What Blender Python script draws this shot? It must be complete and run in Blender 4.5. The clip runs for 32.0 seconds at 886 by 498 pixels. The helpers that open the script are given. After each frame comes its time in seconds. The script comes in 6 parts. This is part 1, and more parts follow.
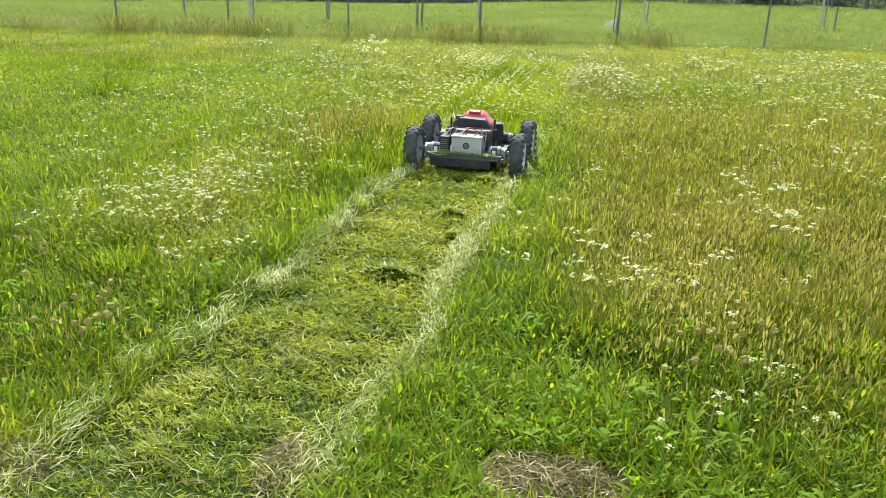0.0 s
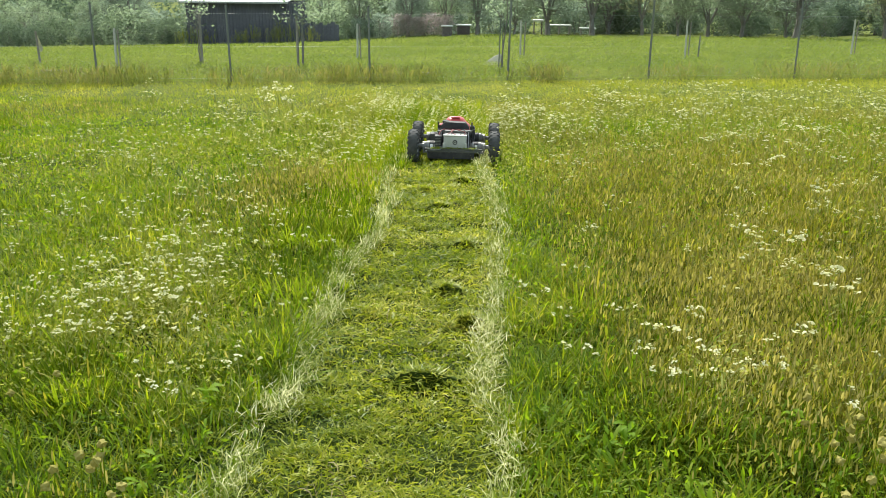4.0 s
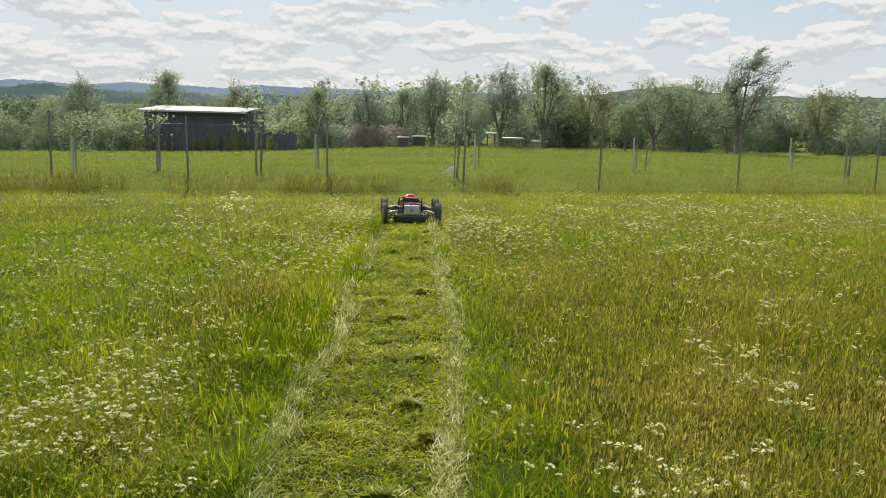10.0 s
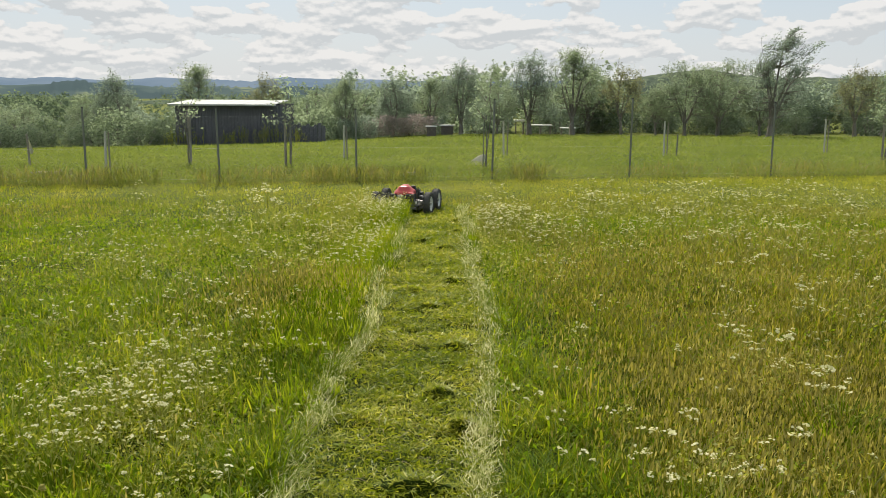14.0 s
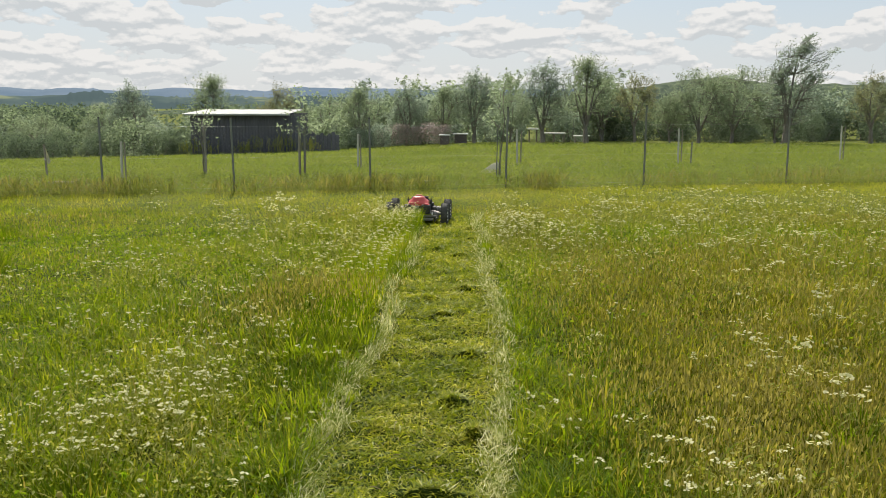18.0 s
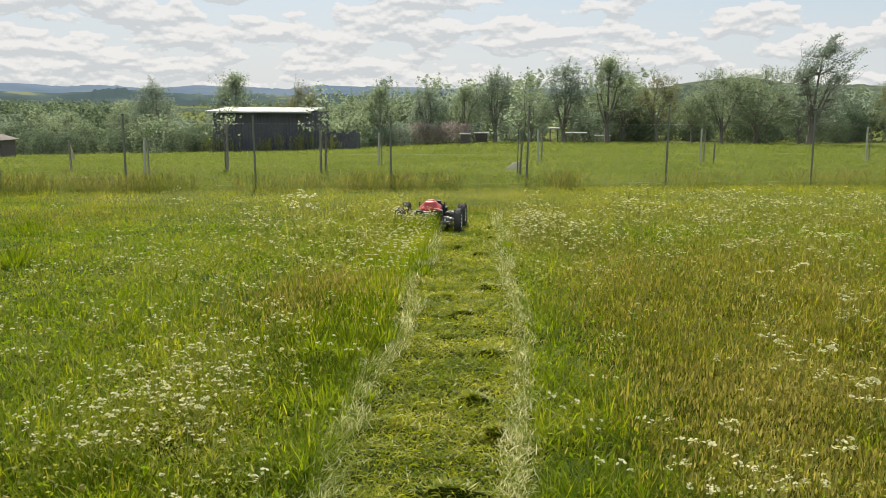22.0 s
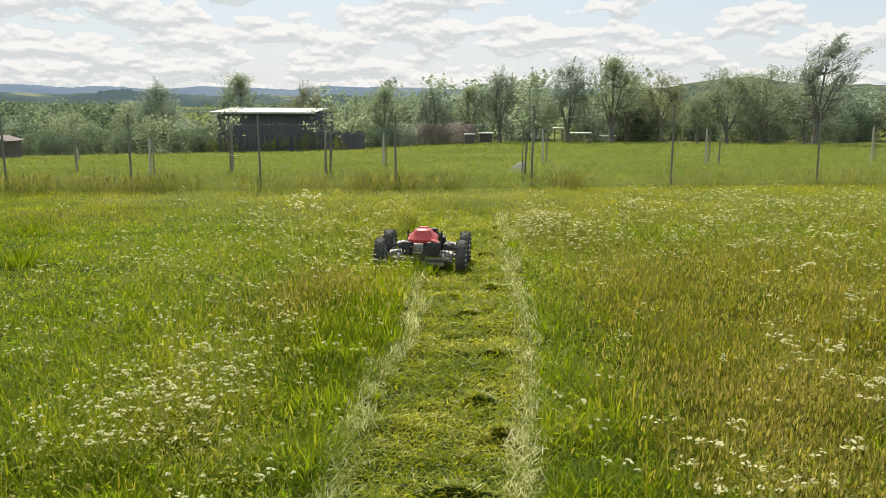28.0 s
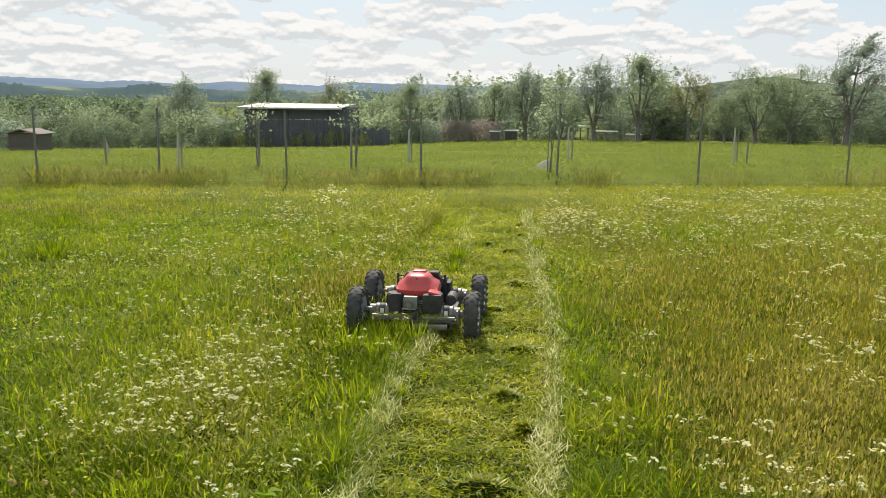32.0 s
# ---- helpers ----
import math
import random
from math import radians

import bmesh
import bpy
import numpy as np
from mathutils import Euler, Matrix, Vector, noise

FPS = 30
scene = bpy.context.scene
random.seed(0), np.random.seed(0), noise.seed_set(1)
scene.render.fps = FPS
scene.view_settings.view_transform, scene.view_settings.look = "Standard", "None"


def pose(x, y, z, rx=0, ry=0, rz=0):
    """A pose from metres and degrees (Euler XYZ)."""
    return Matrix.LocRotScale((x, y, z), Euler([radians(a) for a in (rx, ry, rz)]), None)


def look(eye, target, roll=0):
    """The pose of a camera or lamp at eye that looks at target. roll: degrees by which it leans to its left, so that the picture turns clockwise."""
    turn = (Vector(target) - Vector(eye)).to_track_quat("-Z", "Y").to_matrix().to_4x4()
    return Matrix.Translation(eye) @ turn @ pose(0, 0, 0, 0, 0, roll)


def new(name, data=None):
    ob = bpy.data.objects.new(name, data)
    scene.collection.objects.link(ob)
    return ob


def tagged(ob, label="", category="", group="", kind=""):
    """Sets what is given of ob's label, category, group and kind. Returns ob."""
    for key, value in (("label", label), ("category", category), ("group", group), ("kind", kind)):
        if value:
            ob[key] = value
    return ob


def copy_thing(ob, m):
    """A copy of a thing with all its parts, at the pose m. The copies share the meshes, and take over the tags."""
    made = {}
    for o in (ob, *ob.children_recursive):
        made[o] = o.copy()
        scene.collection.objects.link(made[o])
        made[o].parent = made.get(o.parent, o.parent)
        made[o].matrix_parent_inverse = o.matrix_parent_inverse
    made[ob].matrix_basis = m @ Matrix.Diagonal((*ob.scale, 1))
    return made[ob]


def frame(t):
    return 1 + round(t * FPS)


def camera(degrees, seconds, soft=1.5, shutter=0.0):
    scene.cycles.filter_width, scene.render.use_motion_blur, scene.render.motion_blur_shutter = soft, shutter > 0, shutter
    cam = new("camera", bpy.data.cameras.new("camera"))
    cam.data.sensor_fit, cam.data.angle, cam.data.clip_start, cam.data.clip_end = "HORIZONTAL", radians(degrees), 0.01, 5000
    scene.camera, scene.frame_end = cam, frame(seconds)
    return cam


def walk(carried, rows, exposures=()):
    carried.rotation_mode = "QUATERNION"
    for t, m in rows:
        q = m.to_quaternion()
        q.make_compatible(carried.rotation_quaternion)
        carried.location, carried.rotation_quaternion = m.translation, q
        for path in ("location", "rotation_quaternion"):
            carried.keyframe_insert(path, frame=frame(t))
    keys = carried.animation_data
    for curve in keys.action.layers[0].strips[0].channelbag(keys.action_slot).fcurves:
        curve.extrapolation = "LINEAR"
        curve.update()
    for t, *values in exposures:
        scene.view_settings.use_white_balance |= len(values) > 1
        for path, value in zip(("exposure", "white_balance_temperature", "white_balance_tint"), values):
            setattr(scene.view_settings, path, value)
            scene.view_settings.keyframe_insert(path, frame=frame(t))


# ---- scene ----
cam = camera(56.5, 32.0, soft=0.8)
PATH = [
    (0, (0.847, -0.922, 1.386), (0.445, 0.918, 0.712), 1.5),
    (0.5, (0.793, -0.791, 1.374), (0.414, 1.05, 0.692), 1.3),
    (1, (0.702, -0.649, 1.375), (0.343, 1.203, 0.713), 1.3),
    (1.5, (0.492, -0.553, 1.382), (0.166, 1.306, 0.72), 0.2),
    (2, (0.419, -0.52, 1.389), (0.132, 1.34, 0.712), -0.2),
    (2.5, (0.35, -0.475, 1.377), (0.103, 1.396, 0.715), -0.1),
    (3, (0.218, -0.436, 1.392), (0.024, 1.45, 0.753), -0.3),
    (3.5, (0.202, -0.44, 1.389), (0.026, 1.443, 0.74), 0.2),
    (4, (0.11, -0.417, 1.41), (0.019, 1.491, 0.817), 0.5),
    (4.5, (0.08, -0.409, 1.439), (0.038, 1.527, 0.94), 0.9),
    (6.5, (0.089, -0.443, 1.449), (0.066, 1.519, 1.062), 1.2),
    (7, (0.086, -0.449, 1.45), (0.081, 1.512, 1.057), 1.0),
    (7.5, (0.082, -0.447, 1.45), (0.054, 1.513, 1.054), 0.8),
    (8, (0.078, -0.43, 1.451), (0.053, 1.531, 1.06), 1.3),
    (8.5, (0.081, -0.429, 1.457), (0.072, 1.539, 1.1), 1.6),
    (9, (0.082, -0.431, 1.466), (0.088, 1.542, 1.136), 1.6),
    (9.5, (0.084, -0.429, 1.461), (0.1, 1.542, 1.127), 1.5),
    (10, (0.08, -0.431, 1.456), (0.094, 1.54, 1.115), 1.5),
    (10.5, (0.078, -0.432, 1.453), (0.065, 1.537, 1.107), 1.2),
    (11, (0.078, -0.433, 1.452), (0.057, 1.536, 1.101), 1.1),
    (11.5, (0.079, -0.436, 1.454), (0.055, 1.532, 1.099), 0.9),
    (12, (0.081, -0.432, 1.451), (0.058, 1.536, 1.095), 0.8),
    (12.5, (0.081, -0.429, 1.45), (0.058, 1.539, 1.091), 0.8),
    (13, (0.079, -0.426, 1.449), (0.041, 1.541, 1.085), 0.6),
    (13.5, (0.083, -0.425, 1.447), (0.023, 1.541, 1.082), 0.3),
    (14, (0.08, -0.431, 1.447), (0.022, 1.534, 1.079), 0.3),
    (14.5, (0.078, -0.426, 1.446), (0.023, 1.539, 1.079), 0.3),
    (16.5, (0.075, -0.432, 1.447), (0.004, 1.533, 1.085), 0.1),
    (17, (0.071, -0.436, 1.447), (0.0, 1.531, 1.088), 0.2),
    (17.5, (0.078, -0.433, 1.446), (-0.009, 1.533, 1.092), -0.0),
    (18, (0.076, -0.431, 1.444), (-0.015, 1.536, 1.096), -0.0),
    (18.5, (0.076, -0.434, 1.449), (-0.015, 1.533, 1.1), -0.1),
    (19, (0.07, -0.442, 1.448), (-0.025, 1.525, 1.101), -0.0),
    (19.5, (0.074, -0.426, 1.442), (-0.027, 1.54, 1.092), -0.0),
    (20, (0.075, -0.427, 1.442), (-0.029, 1.539, 1.092), -0.1),
    (20.5, (0.072, -0.429, 1.446), (-0.037, 1.537, 1.096), -0.0),
    (21, (0.066, -0.427, 1.445), (-0.061, 1.538, 1.096), 0.2),
    (21.5, (0.065, -0.424, 1.441), (-0.07, 1.54, 1.091), 0.3),
    (22, (0.066, -0.421, 1.44), (-0.072, 1.543, 1.089), 0.3),
    (22.5, (0.064, -0.422, 1.439), (-0.074, 1.542, 1.087), 0.3),
    (23, (0.063, -0.424, 1.44), (-0.073, 1.54, 1.087), 0.2),
    (23.5, (0.062, -0.428, 1.44), (-0.078, 1.535, 1.086), 0.1),
    (24, (0.059, -0.426, 1.442), (-0.083, 1.538, 1.088), 0.1),
    (24.5, (0.061, -0.423, 1.438), (-0.08, 1.54, 1.085), 0.1),
    (25, (0.06, -0.423, 1.441), (-0.082, 1.541, 1.089), 0.1),
    (25.5, (0.061, -0.425, 1.44), (-0.082, 1.539, 1.088), 0.1),
    (27.5, (0.059, -0.42, 1.438), (-0.085, 1.544, 1.088), 0.3),
    (28, (0.06, -0.415, 1.434), (-0.089, 1.549, 1.084), 0.2),
    (28.5, (0.057, -0.42, 1.434), (-0.117, 1.541, 1.086), 0.3),
    (29, (0.058, -0.422, 1.435), (-0.121, 1.539, 1.085), 0.2),
    (29.5, (0.059, -0.424, 1.436), (-0.119, 1.537, 1.087), 0.2),
    (30, (0.054, -0.422, 1.433), (-0.126, 1.539, 1.084), 0.3),
    (30.5, (0.054, -0.424, 1.434), (-0.131, 1.537, 1.084), 0.3),
    (31, (0.051, -0.421, 1.43), (-0.14, 1.539, 1.081), 0.5),
    (31.5, (0.05, -0.428, 1.431), (-0.151, 1.531, 1.082), 0.5),
    (32, (0.046, -0.427, 1.428), (-0.159, 1.53, 1.071), 0.7),
]
EXPOSURE = [(0, 0.84, 6080, 9), (2.2, 0.84, 6080, 9), (3.0, 0.60, 6120, 8), (4.0, 0.60, 6350, 7), (4.5, 0.50, 6500, 9), (6.5, 0.11, 6620, 13), (8, 0.07, 6640, 13), (9.5, 0.08, 6840, 13), (14, 0.07, 6900, 13), (25, 0.12, 6900, 13), (27.5, 0.20, 6950, 13), (32, 0.25, 6950, 13)]
walk(cam, [(t, look(eye, target, roll)) for t, eye, target, roll in PATH], EXPOSURE)

# ---------------------------------------------------------------- light
SUN_EL, SUN_AZ = 47.0, -14.0          # degrees; azimuth from +y, clockwise
world = bpy.data.worlds.new("sky")
scene.world = world
world.use_nodes = True


def build_sky():
    nt = world.node_tree
    nt.nodes.clear()
    N, L = nt.nodes.new, nt.links.new

    def math_node(op, a, b=None):
        n = N("ShaderNodeMath")
        n.operation = op
        for i, v in enumerate((a, b)):
            if v is None:
                continue
            if isinstance(v, (int, float)):
                n.inputs[i].default_value = v
            else:
                L(v, n.inputs[i])
        return n.outputs[0]

    def mix(fac, a, b):
        n = N("ShaderNodeMix")
        n.data_type = "RGBA"
        for sock, v in ((n.inputs[0], fac), (n.inputs[6], a), (n.inputs[7], b)):
            if isinstance(v, tuple):
                sock.default_value = v
            elif isinstance(v, float):
                sock.default_value = v
            else:
                L(v, sock)
        return n.outputs[2]

    out, bg = N("ShaderNodeOutputWorld"), N("ShaderNodeBackground")
    sky = N("ShaderNodeTexSky")
    sky.sky_type, sky.sun_disc = "NISHITA", False
    sky.sun_elevation, sky.sun_rotation = radians(SUN_EL), radians(SUN_AZ)
    sky.air_density, sky.dust_density = 1.0, 1.6
    co = N("ShaderNodeTexCoord")
    sep = N("ShaderNodeSeparateXYZ")
    L(co.outputs["Generated"], sep.inputs[0])
    x, y, z = sep.outputs
    zz = math_node("MAXIMUM", z, 0.0)
    # cumulus puffs in flat-based banks, thinning out towards the clearer east
    az = math_node("ARCTAN2", x, y)
    comb = N("ShaderNodeCombineXYZ")
    L(math_node("MULTIPLY", az, 4.8), comb.inputs[0])
    L(math_node("MULTIPLY", math_node("LOGARITHM", math_node("ADD", zz, 0.16), 2.718), 3.3), comb.inputs[1])
    comb.inputs[2].default_value = 3.7

    round_co = N("ShaderNodeCombineXYZ")
    L(math_node("MULTIPLY", az, 4.8), round_co.inputs[0])
    L(math_node("MULTIPLY", zz, 8.5), round_co.inputs[1])

    def puff(scale, detail, rough, offset, co_node=comb):
        mp = N("ShaderNodeMapping")
        mp.inputs["Location"].default_value = offset
        L(co_node.outputs[0], mp.inputs[0])
        n = N("ShaderNodeTexNoise")
        n.inputs["Scale"].default_value, n.inputs["Detail"].default_value = scale, detail
        n.inputs["Roughness"].default_value = rough
        L(mp.outputs[0], n.inputs["Vector"])
        return n.outputs["Fac"]

    def heap(dy):
        return math_node("ADD", puff(2.2, 3.0, 0.5, (0.35, dy, 0)), math_node("MULTIPLY", math_node("SUBTRACT", puff(5.0, 8.0, 0.56, (0, dy * 0.6, 5), round_co), 0.5), 0.55))

    base, above = heap(0.0), heap(0.07)
    ramp = N("ShaderNodeMapRange")
    ramp.interpolation_type = "SMOOTHSTEP"
    ramp.inputs["From Min"].default_value, ramp.inputs["From Max"].default_value = 0.448, 0.484
    L(math_node("SUBTRACT", base, math_node("MULTIPLY", az, 0.10)), ramp.inputs["Value"])
    # sunlit tops against greyer bellies
    rim = N("ShaderNodeMapRange")
    rim.inputs["From Min"].default_value, rim.inputs["From Max"].default_value = -0.040, 0.050
    L(math_node("SUBTRACT", base, above), rim.inputs["Value"])
    cloud = mix(rim.outputs[0], (5.8, 6.4, 6.8, 1), (8.25, 8.55, 8.65, 1))
    low = N("ShaderNodeMapRange")
    low.inputs["From Min"].default_value, low.inputs["From Max"].default_value = 0.13, 0.0
    L(zz, low.inputs["Value"])
    pale = mix(0.7, sky.outputs[0], (5.4, 7.0, 8.5, 1))
    clear = mix(math_node("MULTIPLY", low.outputs[0], 0.75), pale, (7.1, 7.6, 7.8, 1))
    L(mix(math_node("MULTIPLY", ramp.outputs[0], 0.9), clear, cloud), bg.inputs[0])
    bg.inputs[1].default_value = 0.095
    L(bg.outputs[0], out.inputs[0])


build_sky()
sun = new("sun", bpy.data.lights.new("sun", "SUN"))
sun.data.energy, sun.data.angle, sun.data.color = 5.0, radians(0.6), (1.0, 0.95, 0.86)
SUN_DIR = Vector((math.sin(radians(SUN_AZ)) * math.cos(radians(SUN_EL)), math.cos(radians(SUN_AZ)) * math.cos(radians(SUN_EL)), math.sin(radians(SUN_EL))))
sun.matrix_world = look(SUN_DIR * 60, (0, 0, 0))


# ---------------------------------------------------------------- materials
def node_mat(name):
    m = bpy.data.materials.new(name)
    m.use_nodes = True
    nt = m.node_tree
    nt.nodes.clear()
    return m, nt, nt.nodes.new, nt.links.new


def ramp_node(nt, stops, fac):
    r = nt.nodes.new("ShaderNodeValToRGB")
    els = r.color_ramp.elements
    while len(els) < len(stops):
        els.new(0.5)
    for e, (p, c) in zip(els, stops):
        e.position, e.color = p, (*c, 1)
    nt.links.new(fac, r.inputs[0])
    return r.outputs[0]


def leaf_mat(name, stops, patch=0.9, trans=0.4, rough=0.5, warm=(1.25, 1.2, 0.7), spec=0.35):
    """Foliage: colour by blade and by patch of ground, light shining through."""
    m, nt, N, L = node_mat(name)
    geo = N("ShaderNodeNewGeometry")
    noise_tex = N("ShaderNodeTexNoise")
    noise_tex.inputs["Scale"].default_value, noise_tex.inputs["Detail"].default_value = patch, 3
    L(geo.outputs["Position"], noise_tex.inputs["Vector"])
    mx = N("ShaderNodeMath")
    mx.operation = "MULTIPLY_ADD"
    L(geo.outputs["Random Per Island"], mx.inputs[0])
    mx.inputs[1].default_value = 0.75
    sub = N("ShaderNodeMath")
    sub.operation = "MULTIPLY_ADD"
    L(noise_tex.outputs["Fac"], sub.inputs[0])
    sub.inputs[1].default_value, sub.inputs[2].default_value = 1.3, -0.53
    L(sub.outputs[0], mx.inputs[2])
    col = ramp_node(nt, stops, mx.outputs[0])
    p = N("ShaderNodeBsdfPrincipled")
    L(col, p.inputs["Base Color"])
    p.inputs["Roughness"].default_value = rough
    p.inputs["Specular IOR Level"].default_value = spec
    t = N("ShaderNodeBsdfTranslucent")
    tint = N("ShaderNodeMix")
    tint.data_type, tint.blend_type = "RGBA", "MULTIPLY"
    tint.inputs[0].default_value = 1.0
    L(col, tint.inputs[6])
    tint.inputs[7].default_value = (*[w * 1.5 for w in warm], 1)
    L(tint.outputs[2], t.inputs[0])
    mixer, out = N("ShaderNodeMixShader"), N("ShaderNodeOutputMaterial")
    mixer.inputs[0].default_value = trans
    L(p.outputs[0], mixer.inputs[1])
    L(t.outputs[0], mixer.inputs[2])
    L(mixer.outputs[0], out.inputs[0])
    return m


def solid_mat(name, stops, scale=8.0, rough=0.6, metal=0.0, bump=0.2, detail=5, spec=0.5, stretch=(1, 1, 1), coord="Object"):
    m, nt, N, L = node_mat(name)
    co, mp, nz = N("ShaderNodeTexCoord"), N("ShaderNodeMapping"), N("ShaderNodeTexNoise")
    L(co.outputs[coord], mp.inputs[0])
    mp.inputs["Scale"].default_value = stretch
    L(mp.outputs[0], nz.inputs["Vector"])
    nz.inputs["Scale"].default_value, nz.inputs["Detail"].default_value = scale, detail
    big = N("ShaderNodeTexNoise")
    L(mp.outputs[0], big.inputs["Vector"])
    big.inputs["Scale"].default_value, big.inputs["Detail"].default_value = scale * 0.17, 2
    add = N("ShaderNodeMath")
    add.operation = "MULTIPLY_ADD"
    L(nz.outputs["Fac"], add.inputs[0])
    add.inputs[1].default_value = 0.6
    half = N("ShaderNodeMath")
    half.operation = "MULTIPLY"
    L(big.outputs["Fac"], half.inputs[0])
    half.inputs[1].default_value = 0.4
    L(half.outputs[0], add.inputs[2])
    p, out = N("ShaderNodeBsdfPrincipled"), N("ShaderNodeOutputMaterial")
    L(ramp_node(nt, stops, add.outputs[0]), p.inputs["Base Color"])
    p.inputs["Roughness"].default_value, p.inputs["Metallic"].default_value = rough, metal
    p.inputs["Specular IOR Level"].default_value = spec
    if bump:
        b = N("ShaderNodeBump")
        b.inputs["Strength"].default_value, b.inputs["Distance"].default_value = bump, 0.01
        L(nz.outputs["Fac"], b.inputs["Height"])
        L(b.outputs[0], p.inputs["Normal"])
    L(p.outputs[0], out.inputs[0])
    return m


def two(a, b):
    return ((0.3, a), (0.7, b))


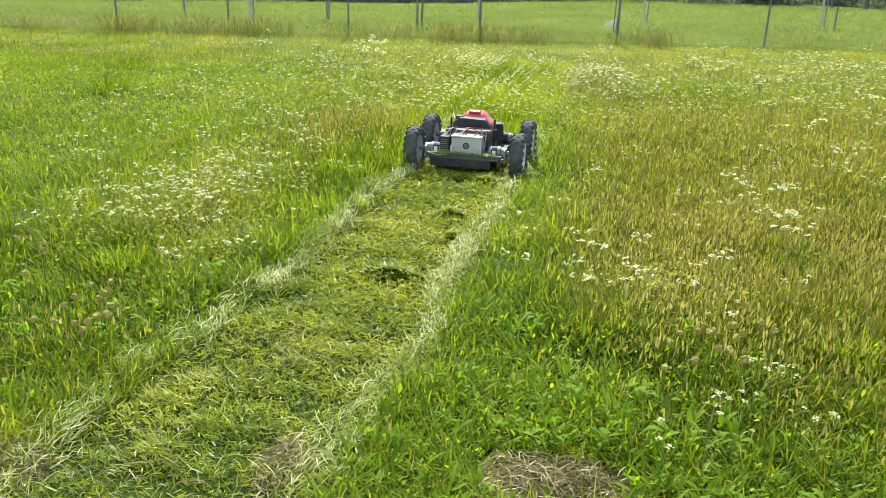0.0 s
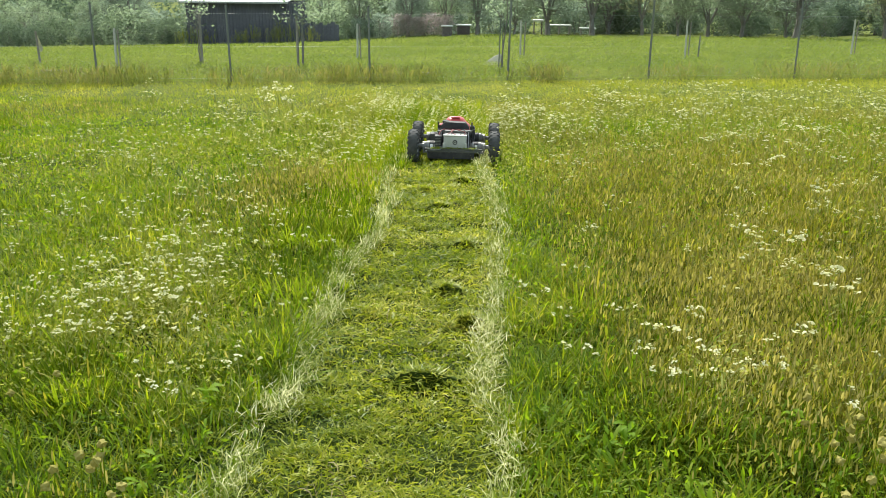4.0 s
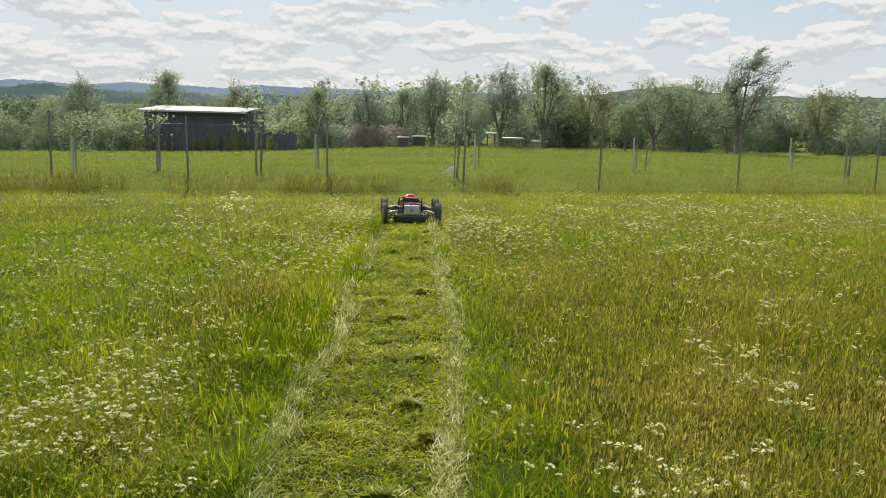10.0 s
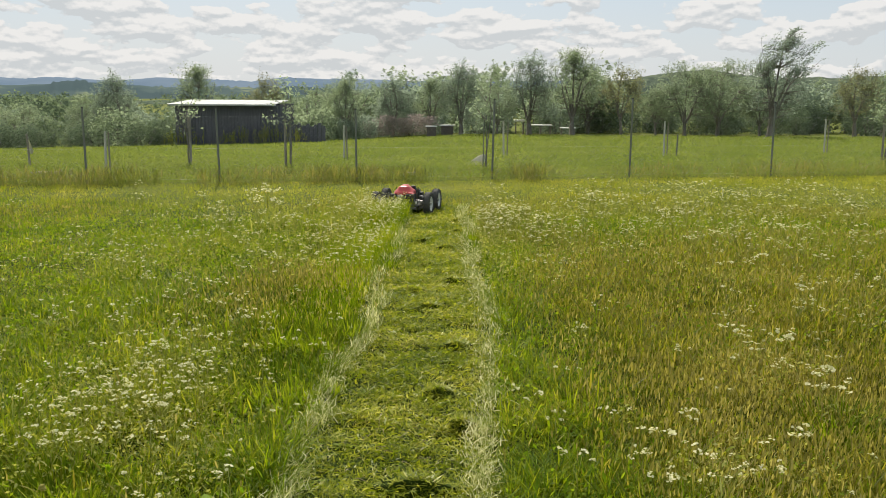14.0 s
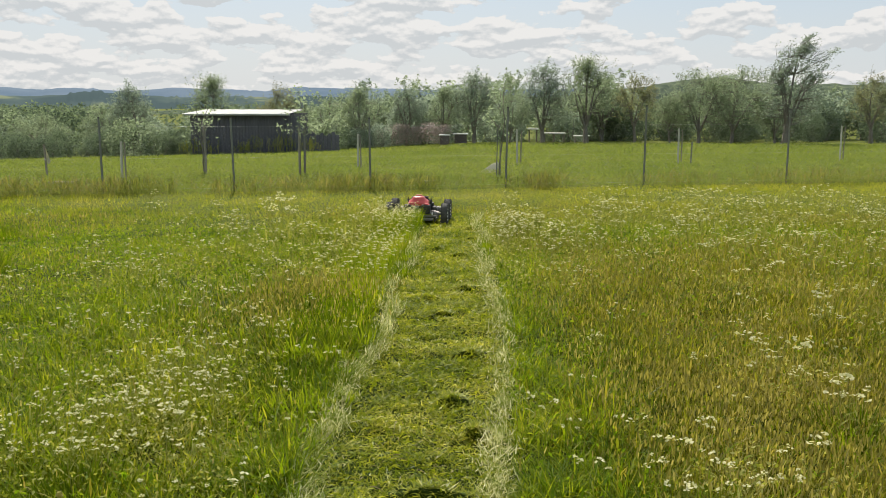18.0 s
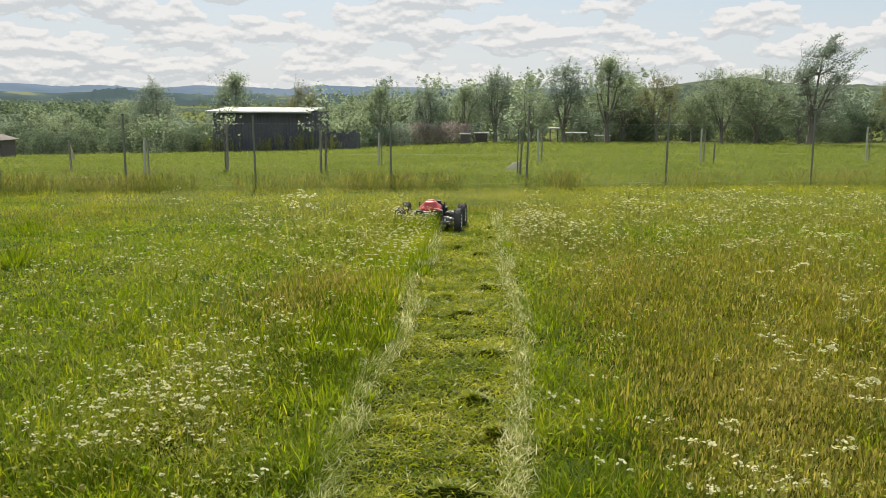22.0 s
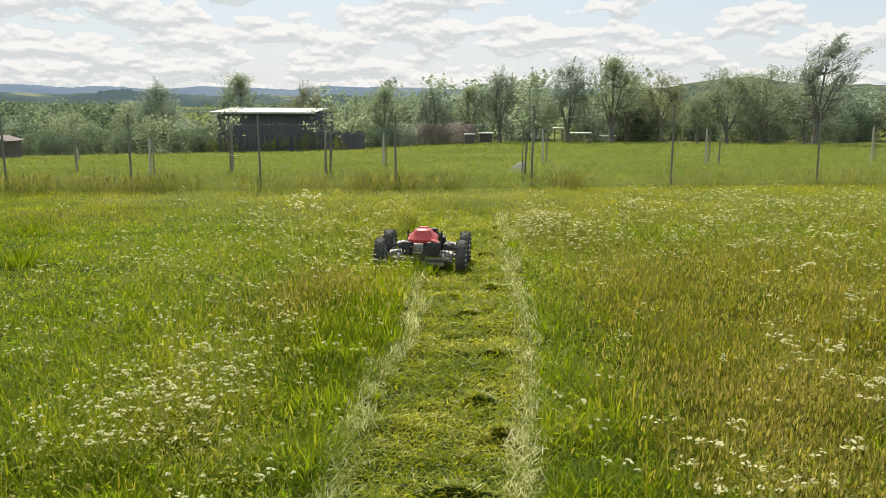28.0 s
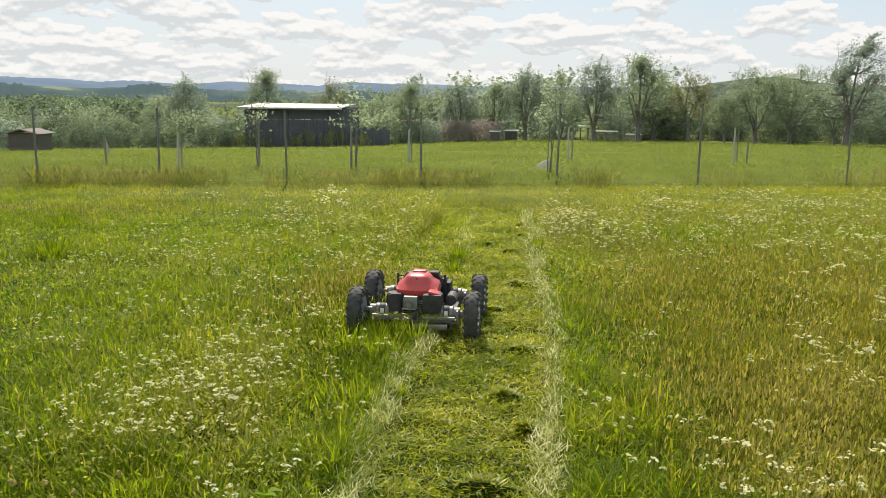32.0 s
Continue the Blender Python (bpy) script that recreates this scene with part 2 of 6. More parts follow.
M = dict(
    green=leaf_mat("meadow green", ((0.0, (0.054, 0.106, 0.004)), (0.35, (0.136, 0.210, 0.007)), (0.65, (0.222, 0.272, 0.011)), (1.0, (0.360, 0.358, 0.040))), trans=0.47, rough=0.5, spec=0.13),
    gold=leaf_mat("ripening grass", ((0.0, (0.076, 0.112, 0.007)), (0.4, (0.160, 0.180, 0.013)), (0.7, (0.236, 0.223, 0.026)), (1.0, (0.320, 0.274, 0.066))), trans=0.48, rough=0.5, spec=0.18, warm=(1.2, 1.14, 0.7)),
    ear=leaf_mat("ripe grass ears", ((0.0, (0.150, 0.150, 0.030)), (0.5, (0.240, 0.222, 0.058)), (1.0, (0.350, 0.315, 0.120))), patch=1.4, trans=0.38, rough=0.7, spec=0.1),
    far=leaf_mat("far meadow", ((0.0, (0.112, 0.160, 0.034)), (0.5, (0.156, 0.206, 0.050)), (1.0, (0.215, 0.246, 0.082))), patch=0.35, trans=0.48, spec=0.12, rough=0.6),
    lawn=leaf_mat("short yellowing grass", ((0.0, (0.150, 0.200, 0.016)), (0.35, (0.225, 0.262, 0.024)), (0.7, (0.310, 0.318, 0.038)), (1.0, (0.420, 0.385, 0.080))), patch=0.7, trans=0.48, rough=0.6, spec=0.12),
    herb=leaf_mat("feathery pale herb leaf", ((0.0, (0.140, 0.180, 0.018)), (0.5, (0.240, 0.268, 0.044)), (1.0, (0.430, 0.430, 0.150))), patch=1.3, trans=0.38, rough=0.6, spec=0.15),
    mown=leaf_mat("mown grass", ((0.0, (0.085, 0.135, 0.005)), (0.45, (0.210, 0.258, 0.012)), (0.8, (0.350, 0.365, 0.038)), (1.0, (0.480, 0.455, 0.130))), patch=2.2, trans=0.40, spec=0.28, rough=0.45),
    # pale stems whose sheen is painted as near-white; the specular stays low
    pale=leaf_mat("flattened pale grass with painted sheen", ((0.0, (0.130, 0.185, 0.014)), (0.38, (0.270, 0.320, 0.066)), (0.56, (0.510, 0.505, 0.215)), (1.0, (0.820, 0.785, 0.480))), patch=6.0, trans=0.30, rough=0.6, spec=0.08, warm=(1, 1, 0.8)),
    hay=leaf_mat("dry hay", ((0.0, (0.105, 0.085, 0.030)), (0.5, (0.240, 0.200, 0.085)), (1.0, (0.430, 0.370, 0.185))), patch=3.0, trans=0.2, warm=(1, 1, 0.8)),
    rank=leaf_mat("rank fence grass", ((0.0, (0.090, 0.122, 0.024)), (0.45, (0.165, 0.182, 0.050)), (0.75, (0.232, 0.218, 0.082)), (1.0, (0.280, 0.240, 0.115))), patch=0.8, trans=0.36, spec=0.1, rough=0.7),
    weed=leaf_mat("broad weed leaf", ((0.0, (0.074, 0.145, 0.006)), (0.6, (0.145, 0.228, 0.009)), (1.0, (0.250, 0.310, 0.022))), patch=2.0, trans=0.5, spec=0.15, rough=0.6),
    petal=leaf_mat("white umbel", ((0.0, (0.46, 0.47, 0.22)), (0.5, (0.62, 0.61, 0.34)), (1.0, (0.80, 0.78, 0.54))), patch=1.5, trans=0.4, spec=0.1, warm=(0.85, 0.85, 0.62)),
    seedhead=leaf_mat("brown seed head", ((0.0, (0.19, 0.18, 0.035)), (0.6, (0.29, 0.265, 0.065)), (1.0, (0.40, 0.36, 0.12))), patch=2.0, trans=0.3, spec=0.03, rough=0.95, warm=(1, 1, .7)),
    # crown and hedge leaf colours are lifted, greyed and blued to paint in haze
    crown=leaf_mat("orchard leaves with painted haze", ((0.0, (0.150, 0.184, 0.150)), (0.5, (0.182, 0.222, 0.172)), (1.0, (0.222, 0.264, 0.190))), patch=0.5, trans=0.76, spec=0.05, rough=0.7, warm=(1.1, 1.15, 0.85)),
    hedge=leaf_mat("hedge leaves dulled by painted haze", ((0.0, (0.084, 0.112, 0.088)), (0.5, (0.106, 0.140, 0.102)), (1.0, (0.140, 0.178, 0.118))), patch=0.5, trans=0.52, spec=0.05, rough=0.7, warm=(1.1, 1.15, 0.85)),
    dock=leaf_mat("fresh dock leaf", ((0.0, (0.085, 0.180, 0.006)), (0.5, (0.160, 0.270, 0.010)), (1.0, (0.270, 0.360, 0.018))), patch=3.0, trans=0.5, rough=0.6, spec=0.15),
    clump=leaf_mat("dark green tussock", ((0.0, (0.060, 0.110, 0.004)), (0.5, (0.124, 0.188, 0.008)), (1.0, (0.215, 0.262, 0.015))), patch=2.0, trans=0.45, rough=0.6, spec=0.08),
    # painted haze again: a paler, bluer green than the leaf's own
    crown_grey=leaf_mat("orchard leaves greyed by painted haze", ((0.0, (0.148, 0.182, 0.168)), (0.5, (0.180, 0.220, 0.190)), (1.0, (0.218, 0.260, 0.212))), patch=0.5, trans=0.76, spec=0.05, rough=0.7, warm=(1.05, 1.1, 0.9)),
    crown_dark=leaf_mat("reddish dark leaves", ((0.0, (0.110, 0.126, 0.104)), (0.6, (0.158, 0.172, 0.126)), (1.0, (0.210, 0.228, 0.150))), patch=0.6, trans=0.68),
    lilac=leaf_mat("faded mauve bloom", ((0.0, (0.19, 0.165, 0.145)), (0.5, (0.29, 0.25, 0.225)), (1.0, (0.39, 0.34, 0.31))), patch=0.8, trans=0.55, warm=(1, .95, 1)),
    bark=solid_mat("bark", two((0.110, 0.105, 0.090), (0.220, 0.205, 0.175)), 14, 0.9, stretch=(1, 1, 0.25), bump=0.5),
    stake=solid_mat("weathered wooden stake", two((0.15, 0.14, 0.11), (0.30, 0.28, 0.23)), 20, 0.85, stretch=(1, 1, 0.1), bump=0.3),
    tube=solid_mat("pale tree guard", two((0.34, 0.35, 0.29), (0.50, 0.50, 0.43)), 10, 0.65),
    post=solid_mat("grey-green fence post", two((0.110, 0.125, 0.105), (0.200, 0.215, 0.185)), 9, 0.6, metal=0.3, stretch=(1, 1, 0.2)),
    wire=solid_mat("galvanised wire", two((0.40, 0.42, 0.41), (0.58, 0.60, 0.59)), 30, 0.45, metal=0.8, bump=0),
    # dark boards, their base colour lifted to paint in the veil of haze
    shedwall=solid_mat("dark stained boards lifted for haze", two((0.056, 0.060, 0.072), (0.104, 0.108, 0.122)), 5, 0.75, stretch=(3, 1, 0.15)),
    shedroof=solid_mat("pale corrugated roof", two((0.27, 0.29, 0.28), (0.39, 0.41, 0.40)), 2.0, 0.55, metal=0.2, spec=0.5),
    hut=solid_mat("brown hut boards", two((0.085, 0.072, 0.064), (0.140, 0.118, 0.102)), 6, 0.8, stretch=(1, 1, 3)),
    stone=solid_mat("pale stone", two((0.32, 0.32, 0.22), (0.48, 0.47, 0.34)), 12, 0.95, spec=0.1),
    white=solid_mat("white painted lid", two((0.66, 0.67, 0.66), (0.80, 0.80, 0.79)), 6, 0.5),
    rubber=solid_mat("dusty black rubber", two((0.026, 0.027, 0.026), (0.096, 0.096, 0.084)), 22, 0.85, bump=0.35),
    rim=solid_mat("white painted rim", two((0.52, 0.52, 0.50), (0.72, 0.72, 0.70)), 22, 0.45),
    steel=solid_mat("bare steel", two((0.18, 0.17, 0.155), (0.36, 0.35, 0.33)), 30, 0.48, metal=0.7, bump=0.1),
    alloy=solid_mat("cast alloy", two((0.11, 0.11, 0.10), (0.30, 0.30, 0.275)), 34, 0.55, metal=0.5, bump=0.3),
    black=solid_mat("black plastic", two((0.020, 0.020, 0.021), (0.062, 0.061, 0.057)), 25, 0.62, bump=0.1, spec=0.3),
    deck=solid_mat("dusty black deck paint", two((0.034, 0.036, 0.031), (0.120, 0.120, 0.096)), 14, 0.6, bump=0.15),
    red=solid_mat("red moulded hood", two((0.42, 0.034, 0.034), (0.54, 0.072, 0.064)), 9, 0.34, bump=0.03, spec=0.6),
    redwire=solid_mat("red cable", two((0.12, 0.010, 0.008), (0.24, 0.02, 0.015)), 20, 0.5, bump=0),
    case=solid_mat("grey-white battery case", two((0.34, 0.35, 0.31), (0.50, 0.51, 0.45)), 9, 0.55, bump=0.05),
)


def soil_mat():
    """Meadow floor: thatch and soil between the blades, greener or browner by patches."""
    m, nt, N, L = node_mat("meadow floor")
    geo = N("ShaderNodeNewGeometry")

    def nz(scale, detail):
        n = N("ShaderNodeTexNoise")
        n.inputs["Scale"].default_value, n.inputs["Detail"].default_value = scale, detail
        L(geo.outputs["Position"], n.inputs["Vector"])
        return n.outputs["Fac"]

    fine = ramp_node(nt, ((0.3, (0.014, 0.020, 0.004)), (0.55, (0.036, 0.054, 0.008)), (0.75, (0.090, 0.105, 0.024))), nz(26, 6))
    broad = ramp_node(nt, ((0.35, (0.036, 0.070, 0.008)), (0.65, (0.072, 0.090, 0.018))), nz(0.45, 4))
    mx = N("ShaderNodeMix")
    mx.data_type = "RGBA"
    mx.inputs[0].default_value = 0.5
    L(fine, mx.inputs[6])
    L(broad, mx.inputs[7])
    # close short turf from the far end of the meadow on
    turf = ramp_node(nt, ((0.35, (0.080, 0.112, 0.014)), (0.65, (0.140, 0.154, 0.026))), nz(1.6, 5))
    sep, far = N("ShaderNodeSeparateXYZ"), N("ShaderNodeMapRange")
    L(geo.outputs["Position"], sep.inputs[0])
    L(sep.outputs[1], far.inputs["Value"])
    far.inputs["From Min"].default_value, far.inputs["From Max"].default_value = 9.0, 13.5
    mt = N("ShaderNodeMix")
    mt.data_type = "RGBA"
    L(far.outputs[0], mt.inputs[0])
    L(mx.outputs[2], mt.inputs[6])
    L(turf, mt.inputs[7])
    p, out, b = N("ShaderNodeBsdfPrincipled"), N("ShaderNodeOutputMaterial"), N("ShaderNodeBump")
    L(mt.outputs[2], p.inputs["Base Color"])
    p.inputs["Roughness"].default_value = 0.95
    p.inputs["Specular IOR Level"].default_value = 0.1
    b.inputs["Strength"].default_value, b.inputs["Distance"].default_value = 0.8, 0.03
    L(nz(40, 5), b.inputs["Height"])
    L(b.outputs[0], p.inputs["Normal"])
    L(p.outputs[0], out.inputs[0])
    return m


def hill_mat(name, stops, haze_glow, scale):
    """Far country: the haze of miles of air is painted in as colour and glow."""
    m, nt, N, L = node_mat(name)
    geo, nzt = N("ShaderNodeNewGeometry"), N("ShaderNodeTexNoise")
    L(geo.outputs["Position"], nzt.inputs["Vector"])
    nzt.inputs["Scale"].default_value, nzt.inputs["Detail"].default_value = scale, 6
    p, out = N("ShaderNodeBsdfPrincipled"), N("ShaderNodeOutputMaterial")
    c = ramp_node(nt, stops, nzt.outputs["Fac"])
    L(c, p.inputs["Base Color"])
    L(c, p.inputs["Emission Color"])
    p.inputs["Emission Strength"].default_value = haze_glow
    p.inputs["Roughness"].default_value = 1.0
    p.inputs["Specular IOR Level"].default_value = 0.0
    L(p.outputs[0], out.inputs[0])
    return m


M["soil"] = soil_mat()
# painted haze: bluish or greyed hill colours, each with a faint emission
M["hill_far"] = hill_mat("far hills in painted blue haze", ((0.35, (0.090, 0.130, 0.175)), (0.65, (0.120, 0.160, 0.205))), 0.5, 0.004)
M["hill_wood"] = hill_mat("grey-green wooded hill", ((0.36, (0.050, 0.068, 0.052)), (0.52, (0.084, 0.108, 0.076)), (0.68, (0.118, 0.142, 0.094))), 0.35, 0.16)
M["hill_mid"] = hill_mat("wooded mid hills with painted haze", ((0.44, (0.050, 0.074, 0.078)), (0.54, (0.068, 0.096, 0.092)), (0.58, (0.135, 0.160, 0.105)), (0.70, (0.170, 0.175, 0.125))), 0.5, 0.010)


# ---------------------------------------------------------------- mesh helpers
def part(name, bm, material, parent=None, label="", smooth=True):
    me = bpy.data.meshes.new(name)
    bm.normal_update()
    bm.to_mesh(me)
    bm.free()
    me.materials.append(material)
    if smooth:
        me.polygons.foreach_set("use_smooth", np.ones(len(me.polygons), bool))
        me.set_sharp_from_angle(angle=radians(38))
    ob = new(name, me)
    ob.parent = parent
    return tagged(ob, label)


def empty(name, at=(0, 0, 0), turn=0.0):
    ob = new(name)
    ob.empty_display_size = 0.1
    ob.matrix_basis = pose(*at, 0, 0, turn)
    return ob


def raw(name, verts, faces_flat, sizes, material, parent=None, label="", smooth=False):
    """A mesh from numpy arrays: corners (n, 3), corner indices, corners per face."""
    me = bpy.data.meshes.new(name)
    verts = np.ascontiguousarray(verts, np.float32)
    me.vertices.add(len(verts))
    me.vertices.foreach_set("co", verts.ravel())
    me.loops.add(len(faces_flat))
    me.loops.foreach_set("vertex_index", np.ascontiguousarray(faces_flat, np.int32))
    me.polygons.add(len(sizes))
    starts = np.concatenate(([0], np.cumsum(sizes)[:-1])).astype(np.int32)
    me.polygons.foreach_set("loop_start", starts)
    if smooth:
        me.polygons.foreach_set("use_smooth", np.ones(len(sizes), bool))
    me.update(calc_edges=True)
    me.materials.append(material)
    ob = new(name, me)
    ob.parent = parent
    return tagged(ob, label)


def box(bm, c, s, bevel=0.0, turn=None):
    r = bmesh.ops.create_cube(bm, size=1.0)
    vs = r["verts"]
    m = Matrix.Translation(c) @ (turn or Matrix.Identity(4)) @ Matrix.Diagonal((*s, 1))
    bmesh.ops.transform(bm, matrix=m, verts=vs)
    if bevel:
        es = list({e for v in vs for e in v.link_edges})
        bmesh.ops.bevel(bm, geom=es, offset=bevel, segments=2, profile=0.6, affect="EDGES")
    return bm


def rod(bm, a, b, r0, r1=None, seg=10, caps=True):
    a, b = Vector(a), Vector(b)
    d = b - a
    m = Matrix.Translation((a + b) / 2) @ d.to_track_quat("Z", "Y").to_matrix().to_4x4()
    bmesh.ops.create_cone(bm, cap_ends=caps, segments=seg, radius1=r0, radius2=r0 if r1 is None else r1, depth=d.length, matrix=m)
    return bm


def lathe(bm, profile, seg=28, axis="X"):
    """Turns (radius, along) pairs round an axis."""
    rings = []
    for r, u in profile:
        ring = []
        for k in range(seg):
            a = 2 * math.pi * k / seg
            p = (u, r * math.cos(a), r * math.sin(a)) if axis == "X" else (r * math.cos(a), r * math.sin(a), u)
            ring.append(bm.verts.new(p))
        rings.append(ring)
    for p, q in zip(rings, rings[1:]):
        for k in range(seg):
            bm.faces.new((p[k], p[(k + 1) % seg], q[(k + 1) % seg], q[k]))
    return rings


def cable(bm, pts, r, seg=6):
    """A round cable through points."""
    pts = [Vector(p) for p in pts]
    fine = []
    for i in range(len(pts) - 1):
        p0, p1, p2, p3 = pts[max(i - 1, 0)], pts[i], pts[i + 1], pts[min(i + 2, len(pts) - 1)]
        for k in range(5):
            t = k / 5
            fine.append(0.5 * ((2 * p1) + (p2 - p0) * t + (2 * p0 - 5 * p1 + 4 * p2 - p3) * t * t + (3 * p1 - p0 - 3 * p2 + p3) * t ** 3))
    fine.append(pts[-1])
    rings = []
    for k, p in enumerate(fine):
        d = (fine[min(k + 1, len(fine) - 1)] - fine[max(k - 1, 0)]).normalized()
        u = d.cross(Vector((0.31, 0.17, 0.93))).normalized()
        w = d.cross(u)
        rings.append([bm.verts.new(p + (u * math.cos(q) + w * math.sin(q)) * r) for q in (2 * math.pi * m / seg for m in range(seg))])
    for p, q in zip(rings, rings[1:]):
        for m in range(seg):
            bm.faces.new((p[m], p[(m + 1) % seg], q[(m + 1) % seg], q[m]))
    return bm


def strand_mesh(x, y, z, length, w, yaw, curl, rng, hump=0.15, slope=0.25):
    """Limp cut stems: ribbons that curl as they lie. curl: turn from end to end in radians; hump: arching share; slope: tilt of the whole stem."""
    n, k = len(x), 4
    roll, tilt = rng.uniform(0, np.pi, n), rng.normal(0, slope, n)
    V = np.empty((n, 2 * k, 3), np.float32)
    px, py = x.copy(), y.copy()
    for i in range(k):
        t = i / (k - 1)
        a = yaw + curl * (t - 0.5)
        pz = z + length * (np.abs(tilt) * 0.5 + tilt * (t - 0.5) + hump * math.sin(math.pi * t))
        ww = w * (0.5, 1.0, 0.9, 0.3)[i] * 0.5
        sx, sy, sz = -np.sin(a) * np.cos(roll), np.cos(a) * np.cos(roll), np.sin(roll)
        for j, s in ((0, -1), (1, 1)):
            V[:, 2 * i + j] = np.stack((px + s * ww * sx, py + s * ww * sy, pz + s * ww * sz), -1)
        px, py = px + np.cos(a) * length / (k - 1), py + np.sin(a) * length / (k - 1)
    one = [q for i in range(k - 1) for q in (2 * i, 2 * i + 1, 2 * i + 3, 2 * i + 2)]
    F = (np.array(one)[None] + (np.arange(n) * 2 * k)[:, None]).ravel()
    return V.reshape(-1, 3), F, np.full(n * (k - 1), 4)


def ground_z(x, y):
    """Level meadow with a shallow dip, falling away gently past the fence."""
    dip = np.clip((y - 5) / 5.5, 0, 1)
    return -0.105 * dip * dip * (3 - 2 * dip) - np.maximum(0, np.minimum(y, 90) - 18) * (0.024 + 0.0016 * np.clip(-x, 0, 25))


def value_noise(x, y, scale, seed=0):
    rng = np.random.RandomState(seed)
    tab = rng.rand(64, 64)
    u, v = x * scale + 31.7, y * scale + 17.3
    i, j = np.floor(u).astype(int), np.floor(v).astype(int)
    f, g = u - i, v - j
    f, g = f * f * (3 - 2 * f), g * g * (3 - 2 * g)
    a, b = tab[i % 64, j % 64], tab[(i + 1) % 64, j % 64]
    c, d = tab[i % 64, (j + 1) % 64], tab[(i + 1) % 64, (j + 1) % 64]
    return (a * (1 - f) + b * f) * (1 - g) + (c * (1 - f) + d * f) * g


# ---------------------------------------------------------------- ground and distance
def make_ground():
    fine = np.arange(-32, 32.01, 0.8)
    tail = 32 + np.cumsum(0.6 * 1.19 ** np.arange(40))
    tail = tail[tail < 4200]
    xs = np.concatenate((-tail[::-1], fine, tail))
    ys = np.concatenate((-tail[::-1] - 0, np.arange(-32, 62.01, 0.8), 30 + tail[tail > 33]))
    ys = np.unique(np.round(ys, 3))
    X, Y = np.meshgrid(xs, ys)
    Z = ground_z(X, Y) + (value_noise(X, Y, 1.1, 3) - 0.5) * 0.03 * (np.abs(Y) < 60)
    V = np.stack((X, Y, Z), -1).reshape(-1, 3)
    nx, ny = len(xs), len(ys)
    i = (np.arange(ny - 1)[:, None] * nx + np.arange(nx - 1)[None]).ravel()
    F = np.stack((i, i + 1, i + nx + 1, i + nx), -1)
    ob = raw("ground", V, F.ravel(), np.full(len(F), 4), M["soil"], smooth=True)
    return tagged(ob, "grassy meadow floor sloping away to the valley", "ground", kind="structure")


def make_ridge(name, dist, base, seed, material, label, skyline, ripple=0.0, trees=0.0):
    """A range of hills. skyline: (bearing, angle above the horizon) in degrees, seen from the meadow; trees: height of the woods on its crest."""
    a = np.radians(np.linspace(-75, 75, 900))
    bearing, rise = np.array(skyline).T
    h = 1.43 + dist * 1.2 * np.tan(np.radians(np.interp(np.degrees(a), bearing, rise))) - base
    h += ripple * (value_noise(a * 34, a * 0, 1.0, seed + 2) - 0.5 + 0.5 * value_noise(a * 90, a * 0, 1.0, seed + 3) - 0.25)
    h += trees * value_noise(a * 330, a * 0, 1.0, seed) * (value_noise(a * 44, a * 0, 1.0, seed + 1) > 0.42)
    rows = []
    for f, d in ((0, 0), (0.30, 0.05), (0.55, 0.10), (0.76, 0.14), (0.9, 0.17), (1, 0.2), (0.6, 0.34), (0, 0.5)):
        r = dist * (1 + d)
        rows.append(np.stack((np.sin(a) * r, np.cos(a) * r, base + h * f), -1))
    V = np.concatenate(rows)
    n = len(a)
    i = (np.arange(len(rows) - 1)[:, None] * n + np.arange(n - 1)[None]).ravel()
    F = np.stack((i, i + 1, i + n + 1, i + n), -1)
    ob = raw(name, V, F.ravel(), np.full(len(F), 4), material, smooth=True)
    return tagged(ob, label, "hills", kind="structure")


make_ground()
make_ridge("backdrop_far_hills", 2600, -40, 4, M["hill_far"], "wooded hill range far across the valley, blue haze painted in",
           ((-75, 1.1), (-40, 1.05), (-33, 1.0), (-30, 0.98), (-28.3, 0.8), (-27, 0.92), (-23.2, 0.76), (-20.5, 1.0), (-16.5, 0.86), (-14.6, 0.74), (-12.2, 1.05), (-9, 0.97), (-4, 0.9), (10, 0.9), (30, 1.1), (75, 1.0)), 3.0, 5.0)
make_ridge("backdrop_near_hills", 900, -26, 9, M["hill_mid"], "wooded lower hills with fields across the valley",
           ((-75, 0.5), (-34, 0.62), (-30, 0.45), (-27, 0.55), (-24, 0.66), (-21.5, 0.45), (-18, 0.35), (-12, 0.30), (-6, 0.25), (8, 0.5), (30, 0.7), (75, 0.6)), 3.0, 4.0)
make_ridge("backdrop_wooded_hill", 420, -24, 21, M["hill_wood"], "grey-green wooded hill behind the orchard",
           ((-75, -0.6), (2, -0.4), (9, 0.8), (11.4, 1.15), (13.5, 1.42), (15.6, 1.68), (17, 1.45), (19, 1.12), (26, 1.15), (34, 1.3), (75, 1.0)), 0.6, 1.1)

# ---------------------------------------------------------------- robot mower
WHEEL_R, TRACK, BASE = 0.155, 0.350, 0.240


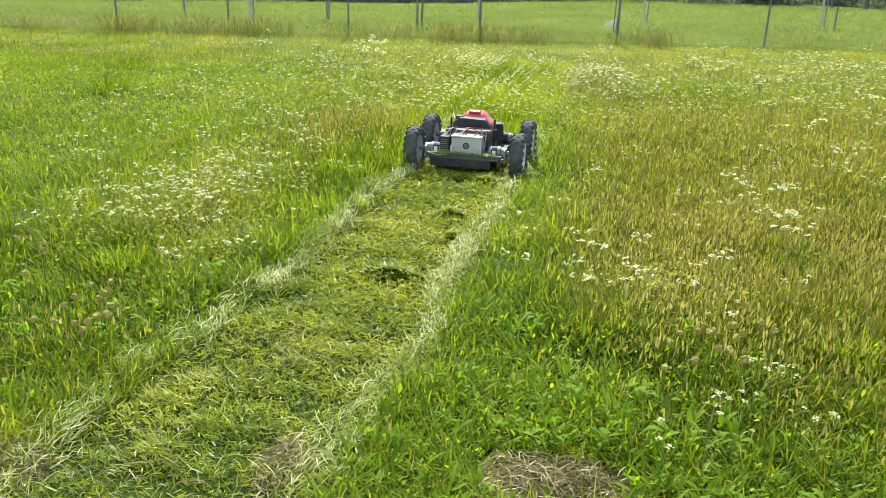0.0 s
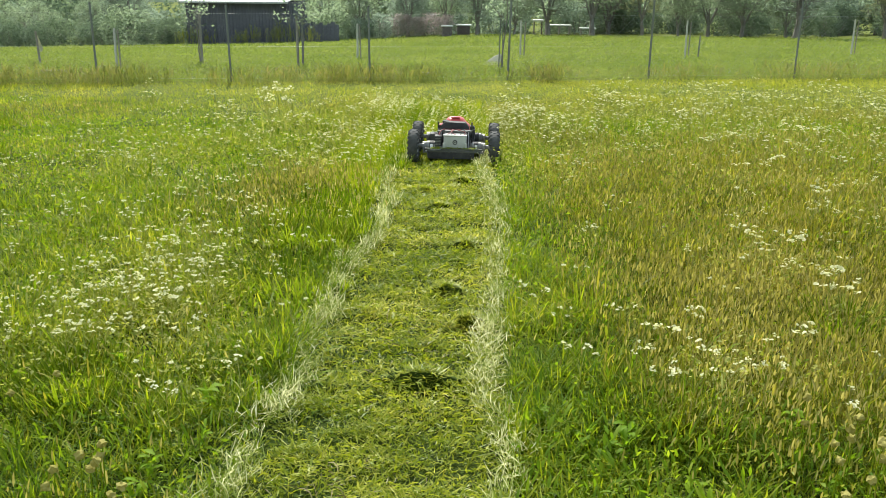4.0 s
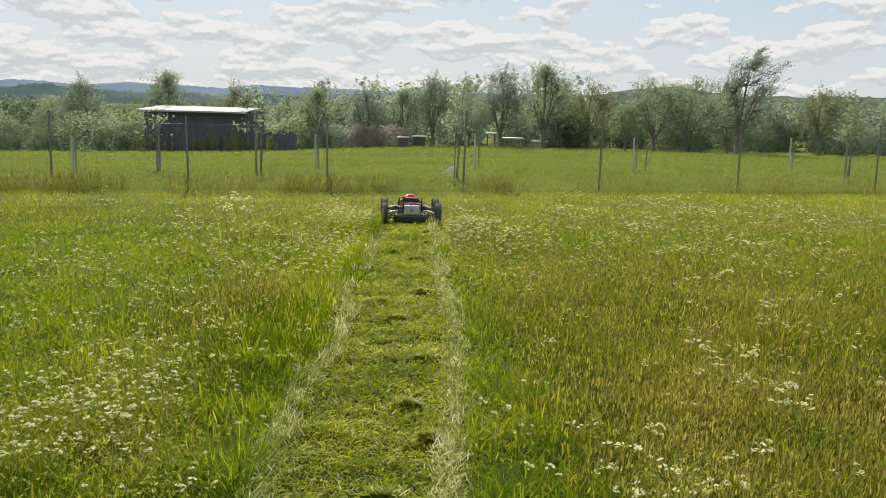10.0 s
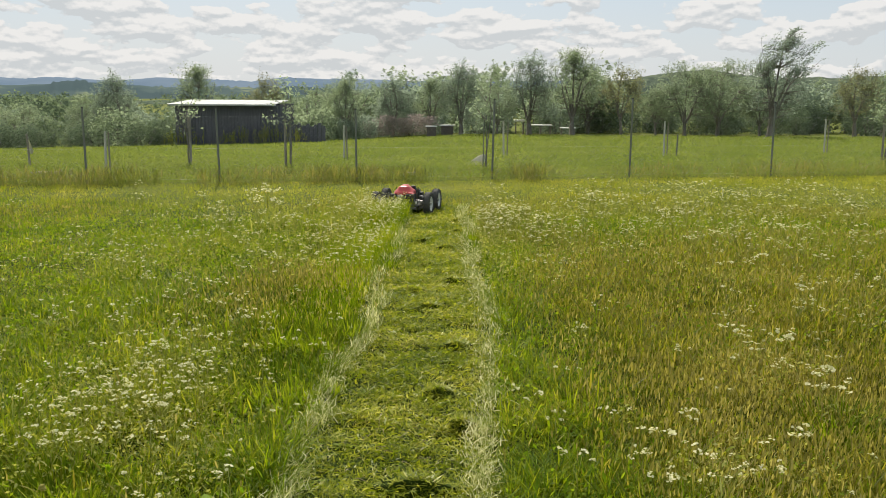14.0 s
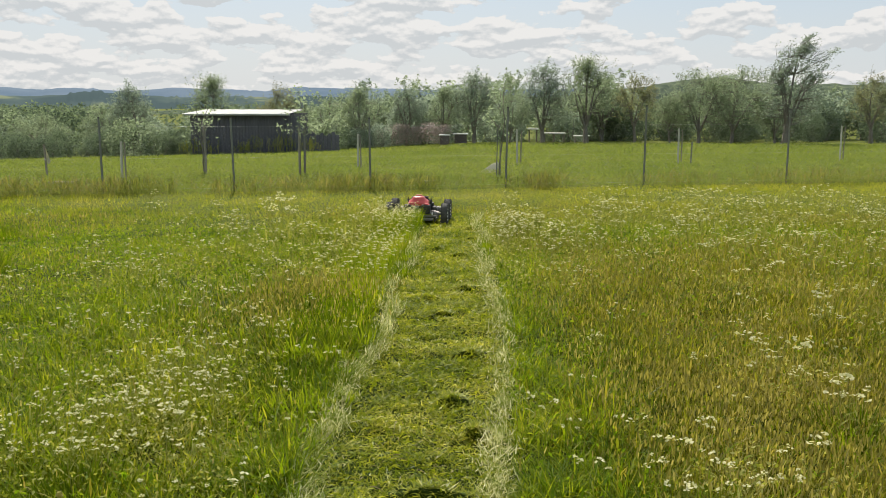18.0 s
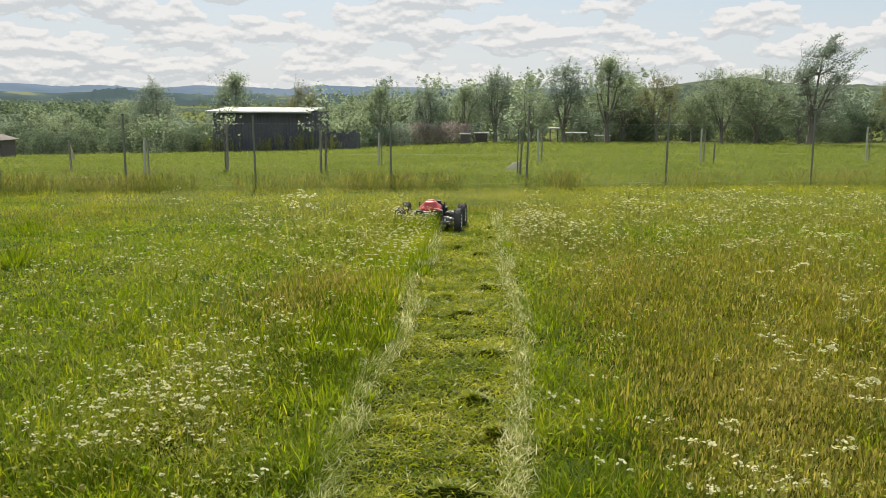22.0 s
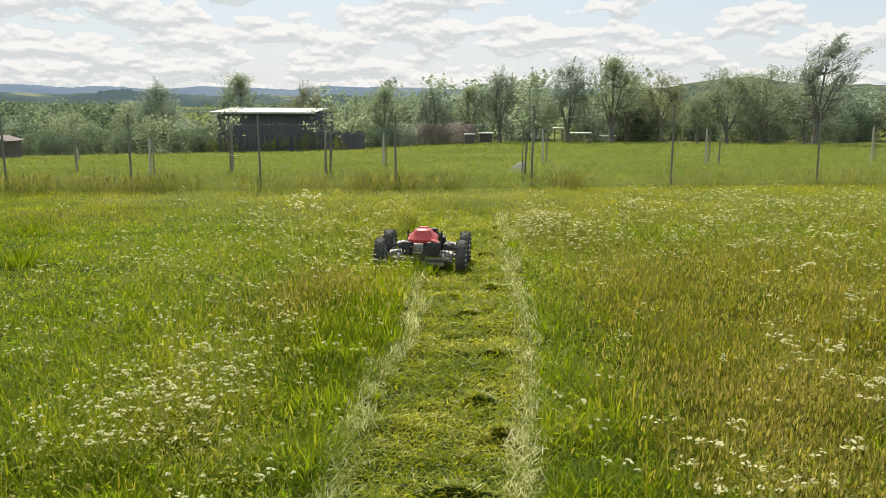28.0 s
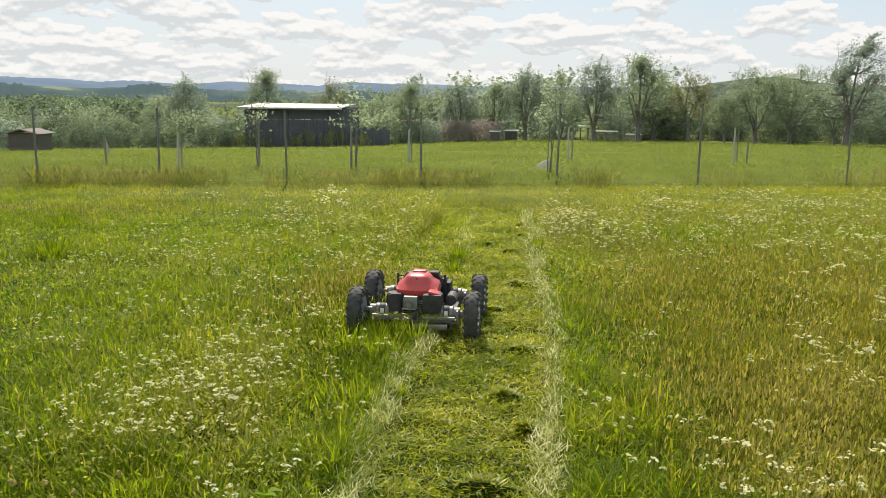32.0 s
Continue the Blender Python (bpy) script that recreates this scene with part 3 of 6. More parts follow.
def make_wheel(mower, x, y):
    """Knobbly tyre on a pale dished rim; built round its own axle."""
    side = 1 if x > 0 else -1
    hub = empty("wheel")
    hub.parent = mower
    hub.matrix_basis = pose(x, y, WHEEL_R)
    bm = bmesh.new()
    prof = [(0.078, -0.034), (0.092, -0.043), (0.108, -0.044), (0.119, -0.036), (0.1235, -0.018), (0.1245, 0), (0.1235, 0.018), (0.119, 0.036), (0.108, 0.044), (0.092, 0.043), (0.078, 0.034), (0.078, -0.034)]
    prof = [(r * 1.192, u * 0.94) for r, u in prof]
    lathe(bm, prof, 32)
    tyre = part("tyre", bm, M["rubber"], hub, "knobbly black rubber tyre")
    lug = bmesh.new()
    for k in range(18):
        for s in (-1, 0, 1):
            a = 2 * math.pi * (k + (0.5 if s else 0)) / 18
            wide = 0.020 if s else 0.022
            turn = Matrix.Rotation(a, 4, "X") @ Matrix.Translation((s * 0.026, 0, 0.1450 if s == 0 else 0.1430)) @ Matrix.Rotation(radians(s * 16), 4, "Z")
            box(lug, (0, 0, 0), (wide, 0.015, 0.011), 0, turn)
            if s:
                turn = Matrix.Rotation(a, 4, "X") @ Matrix.Translation((s * 0.041, 0, 0.1325)) @ Matrix.Rotation(radians(s * 62), 4, "Y")
                box(lug, (0, 0, 0), (0.018, 0.020, 0.011), 0, turn)
    part("tread", lug, M["rubber"], hub, "", smooth=False)
    bm = bmesh.new()
    s = side
    lathe(bm, [(0.092, -0.034 * s), (0.092, 0.036 * s), (0.085, 0.034 * s), (0.070, 0.016 * s), (0.040, 0.012 * s), (0.030, 0.022 * s), (0.022, 0.024 * s), (0.001, 0.024 * s)], 28)
    part("rim", bm, M["rim"], hub, "white dished wheel rim")
    bm = bmesh.new()
    for k in range(5):
        a = 2 * math.pi * k / 5
        rod(bm, (0.014 * s, 0.030 * math.cos(a), 0.030 * math.sin(a)), (0.028 * s, 0.030 * math.cos(a), 0.030 * math.sin(a)), 0.0045, seg=6)
    rod(bm, (0.02 * s, 0, 0), (0.040 * s, 0, 0), 0.010, seg=10)
    part("wheel_bolts", bm, M["steel"], hub)
    return hub


def make_mower():
    mo = empty("robot_mower")
    tagged(mo, "four-wheeled home-built robot mower with red engine hood", "robot mower")
    # deck
    bm = bmesh.new()
    box(bm, (0, 0, 0.118), (0.46, 0.66, 0.012), 0.003)
    for x in (-0.225, 0.225):
        box(bm, (x, 0, 0.090), (0.008, 0.62, 0.062), 0.002)
    part("deck", bm, M["deck"], mo, "dusty black steel deck")
    bm = bmesh.new()
    box(bm, (-0.02, -0.322, 0.085), (0.40, 0.010, 0.060), 0.003)
    part("rear_skirt", bm, M["black"], mo, "black rubber rear skirt")
    bm = bmesh.new()
    box(bm, (-0.11, 0.345, 0.092), (0.20, 0.030, 0.030), 0.003)
    part("front_bar", bm, M["steel"], mo, "bare steel front bar")
    for y in (-0.30, 0.30):
        bm = bmesh.new()
        box(bm, (0, y, 0.134), (0.50, 0.030, 0.020), 0.003)
        part("cross_rail", bm, M["deck"] if y < 0 else M["steel"], mo)
    for x in (-0.14, 0.14):
        bm = bmesh.new()
        box(bm, (x, -0.02, 0.136), (0.024, 0.60, 0.024), 0.003)
        part("long_rail", bm, M["deck"], mo)
    # drive motors
    for sx in (-1, 1):
        for y in (-BASE, BASE):
            bm = bmesh.new()
            a, b = sx * 0.155, sx * 0.272
            lathe(bm, [(0.001, a), (0.038, a), (0.043, a + sx * 0.006), (0.043, a + sx * 0.078), (0.036, a + sx * 0.084), (0.036, b), (0.018, b), (0.016, sx * 0.315)], 22)
            bmesh.ops.translate(bm, verts=bm.verts, vec=(0, y, 0.152))
            motor = part("drive_motor", bm, M["alloy"], mo, "round alloy wheel motor")
            bm = bmesh.new()
            lathe(bm, [(0.0435, a + sx * 0.020), (0.0445, a + sx * 0.022), (0.0445, a + sx * 0.056), (0.0435, a + sx * 0.058)], 22)
            bmesh.ops.translate(bm, verts=bm.verts, vec=(0, y, 0.152))
            part("motor_band", bm, M["black"], motor, "black band")
            bm = bmesh.new()
            box(bm, (a + sx * 0.039, y + (0.045 if y > 0 else -0.045), 0.158), (0.022, 0.0016, 0.034), 0)
            part("sticker", bm, M["white"], motor, "small white sticker")
            bm = bmesh.new()
            box(bm, (sx * 0.262, y, 0.135), (0.014, 0.092, 0.085), 0.004)
            box(bm, (sx * 0.235, y, 0.102), (0.062, 0.080, 0.010), 0.002)
            part("motor_bracket", bm, M["steel"], mo, "bare steel motor bracket")
    # battery case at the back
    bm = bmesh.new()
    box(bm, (0.010, -0.232, 0.190), (0.198, 0.118, 0.116), 0.008)
    case = part("battery_case", bm, M["case"], mo, "grey-white plastic battery case")
    bm = bmesh.new()
    box(bm, (0.010, -0.232, 0.251), (0.206, 0.126, 0.012), 0.004)
    part("lid", bm, M["case"], case)
    for x in (-0.084, 0.104):
        bm = bmesh.new()
        box(bm, (x, -0.296, 0.164), (0.022, 0.014, 0.05), 0.003)
        part("clamp", bm, M["case"], case)
    bm = bmesh.new()
    for r0, r1 in ((0.013, 0.021),):
        lathe(bm, [(r0, 0), (r1, 0), (r1, -0.003), (r0, -0.003), (r0, 0)], 24, "Z")
    lathe(bm, [(0.001, -0.003), (0.006, -0.003), (0.006, 0)], 12, "Z")
    bmesh.ops.rotate(bm, verts=bm.verts, matrix=Matrix.Rotation(radians(-90), 3, "X"), cent=(0, 0, 0))
    bmesh.ops.translate(bm, verts=bm.verts, vec=(0.010, -0.2925, 0.195))
    part("badge", bm, M["black"], case, "round black badge")
    # control boxes and wiring
    bm = bmesh.new()
    box(bm, (-0.138, -0.222, 0.190), (0.060, 0.120, 0.110), 0.004)
    ctl = part("control_box", bm, M["black"], mo, "black motor controller box")
    bm = bmesh.new()
    for k in range(6):
        box(bm, (-0.138, -0.284, 0.158 + k * 0.013), (0.045, 0.006, 0.005), 0)
    part("cooling_fins", bm, M["alloy"], ctl)
    bm = bmesh.new()
    box(bm, (-0.185, -0.245, 0.165), (0.035, 0.060, 0.045), 0.003)
    part("relay_box", bm, M["black"], mo)
    bm = bmesh.new()
    box(bm, (0.0, -0.150, 0.268), (0.300, 0.070, 0.020), 0.003)
    for x in (-0.130, 0.130):
        box(bm, (x, -0.150, 0.200), (0.016, 0.034, 0.130), 0.002)
    part("support_bridge", bm, M["deck"], mo, "black steel bridge over the battery")
    rng = random.Random(5)
    for k in range(8):
        bm = bmesh.new()
        x0 = -0.13 + k * 0.036
        cable(bm, [(x0, -0.262, 0.256), (x0 + rng.uniform(-.04, .04), -0.200, 0.268 + rng.uniform(0, .01)), (x0 + rng.uniform(-.06, .06), -0.150, 0.284), (x0 + rng.uniform(-.05, .05), -0.085, 0.274)], 0.004)
        part("cable", bm, M["redwire"] if k % 2 == 0 else M["black"], mo, "red cable" if k % 2 == 0 else "")
    for sx, y in ((-1, -0.235), (-1, 0.235), (1, -0.235), (1, 0.235)):
        bm = bmesh.new()
        cable(bm, [(sx * 0.165, y, 0.19), (sx * 0.150, y * 0.8, 0.215), (sx * 0.12, y * 0.5, 0.17)], 0.0055)
        part("motor_cable", bm, M["black"], mo)
    bm = bmesh.new()
    cable(bm, [(-0.20, -0.33, 0.135), (-0.225, -0.36, 0.150), (-0.17, -0.365, 0.138), (-0.11, -0.34, 0.142), (-0.10, -0.30, 0.16)], 0.005)
    part("loose_cable", bm, M["alloy"], mo, "pale loose cable")
    # engine: crankcase, tank, filter, hood
    bm = bmesh.new()
    box(bm, (0.0, 0.100, 0.200), (0.250, 0.270, 0.130), 0.016)
    eng = part("engine_block", bm, M["black"], mo, "black engine body")
    bm = bmesh.new()
    levels = ((0.228, 0.114, 0.122), (0.236, 0.125, 0.135), (0.258, 0.131, 0.144), (0.280, 0.131, 0.145), (0.297, 0.126, 0.140), (0.305, 0.119, 0.132), (0.320, 0.097, 0.104), (0.326, 0.090, 0.096), (0.342, 0.078, 0.083), (0.352, 0.068, 0.072), (0.359, 0.050, 0.053), (0.362, 0.020, 0.022), (0.3623, 0.001, 0.001))
    rings = []
    for z, hx, hy in levels:
        ring = []
        for k in range(40):
            a = 2 * math.pi * k / 40
            c, s = math.cos(a), math.sin(a)
            e = 0.50 if z < 0.30 else 0.62
            px = hx * math.copysign(abs(c) ** e, c)
            py = hy * math.copysign(abs(s) ** e, s)
            drop = 0.034 * max(0, py / 0.14) ** 1.5 if 0.28 < z < 0.33 else 0.0
            ring.append(bm.verts.new((px, 0.095 + py, z - drop)))
        rings.append(ring)
    for p, q in zip(rings, rings[1:]):
        for k in range(40):
            bm.faces.new((p[k], p[(k + 1) % 40], q[(k + 1) % 40], q[k]))
    hood = part("hood", bm, M["red"], mo, "glossy red engine hood")
    hood.data.set_sharp_from_angle(angle=radians(70))
    bm = bmesh.new()
    box(bm, (0.0, 0.050, 0.363), (0.080, 0.064, 0.016), 0.006)
    part("starter_cap", bm, M["red"], hood, "raised red starter cap")
    for x in (-0.118, 0.126):
        bm = bmesh.new()
        rod(bm, (x, -0.302, 0.13), (x * 0.98, -0.180, 0.272), 0.005, seg=8)
        part("stay_rod", bm, M["steel"], mo, "thin bare steel stay")
    r4 = np.random.RandomState(15)
    cx, cy, n = r4.uniform(-0.20, 0.20, 420), r4.choice((-0.318, -0.30, 0.30, 0.315), 420) + r4.normal(0, 0.012, 420), 420
    tagged(raw("clippings", *strand_mesh(cx, cy, np.full(n, 0.143), r4.uniform(0.015, 0.045, n), 0.0032 * r4.uniform(0.7, 1.3, n), r4.uniform(0, 6.28, n), r4.normal(0, 1.4, n), r4), M["mown"], mo, "grass clippings stuck to the deck"), kind="stuff")
    bm = bmesh.new()
    rod(bm, (0, 0.150, 0.338), (0, 0.180, 0.338), 0.006, seg=10)
    part("hood_screw", bm, M["black"], hood, "dark screw hole")
    bm = bmesh.new()
    edge = ((-0.130, 0.248), (0.130, 0.248), (0.130, 0.292), (0.098, 0.334), (-0.084, 0.340), (-0.126, 0.304))
    back = [bm.verts.new((x, -0.086, z)) for x, z in edge]
    front = [bm.verts.new((x * 0.96, -0.020, z + 0.004)) for x, z in edge]
    bm.faces.new(back)
    bm.faces.new(front[::-1])
    for k in range(6):
        bm.faces.new((back[k], front[k], front[(k + 1) % 6], back[(k + 1) % 6]))
    bmesh.ops.recalc_face_normals(bm, faces=bm.faces[:])
    bmesh.ops.bevel(bm, geom=bm.edges[:], offset=0.010, segments=2, profile=0.6, affect="EDGES")
    part("hood_back", bm, M["black"], mo, "black rear shroud")
    bm = bmesh.new()
    box(bm, (-0.085, -0.035, 0.335), (0.052, 0.060, 0.024), 0.006)
    part("starter_cover", bm, M["black"], mo)
    bm = bmesh.new()
    box(bm, (-0.108, 0.235, 0.208), (0.115, 0.100, 0.120), 0.014)
    tank = part("fuel_tank", bm, M["black"], mo, "black fuel tank with faded red lid")
    bm = bmesh.new()
    box(bm, (-0.116, 0.228, 0.272), (0.070, 0.080, 0.016), 0.006, Matrix.Rotation(radians(-14), 4, "Y"))
    part("tank_lid", bm, M["red"], tank, "faded red tank lid")
    bm = bmesh.new()
    rod(bm, (0.122, 0.225, 0.140), (0.122, 0.225, 0.262), 0.058, 0.052, 20)
    bmesh.ops.bevel(bm, geom=bm.edges[:], offset=0.006, segments=2, affect="EDGES")
    part("air_filter", bm, M["black"], mo, "round black air filter")
    bm = bmesh.new()
    box(bm, (0.022, 0.262, 0.215), (0.084, 0.050, 0.076), 0.006)
    carb = part("carburettor", bm, M["alloy"], mo, "cast alloy carburettor")
    bm = bmesh.new()
    rod(bm, (0.03, 0.285, 0.205), (0.03, 0.305, 0.205), 0.016, seg=14)
    rod(bm, (-0.01, 0.290, 0.178), (0.07, 0.290, 0.178), 0.006, seg=8)
    part("throttle_lever", bm, M["steel"], carb)
    bm = bmesh.new()
    rod(bm, (-0.02, 0.29, 0.150), (-0.02, 0.33, 0.150), 0.024, seg=16)
    part("oil_filler", bm, M["black"], mo)
    bm = bmesh.new()
    for k in range(6):
        box(bm, (0.0, 0.247, 0.150 + k * 0.014), (0.15, 0.022, 0.005), 0)
    part("cylinder_fins", bm, M["alloy"], mo, "alloy cooling fins")
    for x in (-0.150, 0.150):
        bm = bmesh.new()
        rod(bm, (x, -0.02, 0.13), (x, -0.02, 0.330), 0.007, seg=8)
        part("frame_post", bm, M["black"], mo)
    bm = bmesh.new()
    rod(bm, (-0.20, -0.05, 0.19), (-0.20, 0.09, 0.19), 0.036, seg=16)
    bmesh.ops.bevel(bm, geom=bm.edges[:], offset=0.008, segments=2, affect="EDGES")
    part("muffler", bm, M["deck"], mo, "sooty muffler")
    for ob in mo.children:
        ob.matrix_basis = pose(0, 0, 0.012)
    wheels = [make_wheel(mo, sx * TRACK, y) for sx in (-1, 1) for y in (-BASE, BASE)]
    return mo, wheels


mower, wheels = make_mower()
# seconds, x, y, heading (degrees to the left of +y)
DRIVE = [(0, -0.18, 4.66, 0), (2, -0.17, 5.88, 0), (4, -0.16, 7.05, 0), (6.5, -0.20, 8.58, 1), (8, -0.24, 9.55, 2), (9, -0.27, 10.15, 2), (10, -0.31, 10.68, 4),
         (10.5, -0.42, 10.76, 12), (11, -0.50, 10.82, 32), (11.5, -0.61, 10.80, 58), (12, -0.66, 10.78, 82), (12.5, -0.70, 10.74, 104), (13, -0.75, 10.66, 130),
         (13.5, -0.74, 10.60, 153), (14, -0.74, 10.55, 170), (14.5, -0.75, 10.53, 179), (15.4, -0.77, 10.48, 174), (16.5, -0.78, 10.42, 164), (17.2, -0.76, 10.36, 172), (18, -0.74, 10.30, 178), (20, -0.77, 10.20, 176),
         (21, -0.77, 9.90, 176), (22, -0.78, 9.55, 177), (23, -0.78, 9.18, 178), (24, -0.78, 8.98, 177), (25, -0.77, 8.52, 178), (26.2, -0.73, 7.88, 178), (27.5, -0.69, 7.22, 179),
         (28, -0.67, 6.88, 179), (29, -0.66, 6.35, 179), (30, -0.65, 5.81, 179), (31, -0.64, 5.30, 179), (32, -0.635, 4.70, 179)]


def drive_at(t):
    ts = [r[0] for r in DRIVE]
    x, y, a = (float(np.interp(t, ts, [r[k] for r in DRIVE])) for k in (1, 2, 3))
    return [x + 0.015, y - 0.085, a]


# ---------------------------------------------------------------- fence
def make_fence():
    fence = empty("wire_fence", (0, 14.9, 0))
    tagged(fence, "wire mesh fence with slim grey-green posts in rank grass", "fence")
    xs = [-15.1, -12.95, -10.75, -8.54, -6.50, -4.31, -1.94, 0.53, 3.19, 6.09, 9.20, 12.0, 14.8, 17.6]
    rng = random.Random(2)
    P = []
    for i, x in enumerate(xs):
        y = 0.2 * x
        z = float(ground_z(x, 14.9 + y))
        top = (1.27 if x < 0 else 1.42) + rng.uniform(-0.05, 0.08)
        lean = rng.uniform(-0.03, 0.03)
        bm = bmesh.new()
        rod(bm, (x, y, z - 0.2), (x + lean, y, z + top), 0.019, 0.018, 10)
        post = part("post", bm, M["post"], fence)
        bm = bmesh.new()
        rod(bm, (x + lean, y, z + top), (x + lean, y, z + top + 0.02), 0.021, 0.016, 10)
        part("post_cap", bm, M["black"], post)
        P.append((x, y, z))
    # diamond mesh, panel by panel
    h, step = 1.10, 0.075
    for (x0, y0, z0), (x1, y1, z1) in zip(P, P[1:]):
        length = math.hypot(x1 - x0, y1 - y0)
        segs = []
        n = int((length + h) / step)
        for k in range(n):
            u = k * step
            a, b = max(0, u - h), min(length, u)
            if b > a:
                segs.append((a, u - a, b, u - b))
                segs.append((length - a, u - a, length - b, u - b))
        V, F = [], []
        for u0, v0, u1, v1 in segs:
            for u, v in ((u0, v0), (u1, v1)):
                f = u / length
                px, py, pz = x0 + (x1 - x0) * f, y0 + (y1 - y0) * f, z0 + (z1 - z0) * f + 0.05 + v
                V += [(px - 0.0006, py - 0.0006, pz), (px + 0.0006, py - 0.0006, pz), (px, py + 0.0008, pz)]
            q = len(V) - 6
            F += [q, q + 1, q + 4, q + 3, q + 1, q + 2, q + 5, q + 4, q + 2, q, q + 3, q + 5]
        raw("mesh_panel", np.array(V), np.array(F), np.full(len(F) // 4, 4), M["wire"], fence)
        for v in (0.06, 0.60, 1.15):
            bm = bmesh.new()
            rod(bm, (x0, y0, z0 + v), (x1, y1, z1 + v), 0.0008, 0.0008, 5)
            part("line_wire", bm, M["wire"], fence)
    return fence


make_fence()


# ---------------------------------------------------------------- leaves and trees
def leaf_cards(pts, size, rng, droop=0.35, aspect=0.5, plain=False):
    """Small leaves at points (n, 3): folded kites, or plain slips for far crowns."""
    n = len(pts)
    d = rng.normal(size=(n, 3))
    d[:, 2] = d[:, 2] * 0.6 - droop
    d /= np.linalg.norm(d, axis=1)[:, None]
    u = np.cross(d, rng.normal(size=(n, 3)))
    u /= np.linalg.norm(u, axis=1)[:, None] + 1e-9
    s = size * rng.uniform(0.6, 1.35, (n, 1))
    tip = pts + d * s
    w = u * s * aspect * 0.5
    mid = pts + d * s * 0.45 + np.cross(d, u) * s * 0.06
    if plain:
        return np.stack((pts - w, pts + w, tip), 1).reshape(-1, 3), np.arange(n * 3), np.full(n, 3)
    V = np.stack((pts, mid + w, tip, mid - w), 1).reshape(-1, 3)
    F = np.arange(n * 4)
    return V, F, np.full(n, 4)


def tree_kind(seed, height, wide, clumps, stem_h, leaves, leaf_size, material, name="orchard_tree", label="", lean=0.0, shoots=14, puff=0.25, trunk_r=1.0, airy=0.5, wind=0.0, twig=1.0):
    """Forked trunk, limbs curving out to leaf clumps in an uneven crown, and upright shoots above it."""
    rng = np.random.RandomState(seed)
    tree = empty(name)
    tagged(tree, label, "tree")
    V, F, n = [], [], 4
    ang = np.arange(n) * 2 * np.pi / n

    def limb(pts, r0, r1):
        for i in range(len(pts) - 1):
            a, b = Vector(pts[i]), Vector(pts[i + 1])
            d = (b - a).normalized()
            u = d.orthogonal().normalized()
            w = d.cross(u)
            q = len(V)
            m = len(pts) - 1
            for p, f in ((a, i / m), (b, (i + 1) / m)):
                r = max((r0 + (r1 - r0) * f) * trunk_r, 0.004)
                for t in ang:
                    V.append(tuple(p + u * (math.cos(t) * r) + w * (math.sin(t) * r)))
            for k in range(n):
                F.extend((q + k, q + (k + 1) % n, q + n + (k + 1) % n, q + n + k))

    def bend(a, b, lift, k=6):
        a, b = np.array(a), np.array(b)
        mid = a * 0.55 + b * 0.45 + np.array([0, 0, -lift]) + rng.normal(size=3) * 0.06 * np.linalg.norm(b - a)
        return [tuple((1 - t) ** 2 * a + 2 * t * (1 - t) * mid + t * t * b) for t in np.linspace(0, 1, k)]

    z0 = height * stem_h
    fork = np.array([lean * 0.12 * height * 0.3, rng.uniform(-.1, .1), z0])
    limb(bend((0, 0, -0.15), fork, 0.0), height * 0.030, height * 0.022)
    mains = []
    for k in range(4):
        a = k * 1.57 + rng.uniform(-.5, .5)
        e = fork + np.array([math.cos(a) * wide * 0.45 + lean * height * 0.12, math.sin(a) * wide * 0.45, (height - z0) * rng.uniform(0.40, 0.62)])
        path = bend(fork, e, -0.12 * height * 0.3)
        limb(path, height * 0.015, height * 0.006)
        mains.append(path)
    lead = fork + np.array([lean * height * 0.22, 0, (height - z0) * 0.85])
    path = bend(fork, lead, 0.0)
    limb(path, height * 0.017, height * 0.004)
    mains.append(path)
    cz, ch = z0 + (height - z0) * 0.48, (height - z0) * 0.50
    P, W = [], []
    for k in range(clumps):
        while True:
            d = rng.normal(size=3)
            d /= np.linalg.norm(d)
            if d[2] > -0.75:
                break
        rad = rng.uniform(0.35, 1.0) ** airy
        f = (d[2] * rad + 1) / 2
        c = np.array([d[0] * wide * rad, d[1] * wide * rad, cz + d[2] * ch * rad])
        c[:2] *= 1.0 - 0.20 * max(0, f - 0.50) * 2
        c[0] += lean * f * f * height * 0.30 + wind * f * abs(d[0]) * rad * wide * 0.6
        start = min((p for path in mains for p in path[1:]), key=lambda p: np.linalg.norm(np.array(p) - c) + 0.6 * max(0, p[2] - c[2]))
        limb(bend(start, c, 0.05, 3), height * 0.0055, 0.006)
        P.append(c)
        W.append(rng.uniform(0.5, 1.4))
        for s in np.linspace(0.45, 0.85, 2):
            P.append(np.array(start) * (1 - s) + c * s)
            W.append(0.35)
    grown = len(P)
    for k in range(shoots):
        b = P[rng.randint(grown)]
        while b[2] < cz:
            b = P[rng.randint(grown)]
        t = b + np.array([b[0] * 0.22 + rng.normal() * 0.12 + lean * 0.5, b[1] * 0.22 + rng.normal() * 0.12, rng.uniform(0.3, 1.0) * height * 0.17])
        limb([tuple(b), tuple(t)], 0.010, 0.004)
        for s in (0.3, 0.55, 0.8, 1.0):
            P.append(b * (1 - s) + t * s)
            W.append(0.17)
    # leafy twigs reach out and up from every clump
    P, W = np.array(P), np.array(W)
    per = 11
    m = leaves // per
    pick = rng.choice(len(P), m, p=W / W.sum())
    small = (W[pick] < 0.2)[:, None]
    B = P[pick] + rng.normal(size=(m, 3)) * np.where(small, 0.05, puff) * np.array([1, 1, 0.8])
    out = B - np.array([lean * height * 0.12, 0, cz - 0.25 * height])
    out /= np.linalg.norm(out, axis=1)[:, None]
